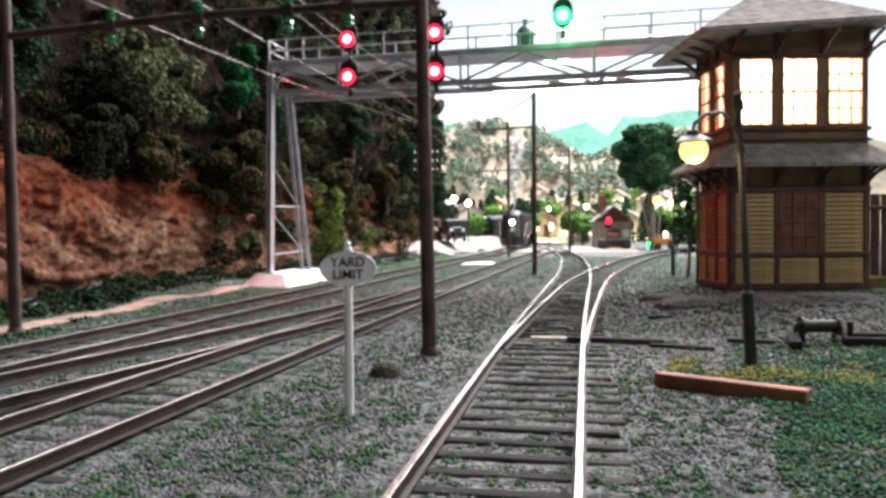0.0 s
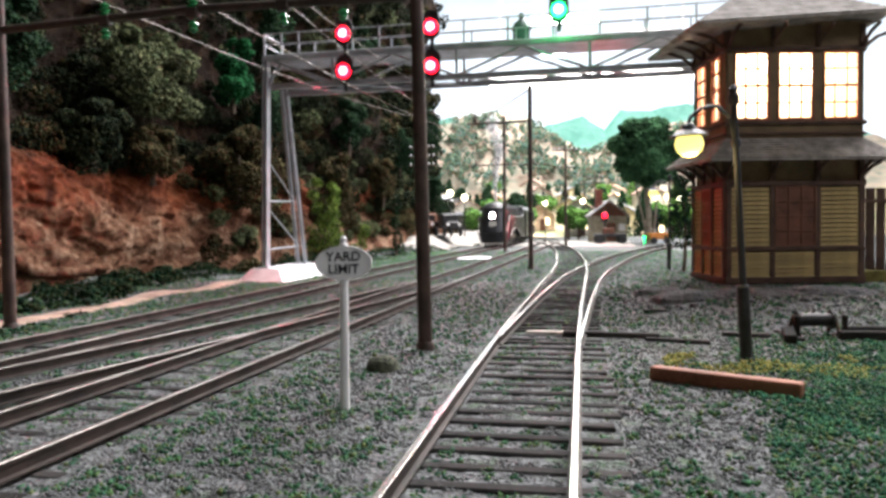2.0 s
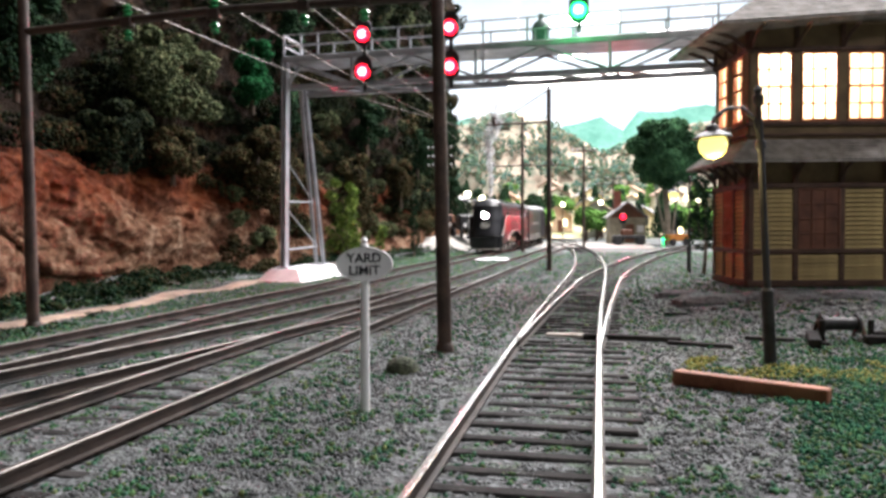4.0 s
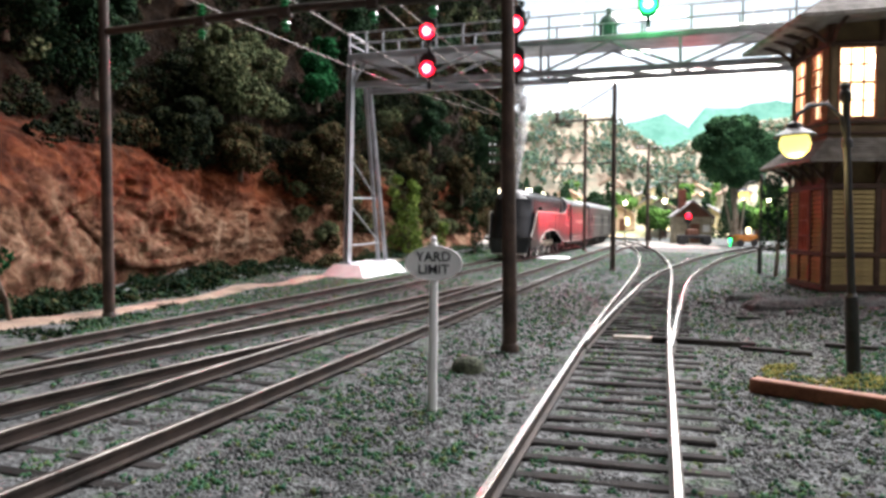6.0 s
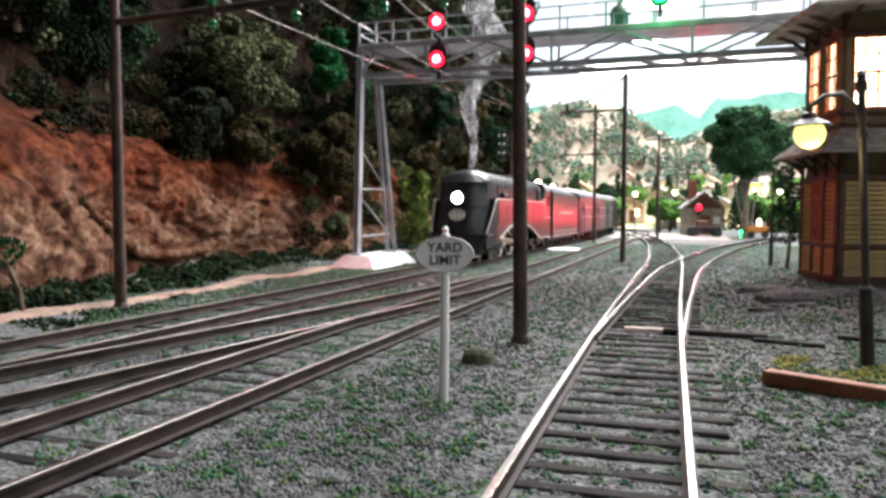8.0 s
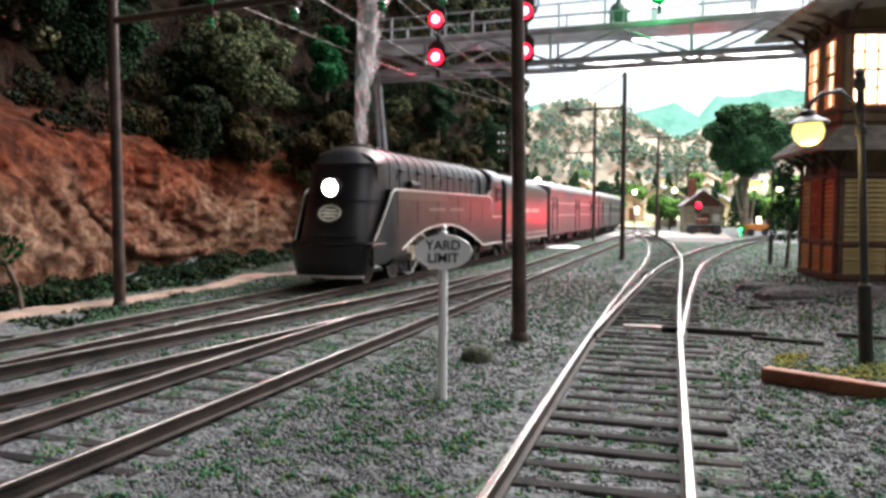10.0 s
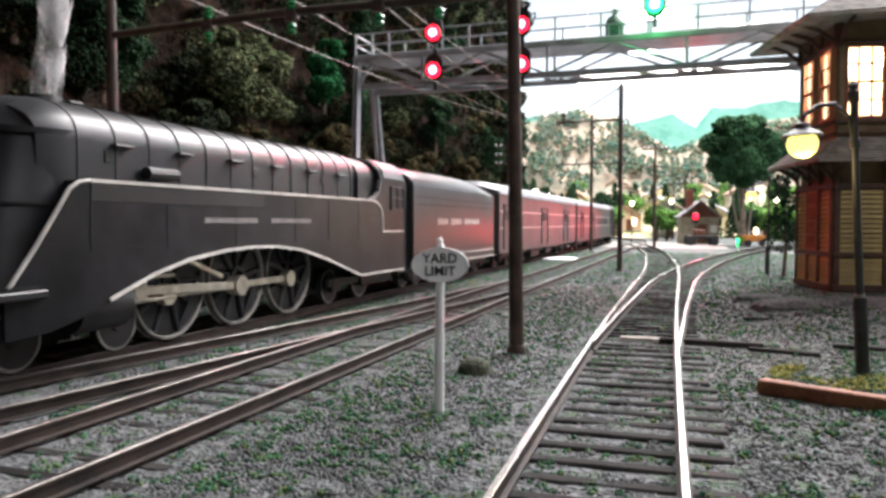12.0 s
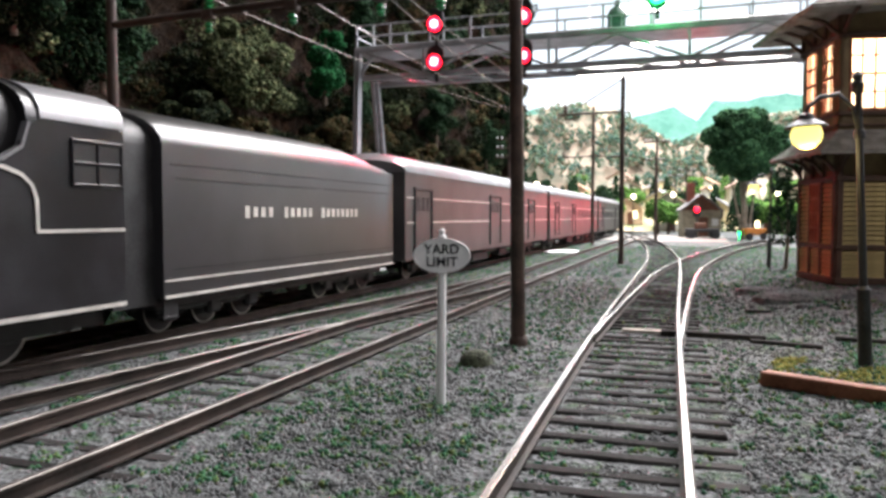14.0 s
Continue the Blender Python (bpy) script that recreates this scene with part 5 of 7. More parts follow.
    part("cab_stripe", Shape().box(s * 1.505, 13.33, 2.11, 0.03, 1.64, 0.05), STRIPE, loco)
    for y in (1.6, 3.3, 5.3, 7.6, 9.2, 10.9):
        part("panel_seam", Shape().box(s * 1.502, y, 2.40, 0.012, 0.025, 0.95), LOCO_GREY, loco)
    part("side_step", Shape().box(s * 1.32, 0.35, 1.36, 0.30, 1.0, 0.12, 0.02), LOCO_GREY, loco)
    part("pump", Shape().tube([(s * 1.32, 3.0, 3.2), (s * 1.32, 3.75, 3.2)], 0.11, 10), LOCO_BLACK, loco)
    part("cylinder", Shape().tube([(s * 1.05, 1.5, 1.05), (s * 1.05, 2.55, 1.05)], 0.40, 18), LOCO_BLACK, loco)
    part("piston_rod", Shape().tube([(s * 1.05, 2.5, 1.2), (s * 1.05, 3.3, 1.2)], 0.05, 8), ROD, loco)
    for z in (1.02, 1.42):
        part("guide_bar", Shape().box(s * 1.05, 3.2, z, 0.14, 1.5, 0.07, 0.01), ROD, loco)
cab = part("cab", Shape().rings([[(x, y, z) for x, z in bow(1.47, 3.60, 4.30, 16, 2.4, 1.0)] for y in (12.42, 12.6, 14.12)]), LOCO_SKIRT, loco, "grey cab with a side window")
for s in (-1, 1):
    w = part("cab_window", Shape().box(s * 1.49, 13.62, 3.10, 0.05, 0.95, 0.62), LOCO_BLACK, cab, "dark cab window")
    sh = Shape()
    for y in (13.14, 13.62, 14.10):
        sh.box(s * 1.51, y, 3.10, 0.05, 0.05, 0.70, 0.01)
    for z in (2.78, 3.10, 3.42):
        sh.box(s * 1.51, 13.62, z, 0.05, 1.0, 0.05, 0.01)
    part("sash", sh, LOCO_SKIRT, w)
part("cab_front", Shape().rings([[(x, y, z) for x, z in bow(1.30, 3.55, 4.29, 14, 2.3, 2.95)] for y in (11.3, 12.5)]), LOCO_BLACK, loco, "black recess ahead of the cab")
part("cab_roof", Shape().rings([[(x, y, z + 0.012) for x, z in bow(1.49, 3.66, 4.31, 16, 2.4)] for y in (12.62, 14.2)]), ROOF_GREY, loco, "paler grey cab roof")
part("frame", Shape().box(0, 7.2, 0.98, 1.1, 12.6, 0.7, 0.05).box(0, 7.5, 1.9, 1.5, 11.5, 1.2, 0.05).box(0, 13.0, 0.75, 2.2, 2.2, 0.3), LOCO_BLACK, loco, "black underframe")
part("chimney", Shape().lathe([(0.36, 4.2), (0.33, 4.41), (0.28, 4.41), (0.26, 4.23)], 18, 0, Matrix.Translation((0, 2.1, 0))), LOCO_BLACK, loco)
part("hatch", Shape().box(0.35, 2.35, 4.31, 0.35, 0.3, 0.06, 0.02), LOCO_BLACK, loco)
for s in (-1, 1):
    part("truck_frame", Shape().box(s * 0.98, 11.5, 0.78, 0.12, 2.9, 0.24, 0.04).box(s * 0.98, 10.5, 0.72, 0.16, 0.5, 0.4, 0.04).box(s * 0.98, 12.4, 0.76, 0.16, 0.5, 0.45, 0.04), LOCO_BLACK, loco)
for y in (4.15, 6.27, 8.40):
    for s in (1, -1):
        wheel = part("driving_wheel", DRIVERS[s][0], None, loco, "black spoked driving wheel", P(s * 0.79, y, TOP + 1.0))
        part("tyre", DRIVERS[s][1], None, wheel, "pale steel tyre")
        part("counterweight", DRIVERS[s][3], None, wheel)
        for k in range(9):
            part("spoke", DRIVERS[s][2], None, wheel, m=P(0, 0, 0, 40 * k + 20))
        ROLLING.append((wheel, 1.0, (s * 0.79, y, TOP + 1.0)))
for y in (0.83, 2.82):
    axle(loco, PILOT_WHEEL, 0.46, y)
axle(loco, PILOT_WHEEL, 0.46, 10.5)
axle(loco, TRAIL_WHEEL, 0.55, 12.4)
CRANK, RODS = 0.34, []
for s, phase in ((1, 0.0), (-1, math.pi / 2)):
    sh = Shape()
    sh.box(0, 6.27, 0, 0.07, 4.3, 0.15, 0.02)
    for y in (4.15, 6.27, 8.40):
        sh.tube([(-0.09, y, 0), (0.11, y, 0)], 0.19, 14)
    side = part("side_rod", sh, ROD, loco, "bright steel side rod", P(s * 0.98, 0, 1.2))
    sh = Shape()
    sh.box(0, -1.5, 0, 0.07, 3.0, 0.17, 0.02).tube([(-0.07, 0, 0), (0.09, 0, 0)], 0.21, 14).tube([(-0.07, -3.0, 0), (0.09, -3.0, 0)], 0.13, 12)
    main = part("main_rod", sh, ROD, loco, "bright steel main rod", P(s * 1.10, 6.27, 1.2))
    sh = Shape()
    sh.box(0, 0, 0, 0.2, 0.5, 0.42, 0.04)
    cross = part("crosshead", sh, ROD, loco, "bright steel crosshead", P(s * 1.06, 3.2, 1.2))
    sh = Shape()
    sh.box(0, 0.0, 0, 0.06, 1.5, 0.09, 0.015, Matrix.Rotation(radians(-20), 4, "X"))
    part("valve_link", sh, ROD, loco, m=P(s * 1.16, 4.6, 1.55))
    RODS.append((s, phase, side, main, cross))

# --- tender ---
tender = thing("tender", "grey streamlined tender with rounded roof and pale lettering bars", "tender")
sh = Shape()
sh.rings([[(x, y, z) for x, z in bow(1.50, 3.55, tz, 14, 2.0, 0.92)] for y, tz in ((15.05, 4.18), (15.2, 4.26), (20, 4.28), (22.6, 4.26), (23.6, 4.12), (24.6, 3.86), (25.1, 3.66))])
part("body", sh, TENDER_GREY, tender, "grey tender body")
part("end_diaphragm", Shape().rings([[(x, y, z) for x, z in bow(1.30, 3.5, 4.10, 12, 2.2, 0.8)] for y in (14.1, 15.1)]), BLACK, tender, "black gap cover")
for s in (-1, 1):
    for z, h in ((0.93, 0.05), (1.21, 0.035)):
        part("side_stripe", Shape().box(s * 1.505, 20.08, z, 0.03, 10.0, h), STRIPE, tender)
    for y, w in ((17.9, 5.0), (22.8, 4.0)):
        part("seam", Shape().box(s * 1.503, y, 2.98, 0.014, w, 0.02), LOCO_BLACK, tender)
    part("seam", Shape().box(s * 1.503, 20.08, 3.22, 0.012, 9.6, 0.018), LOCO_BLACK, tender)
    part("seam", Shape().box(s * 1.503, 20.08, 1.40, 0.012, 9.6, 0.018), LOCO_BLACK, tender)
    part("corner_step", Shape().box(s * 1.35, 15.35, 0.55, 0.12, 0.4, 0.06, 0.01).box(s * 1.38, 15.35, 0.75, 0.04, 0.36, 0.4), BLACK, tender)
    x = 17.4
    for wd in (1.15, 1.35, 2.1):
        n = round(wd / 0.27)
        for k in range(n):
            part("lettering_bar", Shape().box(s * 1.503, x + (k + 0.5) * wd / n, 2.41, 0.014, wd / n * 0.55, 0.24 if k == 0 else 0.20), STRIPE, tender, "pale lettering bar")
        x += wd + 0.35
part("frame", Shape().box(0, 20.1, 0.80, 2.3, 9.8, 0.26, 0.03), BLACK, tender)
for c in (17.05, 23.1):
    for s in (-1, 1):
        sh = Shape()
        sh.box(s * 0.98, c, 0.66, 0.12, 3.3, 0.2, 0.03)
        for o in (-1.3, 0, 1.3):
            sh.box(s * 1.0, c + o, 0.60, 0.2, 0.4, 0.36, 0.05)
        part("truck_frame", sh, BLACK, tender, "black three-axle truck frame")
    for o in (-1.3, 0, 1.3):
        axle(tender, CAR_WHEEL, 0.44, c + o)


# --- baggage cars ---
def car(front, length, doors, windows, label):
    root = thing("baggage_car", label, "railway car", group="cars of the train")
    a, b = front, front + length
    sh = Shape()
    sh.rings([[(x, y, z) for x, z in ((1.5, 0.92), (1.5, 3.72), (-1.5, 3.72), (-1.5, 0.92))] for y in (a, b)])
    part("body", sh, CAR_GREY, root, "grey car body")
    sh = Shape()
    sh.rings([[(x, y, z) for x, z in bow(1.53, 3.70, 4.36 - 0.25 * e, 14, 2.1)] for y, e in ((a - 0.02, 1), (a + 0.5, 0), (b - 0.5, 0), (b + 0.02, 1))])
    part("roof", sh, ROOF_GREY, root, "paler grey rounded roof")
    for k in range(int(length / 3)):
        part("roof_vent", Shape().box(0.75 if k % 2 else -0.75, a + 2 + 3 * k, 4.24, 0.30, 0.62, 0.16, 0.04), BLACK, root, "dark roof ventilator")
    for s in (-1, 1):
        for d0, d1 in doors:
            dr = part("door", Shape().box(s * 1.48, (d0 + d1) / 2, 2.14, 0.06, d1 - d0, 2.0, 0.01), CAR_GREY, root)
            sh = Shape()
            for y in (d0, d1):
                sh.box(s * 1.515, y, 2.16, 0.07, 0.09, 2.12, 0.01)
            sh.box(s * 1.515, (d0 + d1) / 2, 3.20, 0.07, d1 - d0 + 0.16, 0.09, 0.01)
            part("door_frame", sh, BLACK, dr, "dark door frame")
            for k in range(3):
                y = d0 + (d1 - d0) * (k + 0.8) / 3.6
                part("pane", Shape().box(s * 1.505, y, 2.72, 0.04, (d1 - d0) * 0.17, 0.45), BLACK, dr, "dark door pane")
        spans, y = [], a + 0.15
        for d0, d1 in doors:
            spans.append((y, d0 - 0.06))
            y = d1 + 0.06
        spans.append((y, b - 0.15))
        for z in (2.12, 2.91):
            for y0, y1 in spans:
                if y1 - y0 > 0.3:
                    part("side_stripe", Shape().box(s * 1.505, (y0 + y1) / 2, z, 0.02, y1 - y0, 0.05), STRIPE, root, "pale stripe")
        for y in windows:
            part("window", Shape().box(s * 1.502, y, 2.55, 0.03, 0.75, 0.6), BLACK, root, "dark window")
    for y in (a - 0.35, b + 0.35):
        part("end_diaphragm", Shape().box(0, y, 2.35, 1.7, 0.7, 2.9, 0.08), BLACK, root)
    part("underframe", Shape().box(0, (a + b) / 2, 0.80, 2.0, length - 5.0, 0.24, 0.03).box(0.9, (a + b) / 2 - 2, 0.6, 0.6, 2.4, 0.4, 0.05).box(0.9, (a + b) / 2 + 2.2, 0.62, 0.5, 1.4, 0.36, 0.05), BLACK, root)
    for c in (a + 3.0, b - 3.0):
        for s in (-1, 1):
            sh = Shape()
            sh.box(s * 0.98, c, 0.66, 0.12, 3.2, 0.18, 0.03)
            for o in (-1.2, 1.2):
                sh.box(s * 1.0, c + o, 0.60, 0.2, 0.4, 0.34, 0.05)
            part("truck_frame", sh, BLACK, root, "black truck frame")
        for o in (-1.2, 1.2):
            axle(root, CAR_WHEEL, 0.44, c + o)
    return root, a + 3.0, b - 3.0


CARS = [car(26.1, 23.2, ((26.9, 28.5), (36.1, 37.9), (43.9, 45.5)), (), "grey baggage car with pale stripes and dark doors"),
        car(50.2, 23.4, ((52.0, 53.4), (59.0, 60.4)), [62.5 + 1.6 * k for k in range(6)], "grey mail car with pale stripes and small windows"),
        car(74.5, 23.4, ((77.0, 78.6), (90.0, 91.6)), [80.5 + 1.5 * k for k in range(6)], "grey passenger car with dark windows")]

# --- smoke ---
SMOKE_M, n, l, b = nodes_of("pale_smoke")
tr, mixer, nz, rmp, tc = n.new("ShaderNodeBsdfTransparent"), n.new("ShaderNodeMixShader"), n.new("ShaderNodeTexNoise"), n.new("ShaderNodeValToRGB"), n.new("ShaderNodeTexCoord")
b.inputs["Base Color"].default_value = (0.95, 0.95, 0.96, 1)
b.inputs["Roughness"].default_value = 1.0
b.inputs["Specular IOR Level"].default_value = 0.0
b.inputs["Subsurface Weight"].default_value = 0.0
nz.inputs["Scale"].default_value, nz.inputs["Detail"].default_value = 1 / (0.9 * S), 6
rmp.color_ramp.elements[0].position, rmp.color_ramp.elements[1].position = 0.42, 0.75
rmp.color_ramp.elements[1].color = (0.46, 0.46, 0.46, 1)
l.new(tc.outputs["Object"], nz.inputs["Vector"])
l.new(nz.outputs["Fac"], rmp.inputs[0])
l.new(rmp.outputs[0], mixer.inputs[0])
l.new(tr.outputs[0], mixer.inputs[1])
l.new(b.outputs[0], mixer.inputs[2])
l.new(mixer.outputs[0], n["Material Output"].inputs["Surface"])
smoke = thing("smoke_plume", "thin pale grey smoke rising from the locomotive's chimney", "smoke")
PUFFS = []
for k in range(9):
    z0, r = 4.4 + 0.95 * k, 0.10 + 0.075 * k
    for q in range(3):
        sh, rings_ = Shape(), 9
        loops = []
        rr = r * (1 - 0.27 * q)
        for i in range(rings_):
            f = i / (rings_ - 1)
            w = rr * (0.25 + math.sin(math.pi * min(0.97, max(0.03, f)))) * 0.9
            loops.append([(w * math.cos(a) * (1 + 0.45 * noise.noise((math.cos(a) * 2, f * 4, k * 3.1 + q))) + 0.2 * r * math.sin(f * 4 + k), w * math.sin(a) * (1 + 0.45 * noise.noise((math.sin(a) * 2, f * 4, k * 5.7 + q))), (f - 0.5) * 1.9) for a in [2 * math.pi * j / 14 for j in range(14)]])
        sh.rings(loops)
        puff = part("puff", sh, SMOKE_M, smoke, m=P(0.10 * math.sin(k * 1.3) * k / 3, 0.13 * k ** 1.25 + 0.1 * math.sin(k * 2.1), z0), smooth=180)
        PUFFS.append((puff, k, q))

# ---- scattered pieces ----
OCTA_V = np.array([(1, 0, 0), (-1, 0, 0), (0, 1, 0), (0, -1, 0), (0, 0, 1), (0, 0, -1)], float)
OCTA_F = np.array([(0, 2, 4), (2, 1, 4), (1, 3, 4), (3, 0, 4), (2, 0, 5), (1, 2, 5), (3, 1, 5), (0, 3, 5)])
TETRA_V = np.array([(1, 0, -0.6), (-0.6, 0.9, -0.5), (-0.5, -0.9, -0.4), (0, 0, 1)], float)
TETRA_F = np.array([(0, 1, 3), (1, 2, 3), (2, 0, 3), (1, 0, 2)])
LEAF_V = np.array([(0, -1, 0), (0.55, 0, 0.25), (0, 1, 0), (-0.55, 0, 0.25)], float)
LEAF_F = np.array([(0, 1, 2), (0, 2, 3)])


def scatter(name, tv, tf, pos, size, material, rnd, squash=0.35):
    """One mesh of many loose pieces of one form at the places given, each turned and stretched at random."""
    n = len(pos)
    q = rnd.normal(size=(n, 4))
    q /= np.linalg.norm(q, axis=1)[:, None]
    w, x, y, z = q.T
    rot = np.stack([1 - 2 * (y * y + z * z), 2 * (x * y - z * w), 2 * (x * z + y * w), 2 * (x * y + z * w), 1 - 2 * (x * x + z * z), 2 * (y * z - x * w), 2 * (x * z - y * w), 2 * (y * z + x * w), 1 - 2 * (x * x + y * y)], 1).reshape(n, 3, 3)
    form = tv[None] * (1 + squash * rnd.uniform(-1, 1, (n, len(tv), 1))) * np.asarray(size).reshape(n, 1, 1)
    v = (np.einsum("nij,nkj->nki", rot, form) + np.asarray(pos)[:, None]) * S
    f = (tf[None] + (np.arange(n) * len(tv))[:, None, None]).reshape(-1, 3)
    me = bpy.data.meshes.new(name)
    me.vertices.add(n * len(tv))
    me.vertices.foreach_set("co", v.reshape(-1))
    me.loops.add(f.size)
    me.loops.foreach_set("vertex_index", f.reshape(-1).astype(np.int32))
    me.polygons.add(len(f))
    me.polygons.foreach_set("loop_start", (np.arange(len(f)) * 3).astype(np.int32))
    me.update(calc_edges=True)
    me.validate()
    me.materials.append(material)
    return me


OLIVE = islands("olive_foliage", [(0.034, 0.048, 0.024), (0.075, 0.092, 0.044), (0.135, 0.145, 0.075), (0.055, 0.072, 0.036), (0.105, 0.118, 0.062)], patch=0.9)
MOSS = islands("mossy_brown_foliage", [(0.020, 0.022, 0.010), (0.045, 0.040, 0.018), (0.070, 0.056, 0.026), (0.030, 0.032, 0.014), (0.055, 0.030, 0.016)], patch=0.9)
# near-black leaf tones put the wooded slope's gloom into the colour
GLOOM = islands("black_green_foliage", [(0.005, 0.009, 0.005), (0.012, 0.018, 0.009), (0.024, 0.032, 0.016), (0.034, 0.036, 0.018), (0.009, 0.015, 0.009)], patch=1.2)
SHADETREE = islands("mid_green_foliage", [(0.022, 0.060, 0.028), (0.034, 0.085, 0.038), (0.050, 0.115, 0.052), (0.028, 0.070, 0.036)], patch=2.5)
VIVID = islands("vivid_green_foliage", [(0.010, 0.065, 0.022), (0.018, 0.095, 0.034), (0.026, 0.135, 0.050), (0.008, 0.045, 0.016)], patch=0.6)
SAPLING = islands("yellow_green_foliage", [(0.08, 0.14, 0.028), (0.15, 0.22, 0.045), (0.06, 0.10, 0.024), (0.22, 0.28, 0.065)])
DARKTREE = islands("dark_green_foliage", [(0.010, 0.022, 0.012), (0.016, 0.036, 0.017), (0.024, 0.052, 0.024), (0.014, 0.030, 0.018)])
FARTREE = islands("bright_green_foliage", [(0.07, 0.16, 0.03), (0.10, 0.22, 0.05), (0.05, 0.11, 0.03), (0.14, 0.26, 0.07)])
TURF = islands("turf_scatter", [(0.034, 0.095, 0.045), (0.050, 0.130, 0.062), (0.070, 0.135, 0.055), (0.028, 0.078, 0.052), (0.095, 0.125, 0.050), (0.044, 0.105, 0.068)])
TURF_Y = islands("yellow_turf_scatter", [(0.20, 0.19, 0.05), (0.15, 0.16, 0.045), (0.10, 0.13, 0.04), (0.26, 0.22, 0.07)])
GRIT = islands("ballast_grains", [(0.080, 0.084, 0.085), (0.106, 0.111, 0.113), (0.134, 0.140, 0.142), (0.092, 0.097, 0.098), (0.148, 0.155, 0.156), (0.070, 0.074, 0.074), (0.122, 0.126, 0.123), (0.132, 0.138, 0.141)])
LAWN = islands("teal_green_turf", [(0.020, 0.085, 0.050), (0.030, 0.110, 0.065), (0.045, 0.130, 0.070), (0.018, 0.065, 0.045), (0.060, 0.140, 0.060)], patch=0.8)
WEED = islands("dark_weeds", [(0.012, 0.030, 0.016), (0.020, 0.046, 0.024), (0.034, 0.060, 0.026), (0.010, 0.024, 0.016), (0.045, 0.050, 0.022)], patch=1.0)
rnd = np.random.default_rng(7)


def free_of_rails(x, y):
    """False on the rails of the tracks."""
    for c in (TRAIN_X, -5.85):
        if np.min(abs(abs(x - c) - 0.755)) < 0.10:
            return False
    c = lerp_at(((0, -0.55), (5, -0.72), (11.4, -0.92), (17.5, -1.08), (25, -1.2), (33, -1.32), (42, -1.68), (57, -2.75), (75, -4.9)), y)
    if abs(abs(x - c) - 0.755) < 0.10:
        return False
    if y > 13:
        c = lerp_at(((13.5, -0.95), (22, -0.84), (30, -0.6), (38, 0.1), (47, 1.25), (58, 3.2), (70, 6.0)), y)
        if abs(abs(x - c) - 0.755) < 0.10:
            return False
    if y < 30:
        c = lerp_at(((0, -9.3), (6.5, -8.4), (16.5, -7.0), (24, -6.15), (30, -5.87)), y)
        if abs(abs(x - c) - 0.755) < 0.12:
            return False
    return True


def spread(n, y0, y1, x_of, keep, power=1.0):
    """n places on the ground, denser towards y0."""
    out = []
    while len(out) < n:
        u = rnd.random(n * 2)
        ys = y0 * (y1 / y0) ** u if power == 1 else y0 + (y1 - y0) * u ** power
        for y, v in zip(ys, rnd.random(n * 2)):
            lo, hi = x_of(y)
            x = lo + (hi - lo) * v
            if keep(x, y):
                out.append((x, y, ground_height(x, y)))
                if len(out) == n:
                    break
    return np.array(out)


def sink(p, depth):
    """Lowers the pieces that lie between the tie ends of a track."""
    for i, (x, y, z) in enumerate(p):
        c = lerp_at(((0, -0.55), (5, -0.72), (11.4, -0.92), (17.5, -1.08), (25, -1.2), (33, -1.32), (42, -1.68)), y)
        if min(abs(x - c), abs(x + 5.85), abs(x - TRAIN_X)) < 1.28:
            p[i, 2] -= depth


def on_path(x, y):
    return abs(x - lerp_at(((2, -13.4), (11, -13.8), (16, -13.7), (20, -13.95), (25, -14.2), (36, -15.2), (46, -15.6)), y)) < 0.55


def view_band(y):
    return max(-16, -0.9 * y - 1.2), min(14, 0.42 * y + 1.2)


def turf_here(x, y):
    g = 0.5 * noise.noise((x * 1.1, y * 1.1, 21)) + 0.9 * noise.noise((x * 4.3, y * 4.3, 5)) + 0.35 * noise.noise((x * 0.3, y * 0.3, 31)) + 0.35 * (rnd.random() - 0.3)
    if x > 1.1 + 0.10 * y and y < 16:
        g += 0.75
    if abs(x + 10) < 3.5:
        g += 0.15
    if x < -11.5:
        g += 0.5
    return g > 0.22 and free_of_rails(x, y) and not on_path(x, y)


pts = spread(125000, 3.2, 60, view_band, free_of_rails)
sink(pts, 0.010)
solid("ballast_gravel", scatter("ballast_gravel", OCTA_V, OCTA_F, pts, 0.011 + 0.014 * rnd.random(len(pts)) + 0.0009 * pts[:, 1], GRIT, rnd), None, "loose grey ballast grains", "gravel", kind="stuff")
pts = spread(40000, 3.2, 60, view_band, turf_here)
sink(pts, 0.015)
pts[:, 2] += 0.016
solid("turf_scatter", scatter("turf_scatter", OCTA_V, OCTA_F, pts, 0.009 + 0.021 * rnd.random(len(pts)) ** 2 + 0.0012 * pts[:, 1], TURF, rnd, 0.5), None, "patchy green turf scatter on the ballast", "turf", kind="stuff")
pts = spread(26000, 4.5, 15.5, lambda y: (1.3 + 0.08 * y, 9.0), lambda x, y: 0.5 * noise.noise((x * 1.3, y * 1.3, 77)) + 0.25 * rnd.random() + 0.20 * (x - 2.1 - 0.10 * y) - 0.10 * max(0, y - 11) > 0.02)
pts[:, 2] += 0.012 + 0.03 * rnd.random(len(pts))
solid("lawn", scatter("lawn", OCTA_V, OCTA_F, pts, 0.014 + 0.020 * rnd.random(len(pts)), LAWN, rnd, 0.5), None, "teal green turf beside the timber", "turf", kind="stuff")
pts = spread(2600, 9, 16, lambda y: (1.2, 8), lambda x, y: abs(y - 12.0 - 0.10 * x) < 0.9 * (0.6 + noise.noise((x, y, 3))))
pts[:, 2] += 0.03
solid("dry_grass", scatter("dry_grass", OCTA_V, OCTA_F, pts, 0.014 + 0.020 * rnd.random(len(pts)), TURF_Y, rnd, 0.5), None, "yellowish dry turf by the lamp post", "turf", kind="stuff")
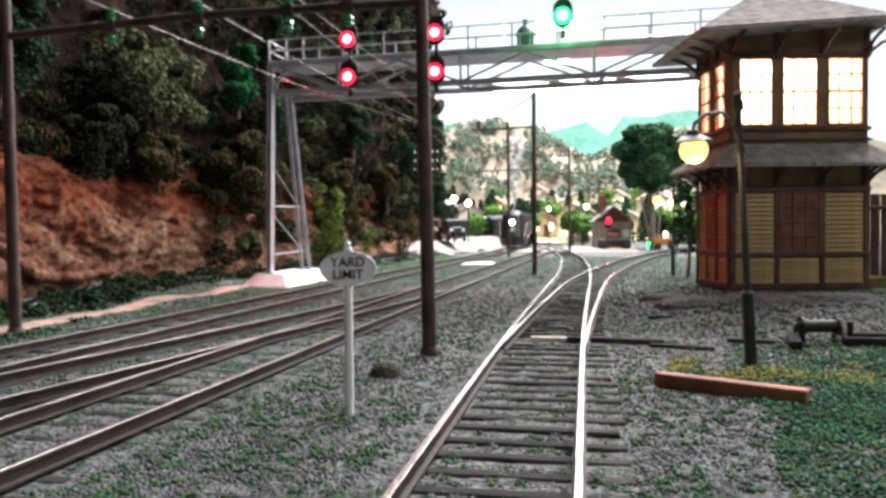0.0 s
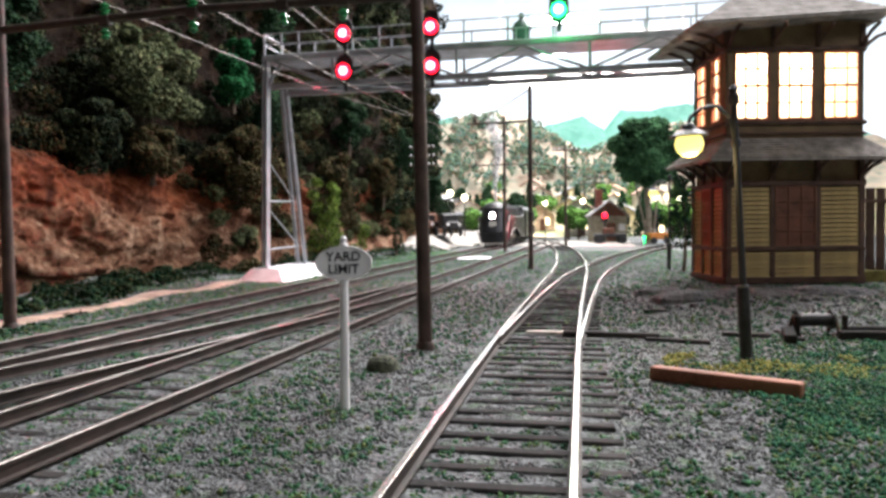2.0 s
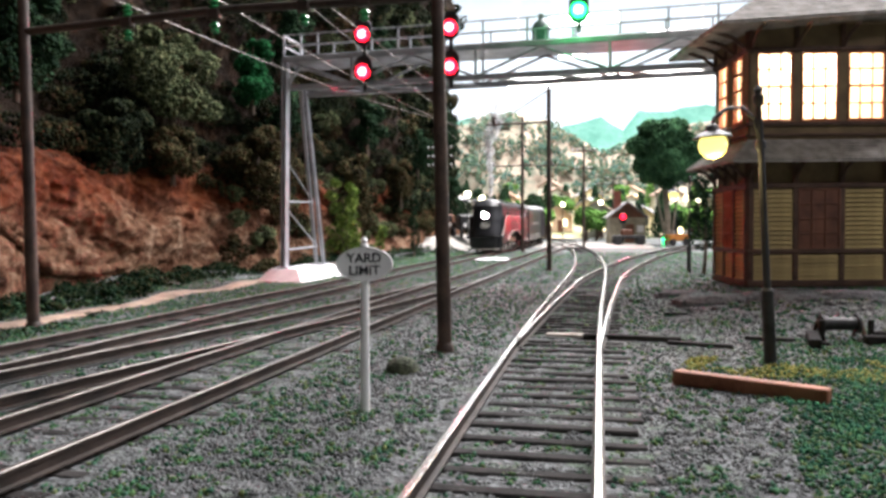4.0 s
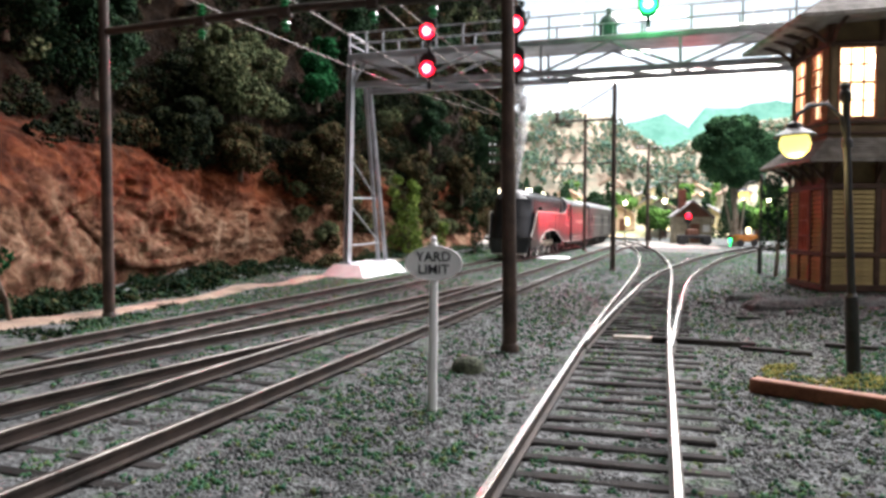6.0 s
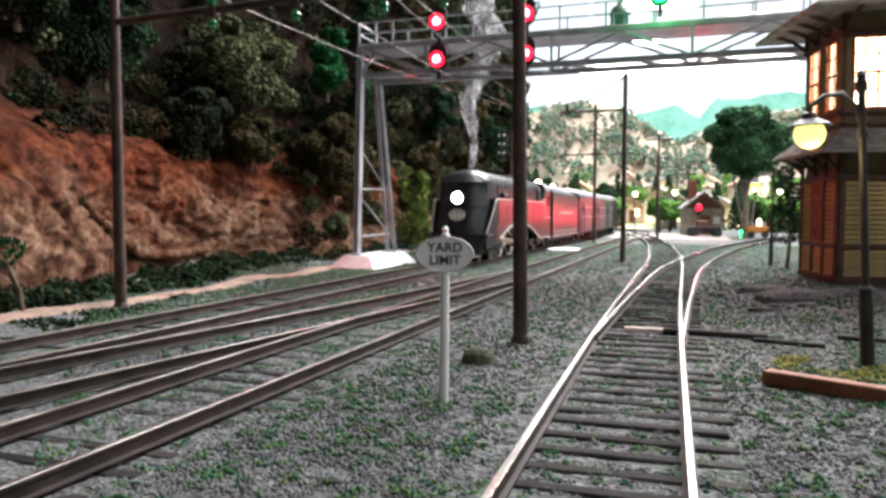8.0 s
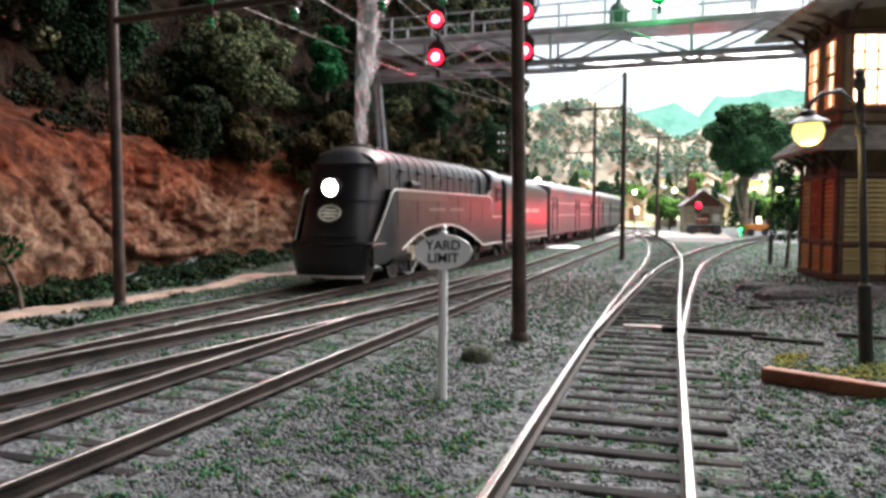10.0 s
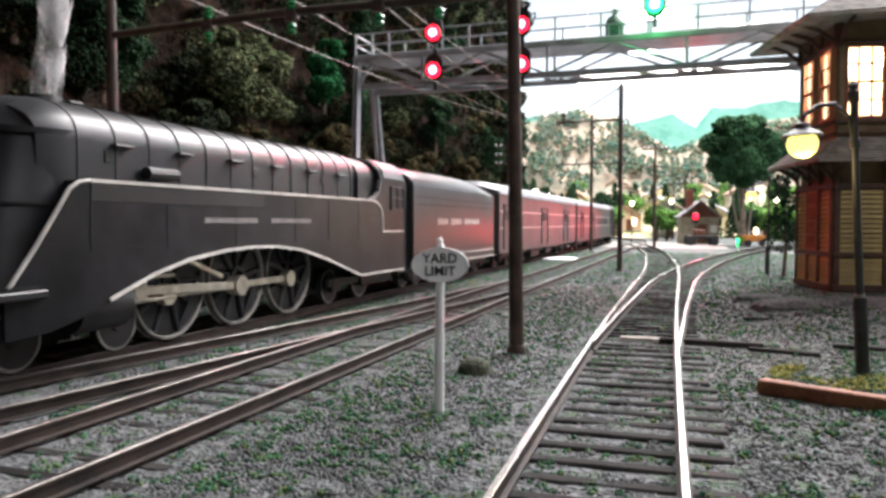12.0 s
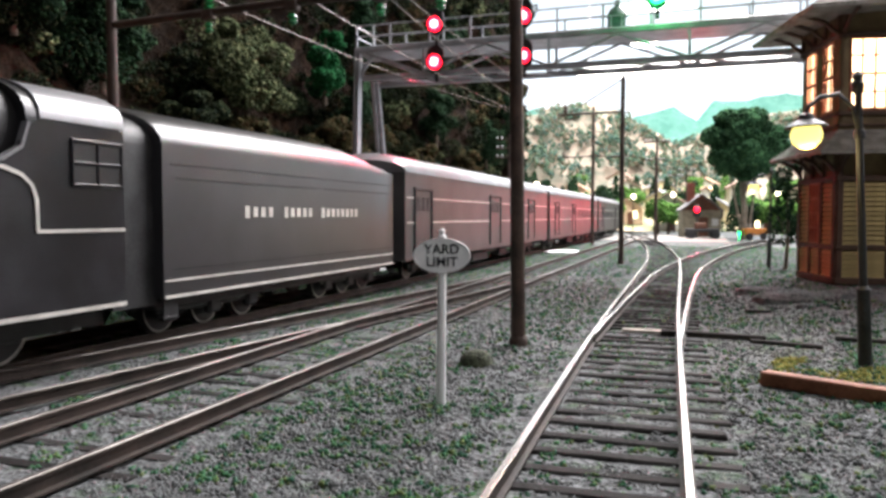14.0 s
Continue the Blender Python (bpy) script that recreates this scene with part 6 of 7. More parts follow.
# low weeds at the foot of the cliff
pts = []
while len(pts) < 42000:
    y = 4 + 76 * rnd.random() ** 1.4
    fx = lerp_at(FOOT, y)
    x = fx + 0.2 + (rnd.random() ** 1.5) * 4.2
    g = noise.noise((x * 0.8, y * 0.8, 41))
    if x < -11.6 and g > -0.15 and abs(x - lerp_at(((2, -13.4), (11, -13.8), (20, -13.95), (25, -14.2), (36, -15.2), (46, -15.6)), y)) > 0.45:
        h = 0.75 * max(0.05, g + 0.1) * min(1, max(0.1, (-13.0 - x) / 1.5))
        pts.append((x, y, ground_height(x, y) + h * rnd.random()))
pts = np.array(pts)
solid("foot_weeds", scatter("foot_weeds", LEAF_V, LEAF_F, pts, 0.04 + 0.05 * rnd.random(len(pts)), WEED, rnd, 0.5), None, "low green weeds along the foot of the cliff", "weeds", kind="stuff")


# ---- hillside shrubs ----
def clump(centre, radius, count, flat=0.8):
    """Places on the outer shell of an uneven bush."""
    d = rnd.normal(size=(count, 3))
    d /= np.linalg.norm(d, axis=1)[:, None]
    lumps = rnd.normal(size=(7, 3))
    lumps /= np.linalg.norm(lumps, axis=1)[:, None]
    r = radius * (0.62 + 0.45 * np.clip((d @ lumps.T).max(1), 0.3, 1) ** 3) * (0.82 + 0.22 * rnd.random(count))
    p = d * r[:, None]
    p[:, 2] *= flat
    return np.asarray(centre) + p


def on_hill(y, z):
    return hill_point(y, min(1.0, (z + 0.25) / 30.0))


def shrub_cover(name, material, label, count, chance, spots=()):
    """Many bushes on the slope above the rock face, of fine leaves where they can be seen and coarser ones high above."""
    places, sizes = [], []
    for k in range(count):
        y = -4 + 98 * rnd.random()
        z = 4.0 + 25 * rnd.random() ** 1.25
        edge = 5.0 + 1.4 * noise.noise((y * 0.16, 3, 1)) + (1.2 if y < 19 else 0.0) - 1.6 * max(0, min(1, (y - 36) / 8))
        if z < edge or noise.noise((y * 0.23, z * 0.3, chance)) < -0.22:
            continue
        p = on_hill(y, z)
        low = 8 < y < 62 and z < 5.5 + 0.36 * y
        r = 0.35 + 1.05 * rnd.random() ** 1.8
        c = clump((p.x + 0.25 * r, p.y, p.z), r, int((300 if low else 80) * r * r + 50), 0.75)
        places.append(c)
        sizes.append((0.075 if low else 0.14) * (0.6 + 0.9 * rnd.random(len(c))))
    for y, z, r in spots:
        p = on_hill(y, z)
        c = clump((p.x + 0.2, p.y, p.z), r, int(420 * r * r + 60))
        places.append(c)
        sizes.append(0.075 * (0.6 + 0.9 * rnd.random(len(c))))
    solid(name, scatter(name, TETRA_V, TETRA_F, np.concatenate(places), np.concatenate(sizes), material, rnd, 0.5), None, label, "shrubs", kind="stuff")


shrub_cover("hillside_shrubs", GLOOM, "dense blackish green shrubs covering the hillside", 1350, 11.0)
shrub_cover("mossy_shrubs", MOSS, "brown and mossy green shrubs scattered over the hillside", 330, 23.0, [(34 + 58 * rnd.random(), 0.6 + 4.5 * rnd.random(), 0.4 + 0.6 * rnd.random()) for k in range(80)])
shrub_cover("olive_shrubs", OLIVE, "olive green shrubs scattered over the hillside", 170, 37.0, [(34 + 40 * rnd.random(), 0.5 + 5.5 * rnd.random(), 0.4 + 0.5 * rnd.random()) for k in range(40)])


# ---- trees ----
def tree(label, category, crown, mat, trunk, limbs, leaf, piece=(OCTA_V, OCTA_F), m=None, name="tree", bark=None):
    """crown: list of (x, y, z, radius, count); trunk: points and radii; limbs run from the trunk into the crown."""
    root = thing(name, label, category, m)
    pts_ = np.concatenate([clump(c[:3], c[3], c[4]) for c in crown])
    sh = Shape()
    if trunk:
        sh.tube(trunk[0], trunk[1], 9)
        part("trunk", sh, bark or BARK, root)
        for a, b in limbs:
            mid = (Vector(a) + Vector(b)) / 2 + Vector((0, 0, 0.15))
            part("limb", Shape().tube([a, mid, b], [trunk[1][-1] * 0.8, trunk[1][-1] * 0.55, trunk[1][-1] * 0.25], 6), bark or BARK, root)
    part("crown", scatter("crown", *piece, pts_, leaf * (0.6 + 0.8 * rnd.random(len(pts_))), mat, rnd, 0.5), None, root)
    return root


LEAF = (LEAF_V, LEAF_F)
def hill_tree(y, z, w, h, mat, label, count=900):
    p = on_hill(y, z)
    blobs = [(rnd.uniform(-0.3, 0.5) * w, rnd.uniform(-0.75, 0.75) * w, h * (0.12 + 0.80 * k / 13), w * (0.60 - 0.34 * k / 13) * rnd.uniform(0.7, 1.15), count // 4) for k in range(14)]
    tree(label, "tree", blobs, mat, ([(0, 0, -0.8), (0.05, 0, h * 0.5), (0.1, 0, h * 0.85)], [0.14, 0.09, 0.04]), [((0.05, 0, h * 0.4), (b[0], b[1], b[2])) for b in blobs[:3]], 0.085, (TETRA_V, TETRA_F), P(p.x + 1.7, p.y, p.z - 0.5))


for a in ((33.0, 8.4, 2.7, 4.2, OLIVE, "large olive green bushy tree on the hillside", 2600), (40.0, 10.2, 1.5, 3.8, VIVID, "vivid green leafy tree on the hillside", 1700),
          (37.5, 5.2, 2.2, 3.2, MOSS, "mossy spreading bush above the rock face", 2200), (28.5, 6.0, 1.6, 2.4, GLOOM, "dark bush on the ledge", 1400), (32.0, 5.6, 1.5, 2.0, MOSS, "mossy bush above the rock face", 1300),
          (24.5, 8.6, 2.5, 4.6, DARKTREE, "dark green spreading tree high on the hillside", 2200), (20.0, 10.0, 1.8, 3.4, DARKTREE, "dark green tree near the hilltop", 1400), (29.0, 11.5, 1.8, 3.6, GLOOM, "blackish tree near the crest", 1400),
          (33.5, 8.5, 1.4, 2.8, MOSS, "dark brownish tree on the hillside", 1000), (38.5, 5.5, 1.3, 2.4, MOSS, "dark bush behind the signal bridge", 1000), (42, 8.5, 1.6, 3.0, DARKTREE, "dark tree beyond the signal bridge", 1000),
          (47, 5.0, 1.5, 2.6, MOSS, "brownish green bush on the slope", 900), (53, 9.0, 1.8, 3.4, DARKTREE, "tall dark tree on the slope", 1000), (60, 5.0, 1.7, 3.2, MOSS, "dark tree low on the slope", 900), (68, 8.0, 2.0, 4.0, DARKTREE, "tall dark tree at the hill's end", 1000),
          (75, 4.0, 1.8, 4.0, DARKTREE, "dark tree at the hill's end", 900), (77, 11.0, 2.0, 4.5, DARKTREE, "tall dark tree on the crest at the hill's end", 900), (46, 14, 1.9, 3.6, DARKTREE, "dark tree high on the slope", 900), (58, 15, 2.0, 4.0, DARKTREE, "dark tree high on the far slope", 900)):
    hill_tree(*a)

tree("slender yellow-green sapling at the foot of the hill", "tree", [(0.55 * math.sin(k * 2.3), 0.6 * math.cos(k * 1.7), 0.8 + 0.24 * k, 0.62 - 0.018 * k, 210) for k in range(17)], SAPLING, ([(0, 0, -0.3), (0.05, 0.1, 1.5), (0, 0, 4.2)], [0.07, 0.05, 0.02]), [((0.03, 0, 0.9 + 0.4 * k), (0.35 * (-1) ** k, 0.3, 1.5 + 0.4 * k)) for k in range(5)], 0.075, LEAF, P(-14.75, 38.3, 0.05), "sapling")
tree("small bright green sapling beside the tracks", "tree", [(0.02 + 0.09 * k, 0.1 * (-1) ** k, 0.5 + 0.33 * k, 0.30, 70) for k in range(6)], SAPLING, ([(0, 0, -0.3), (0.2, 0, 1.2), (0.5, 0, 2.3)], [0.05, 0.035, 0.015]), [((0.1, 0, 0.8), (0.4, 0.1, 1.4))], 0.085, LEAF, P(-13.35, 39.2, 0.0), "sapling")
tree("dark green slender tree at the foot of the hill", "tree", [(0.1 * math.sin(k), 0.1 * math.cos(k * 2), 0.6 + 0.4 * k, 0.55 - 0.05 * k, 110) for k in range(9)], DARKTREE, ([(0, 0, -0.3), (0, 0, 4.0)], [0.08, 0.03]), [], 0.08, LEAF, P(-13.6, 48.0, 0.1), "sapling")
tree("green creeper drooping over a pale leaning trunk", "shrub", [(-0.35 - 0.16 * k, -0.25 * k, 1.40 - 0.05 * k * k + 0.1 * k, 0.52, 230) for k in range(5)], VIVID, ([(0.25, 0, -0.2), (0.1, 0, 0.5), (-0.2, 0, 1.1), (-0.5, -0.2, 1.4)], [0.06, 0.055, 0.05, 0.03]), [((0.1, 0, 0.5), (-0.4, -0.1, 1.0))], 0.06, LEAF, P(-14.25, 12.3, 0.05), "shrub")
for x, y, r, mat in ((-15.3, 20.5, 0.5, WEED), (-16.5, 23, 0.6, WEED), (-15.0, 16.2, 0.45, WEED), (-17.5, 27, 0.6, WEED), (-17, 33.5, 0.6, MOSS), (-14.6, 13.3, 0.4, WEED)):
    tree("low green bush at the foot of the cliff", "bush", [(0, 0, 0.15, r, 260), (0.3, 0.4, 0.1, r * 0.7, 160), (-0.2, -0.5, 0.1, r * 0.7, 160)], mat, None, [], 0.065, m=P(x, y, 0.1), name="bush")

# big shade tree and small tree beyond the tower
blobs = []
for k in range(46):
    u, v, w = rnd.normal(size=3)
    q = math.sqrt(u * u + v * v + w * w)
    blobs.append((3.0 * u / q, 2.4 * v / q, 10.1 + 3.1 * w / q, rnd.uniform(0.9, 1.7), 620))
blobs += [(0.0, 0.0, 10.3, 3.2, 2600), (1.2, -0.6, 9.2, 2.2, 1300), (-1.2, -0.6, 9.6, 2.2, 1300), (0.4, -0.8, 11.6, 2.2, 1300)]
tree("large rounded dark green shade tree beyond the tower", "tree", blobs, SHADETREE, ([(0, 0, -0.3), (0.2, 0, 3), (-0.1, 0, 5.5), (0, 0, 8)], [0.42, 0.32, 0.26, 0.18]), [((0.1, 0, 4.5), (b[0], b[1], b[2])) for b in blobs[:7]] + [((0.5, 0, 0), (1.4, 0, 7.5)), ((-0.2, 0, 1.5), (-1.5, 0, 7.5))], 0.15, m=P(4.6, 82.0, 0), bark=PALE_BARK)
tree("small leafy tree behind the tower", "tree", [(0.35 * math.sin(k * 2), 0.3 * math.cos(k * 3), 1.6 + 0.42 * k, 0.72 - 0.05 * k, 170) for k in range(8)], DARKTREE, ([(0, 0, -0.2), (0.1, 0, 1.5), (0, 0, 3.8)], [0.09, 0.07, 0.03]), [((0, 0, 1.2), (0.4, 0, 2.2)), ((0, 0, 1.4), (-0.4, 0, 2.4))], 0.09, LEAF, P(3.75, 35.3, 0))

# ---- far end: shed, speeder, trucks, lamps, town ----
shed = thing("tool_shed", "small weathered shed with a grey roof and brick chimney", "shed", P(0.4, 88, 0, 0, 0, 8))
part("wall", Shape().box(0, 0, 1.5, 4.0, 3.6, 3.0, 0.03), surface("olive_shed_board", (0.22, 0.20, 0.15), (0.40, 0.36, 0.27), 0.6, 0.85), shed)
part("roof", Shape().slab([(-2.3, 2.9), (0, 4.7), (2.3, 2.9), (2.3, 3.05), (0, 4.88), (-2.3, 3.05)], -2.2, 2.2, "y"), surface("grey_roofing", (0.16, 0.15, 0.15), (0.30, 0.28, 0.28), 0.6, 0.8), shed, "grey pitched roof")
part("gable", Shape().slab([(-2.0, 3.0), (2.0, 3.0), (0, 4.65)], -1.8, 1.8, "y"), DOOR_RED, shed)
part("chimney", Shape().box(-0.9, 0.2, 4.9, 0.75, 0.75, 2.4, 0.05), surface("chimney_brick", (0.16, 0.05, 0.035), (0.30, 0.10, 0.07), 0.3, 0.85), shed, "red brick chimney")
part("door", Shape().box(0.2, -1.83, 1.2, 1.0, 0.06, 2.1, 0.01), DOOR_RED, shed)
part("window", Shape().box(1.4, -1.83, 1.7, 0.7, 0.06, 0.8, 0.01), WHITE, shed)
dwarf = thing("dwarf_signal", "black dwarf signal showing red before the shed", "railway signal", P(0.15, 82.5, 0))
part("mast", Shape().tube([(0, 0, -0.2), (0, 0, 2.7)], 0.08, 8), BLACK, dwarf)
part("head", Shape().box(0, 0.1, 2.9, 0.7, 0.35, 1.2, 0.1), BLACK, dwarf)
part("lens", Shape().lathe([(0.30, 0.0), (0.30, 0.06), (0.2, 0.12), (0.04, 0.15)], 16, 0, Matrix.Translation((0, -0.1, 3.05)) @ Matrix.Rotation(radians(90), 4, "X")), RED_LENS, dwarf, "glowing red lens")
spot_lamp("dwarf_signal_lamp", (0.15, 82.2, 3.05), (-7.5, 40, 1.5), 0.42, (1.0, 0.03, 0.06), 0.4, 75)
cart = thing("track_speeder", "dark motor speeder with four wheels on the spur", "speeder", P(0.7, 81.2, 0.05, 0, 0, 10))
part("deck", Shape().box(0, 0, 0.85, 3.3, 1.6, 0.35, 0.06), BLACK, cart)
part("engine_box", Shape().box(-0.2, 0, 1.3, 1.2, 0.9, 0.7, 0.1), DOOR_RED, cart)
for x in (-1.2, 1.2):
    for y in (-0.85, 0.85):
        part("wheel", Shape().tube([(x, y - 0.08, 0.42), (x, y + 0.08, 0.42)], 0.42, 16), BLACK, cart)
orange = thing("handcar", "small orange maintenance cart beside the spur", "cart", P(5.6, 80.5, 0, 0, 0, 20))
part("body", Shape().box(0, 0, 0.8, 2.2, 1.2, 0.7, 0.1), surface("orange_paint", (0.35, 0.12, 0.02), (0.55, 0.22, 0.05), 0.4), orange)
for x in (-0.7, 0.7):
    part("wheel", Shape().tube([(x, -0.7, 0.35), (x, -0.55, 0.35)], 0.35, 14), BLACK, orange)
part("marker_lamp", Shape().lathe([(0.16, 0), (0.16, 0.25), (0.05, 0.32)], 10, 0, Matrix.Translation((-1.6, -0.3, 0.5))).tube([(-1.6, -0.3, -0.1), (-1.6, -0.3, 0.55)], 0.06, 6), GREEN_LENS, orange, "green marker lamp")


def truck(x, y, z, a, paint, label):
    root = thing("motor_truck", label, "truck", P(x, y, z, 0, 0, a))
    part("cab", Shape().box(0, 0.3, 1.45, 1.7, 1.5, 1.5, 0.15), paint, root)
    part("bonnet", Shape().box(0, -1.2, 1.05, 1.1, 1.5, 0.8, 0.15), paint, root)
    part("bed", Shape().box(0, 2.3, 1.15, 1.9, 2.8, 0.6, 0.06), TIE, root)
    part("windscreen", Shape().box(0, -0.47, 1.75, 1.4, 0.06, 0.6, 0.02), BLACK, root)
    for sx in (-0.8, 0.8):
        part("fender", Shape().box(sx, -1.3, 0.85, 0.35, 1.1, 0.16, 0.05), BLACK, root)
        part("headlight", Shape().tube([(sx * 0.7, -2.0, 1.15), (sx * 0.7, -1.9, 1.15)], 0.16, 10), WHITE, root)
        for y2 in (-1.3, 2.6):
            part("wheel", Shape().tube([(sx - 0.1, y2, 0.42), (sx + 0.1, y2, 0.42)], 0.42, 16), BLACK, root)


sh = grid(steps((-40, -12.6, 1.2)), steps((58, 112, 1.5)), lambda x, y: -0.12 + 1.35 * max(0, min(1, (-13.0 - x) / 3.0)) * max(0, min(1, (y - 60) / 6)) + 0.06 * noise.noise((x, y, 5)))
solid("road_bank", sh, ROAD, "pale raised road beside the main track", "road", kind="structure", smooth=180)
truck(-14.6, 70, 1.12, 25, BLACK, "dark old motor truck parked on the raised road")
truck(-17.2, 72, 1.2, 10, DOOR_RED, "dark red old motor truck parked on the raised road")
WARM_BULB = glow("warm_bulb", (1.0, 0.90, 0.65), 9.0)


def post_lamp(x, y, z, h):
    root = thing("post_lamp", "slender street lamp with a lit globe", "street lamp", P(x, y, z), "far street lamps")
    part("post", Shape().tube([(0, 0, -0.2), (0, 0, h)], 0.07, 8), BLACK, root)
    part("globe", Shape().lathe([(0.08, 0), (0.30, 0.2), (0.32, 0.4), (0.2, 0.6), (0.03, 0.68)], 14, 0, Matrix.Translation((0, 0, h))), WARM_BULB, root, "glowing globe")


for a in ((-16.6, 68, 1.1, 3.8), (-14.9, 72, 1.1, 3.9), (-14.2, 76, 1.1, 3.6), (6.2, 92, 0, 5), (-3, 108, 0, 5), (-9, 116, 0, 5), (10, 104, 0, 5)):
    post_lamp(*a)

HOUSE_PAINTS = [surface("house_paint", c, tuple(min(0.9, 1.35 * v) for v in c), 0.8, 0.85) for c in ((0.60, 0.56, 0.48), (0.64, 0.63, 0.60), (0.55, 0.40, 0.28), (0.60, 0.58, 0.52), (0.60, 0.52, 0.34), (0.50, 0.50, 0.48))]
HOUSE_ROOFS = [surface("house_roof", c, tuple(1.5 * v for v in c), 0.6, 0.85) for c in ((0.26, 0.18, 0.14), (0.24, 0.24, 0.25), (0.36, 0.24, 0.17))]
LIT = glow("lit_window", (1.0, 0.82, 0.50), 4.0)


def slope_z(x, y):
    return max(0.0, 0.0 + 9.5 * max(0.0, min(1.0, (y - 118) / 60)) ** 1.2)


def house(x, y, w, d, h, a, paint, roof, label):
    z = slope_z(x, y)
    root = thing("house", label, "house", P(x, y, z - 0.4, 0, 0, a))
    part("wall", Shape().box(0, 0, h / 2, w, d, h, 0.04), paint, root)
    rise = w * 0.32
    part("roof", Shape().slab([(-w / 2 - 0.4, h - 0.15), (0, h + rise), (w / 2 + 0.4, h - 0.15), (w / 2 + 0.4, h + 0.1), (0, h + rise + 0.25), (-w / 2 - 0.4, h + 0.1)], -d / 2 - 0.4, d / 2 + 0.4, "y"), roof, root)
    part("gable", Shape().slab([(-w / 2, h), (w / 2, h), (0, h + rise - 0.05)], -d / 2 + 0.02, d / 2 - 0.02, "y"), paint, root)
    n = max(2, int(w / 1.8))
    for f in range(max(1, int(h / 2.8))):
        for k in range(n):
            wx = -w / 2 + w * (k + 0.5) / n
            win = part("window", Shape().box(wx, -d / 2 - 0.02, 1.6 + 2.7 * f, 0.8, 0.08, 1.2, 0.02), LIT if rnd.random() < 0.45 else BLACK, root)
            part("sill", Shape().box(wx, -d / 2 - 0.06, 0.95 + 2.7 * f, 1.0, 0.14, 0.1), WHITE, win)
    part("door", Shape().box(w * 0.1, -d / 2 - 0.03, 1.0, 0.9, 0.08, 2.0, 0.02), DOOR_RED, root)


LABELS = ("pale clapboard house with lit windows", "tan house with a brown roof on the slope", "white house with a dark roof in the town", "brick red house among the trees")
spots = [(-24, 128, 7), (-17, 122, 6), (-11, 130, 8), (-4, 124, 6.5), (3, 132, 8), (9, 120, 7), (15, 128, 8), (-28, 142, 8), (-20, 140, 7), (-13, 146, 7), (-6, 142, 8), (1, 148, 7), (8, 144, 8), (16, 146, 7), (-24, 156, 8), (-15, 160, 7), (-7, 158, 8), (2, 162, 7), (11, 160, 8), (-33, 150, 7), (22, 138, 8), (26, 152, 8)]
for i, (x, y, w) in enumerate(spots):
    house(x, y, 0.62 * w, 4, 2.6 if i % 3 else 4.4, rnd.uniform(-20, 20), HOUSE_PAINTS[i % 6], HOUSE_ROOFS[i % 3], LABELS[i % 4])


def conifer_mesh(mat):
    p = []
    for k in range(9):
        z, r = 0.12 + 0.1 * k, 0.30 * (1 - k / 9.5)
        a = rnd.uniform(0, 2 * math.pi, 46)
        q = np.sqrt(rnd.random(46)) * r
        p.append(np.stack([q * np.cos(a), q * np.sin(a), z - 0.12 * q / 0.3 + 0.02 * rnd.normal(size=46)], 1))
    p = np.concatenate(p)
    return scatter("crown", OCTA_V, OCTA_F, p * 6.0, 0.20 * (0.6 + 0.8 * rnd.random(len(p))), mat, rnd, 0.5)


CONIFERS = [conifer_mesh(DARKTREE), conifer_mesh(DARKTREE), conifer_mesh(FARTREE)]


def round_mesh(mat):
    p = np.concatenate([clump((rnd.uniform(-0.8, 0.8), rnd.uniform(-0.8, 0.8), 2.2 + rnd.uniform(0, 1.8)), rnd.uniform(0.8, 1.2), 110) for k in range(6)])
    return scatter("crown", OCTA_V, OCTA_F, p, 0.20 * (0.6 + 0.8 * rnd.random(len(p))), mat, rnd, 0.5)


ROUNDS = [round_mesh(FARTREE), round_mesh(FARTREE), round_mesh(DARKTREE)]
TRUNK = Shape().tube([(0, 0, -0.5), (0, 0, 2.4)], [0.2, 0.12], 7).mesh("trunk", BARK)
for k in range(130):
    y = 98 + 78 * rnd.random() ** 1.15
    x = rnd.uniform(-0.30, 0.17) * y
    if abs(x - 3) < 4 and y < 110 or (x < -8 and y < 112 and x > -40 and rnd.random() < 0.5):
        continue
    con = rnd.random() < (0.15 if y < 130 else 0.5)
    root = thing("tree", "dark green conifer on the far slope" if con else "bright green leafy tree in the town", "tree", P(x, y, slope_z(x, y) - 0.2, 0, 0, rnd.uniform(0, 360)), "far trees")
    part("trunk", TRUNK, None, root)
    part("crown", (CONIFERS if con else ROUNDS)[int(rnd.integers(3))], None, root)
pts = []
while len(pts) < 10000:
    x, q = rnd.uniform(-95, 45), rnd.random()
    if noise.noise((x * 0.13, q * 6, 17)) + 0.6 * noise.noise((x * 0.4, q * 15, 3)) > 0.02:
        z = lerp_at(NEAR_CREST, x) * (0.25 + 0.75 * q)
        y = 205 - 40 * (1 - q) - 1.5
        for j in range(4):
            pts.append((x + rnd.normal() * 0.3, y + rnd.normal() * 0.3 - 1.0, z * 0.97 + 0.55 * j))
pts = np.array(pts)
# leaf colours greyed to carry the haze of distance
solid("far_woods", scatter("far_woods", OCTA_V, OCTA_F, pts, 0.22 + 0.34 * rnd.random(len(pts)), islands("far_wood_foliage", [(0.07, 0.12, 0.085), (0.10, 0.15, 0.095), (0.17, 0.14, 0.10), (0.08, 0.14, 0.12)]), rnd, 0.5), None, "dark woods dotted over the tan hills", "woods", kind="stuff")

# ---- movement ----
def nose_at(t):
    """How far along the straight the nose is at t seconds."""
    return 13.1 - 5.944 * (t - 11.0) + 1.2 * math.exp(-((t - 2.0) / 1.8) ** 2)


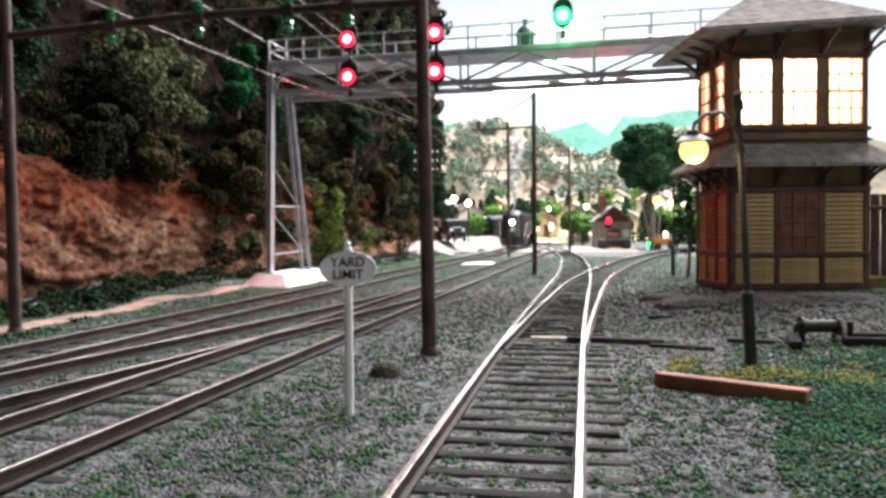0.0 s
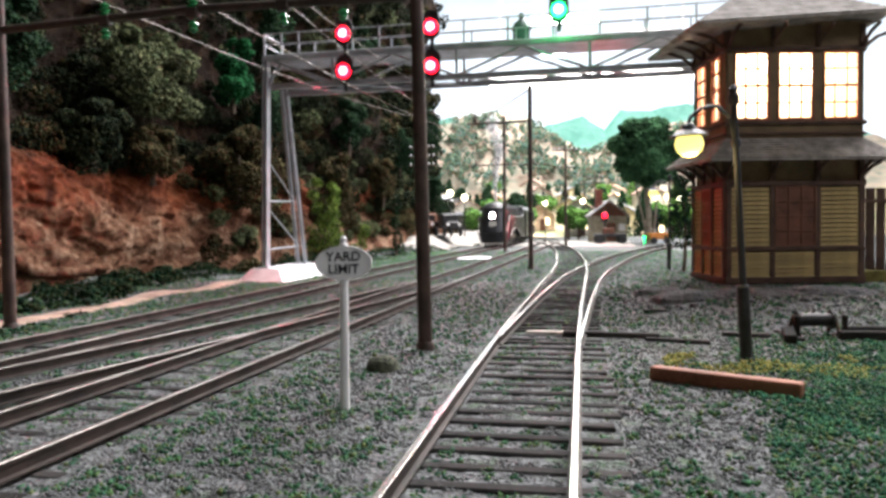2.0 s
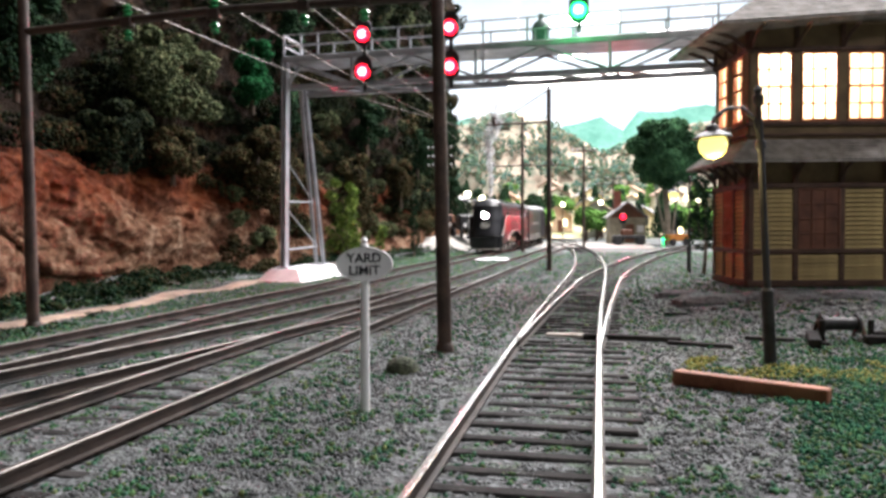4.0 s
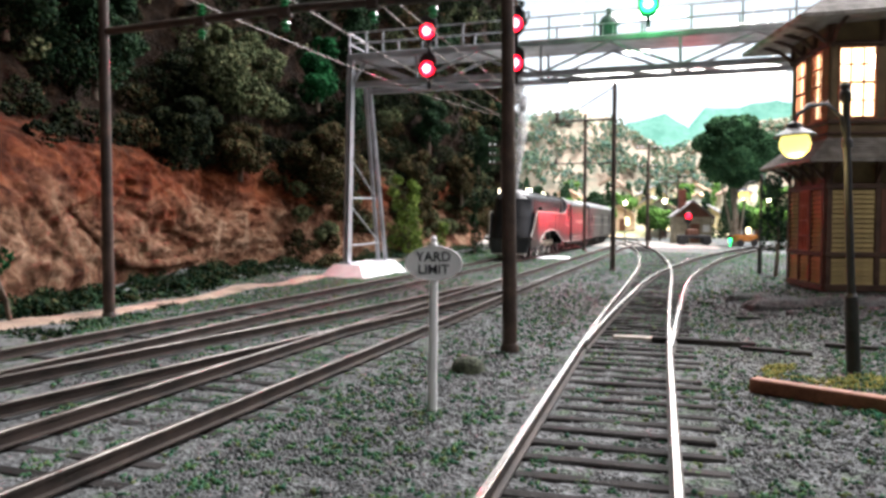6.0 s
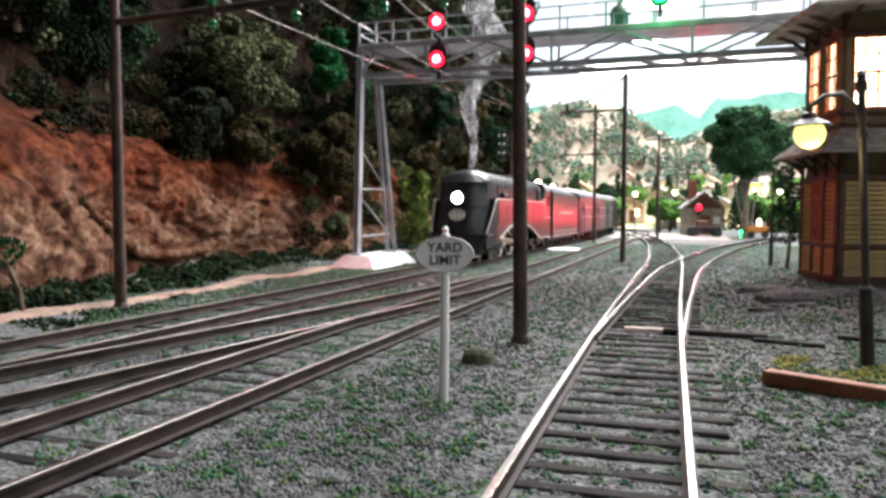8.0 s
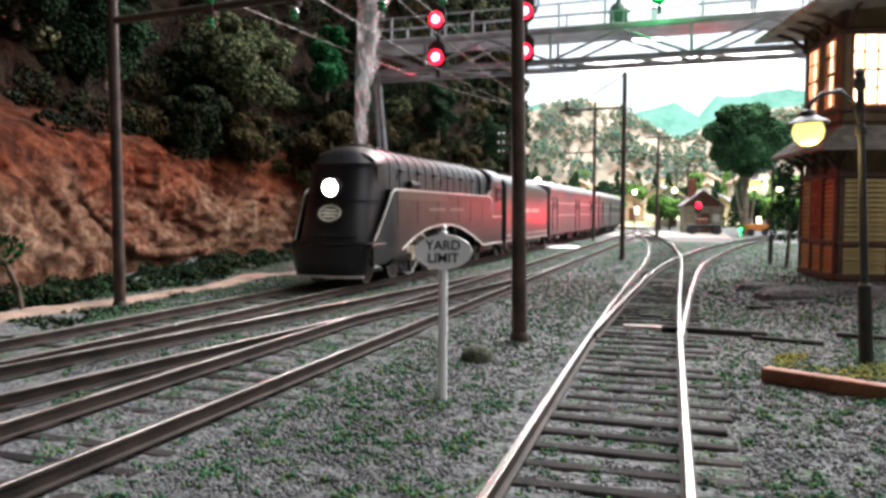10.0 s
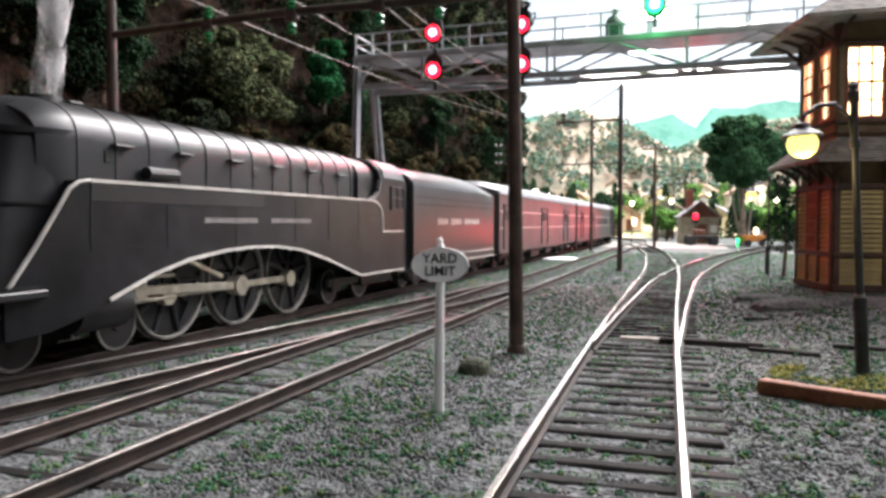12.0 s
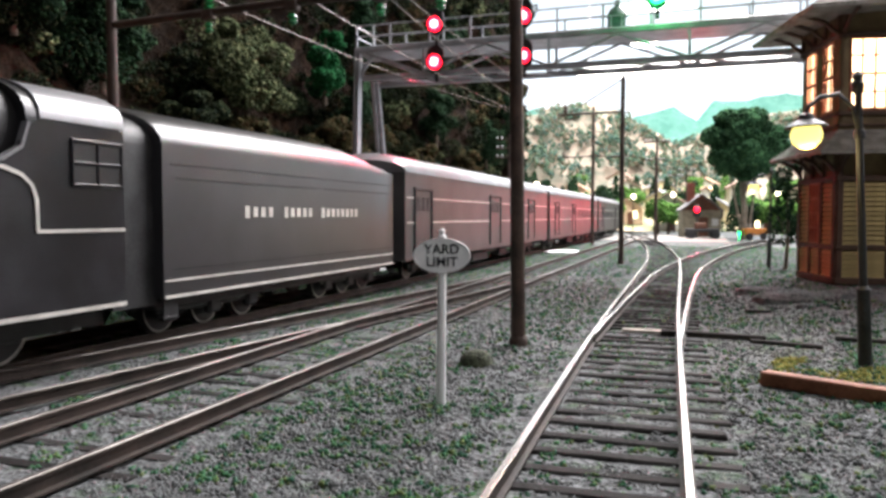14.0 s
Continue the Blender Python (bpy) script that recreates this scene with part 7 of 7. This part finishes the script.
def on_track(s):
    """A point of the train's track, s metres along it from the zero of the straight."""
    if s <= BEND_Y:
        return Vector((TRAIN_X, s, 0))
    a = (s - BEND_Y) / BEND_R
    return Vector((TRAIN_X - BEND_R * (1 - math.cos(a)), BEND_Y + BEND_R * math.sin(a), 0))


def vehicle_pose(t, a, b):
    """The pose of a vehicle whose pivots lie a and b behind the nose."""
    p, q = on_track(nose_at(t) + a), on_track(nose_at(t) + b)
    d = (q - p).normalized()
    o = p - d * a
    return P(o.x, o.y, 0, 0, 0, math.degrees(math.atan2(d.y, d.x)) - 90)


def motions():
    slow, quick = [0.5 * i for i in range(29)], [0.1 * i for i in range(141)]
    for ob, a, b in [(loco, 2.0, 11.0), (tender, 17.05, 23.1)] + CARS:
        walk(ob, [(t, vehicle_pose(t, a, b)) for t in slow])
    for ob, r, (x, y, z) in ROLLING:
        walk(ob, [(t, P(x, y, z, math.degrees((nose_at(0) - nose_at(t)) / r))) for t in quick])
    base = 0.25 - (nose_at(0) - nose_at(12.5))
    for s, phase, side, main, cross in RODS:
        def pin(t):
            a = base + phase + (nose_at(0) - nose_at(t))
            return CRANK * math.cos(a), CRANK * math.sin(a)
        walk(side, [(t, P(s * 0.98, pin(t)[0], 1.2 + pin(t)[1])) for t in quick])
        walk(main, [(t, P(s * 1.10, 6.27 + pin(t)[0], 1.2 + pin(t)[1], math.degrees(math.asin(pin(t)[1] / 3.0)))) for t in quick])
        walk(cross, [(t, P(s * 1.06, 6.27 + pin(t)[0] - 3.0 * math.cos(math.asin(pin(t)[1] / 3.0)), 1.2)) for t in quick])
    walk(smoke, [(t, P(*(on_track(nose_at(t) + 2.1)), 0, 0, 0)) for t in slow])
    for puff, k, q in PUFFS:
        o = puff.matrix_basis.translation / S
        walk(puff, [(t, P(o.x + 0.05 * k * math.sin(1.7 * t + k), o.y + 0.05 * k * math.cos(1.3 * t + 2 * k), o.z + 0.25 * math.sin(2.3 * t + k + q), 0, 0, 40 * t * (1 if q % 2 else -1))) for t in slow])


motions()
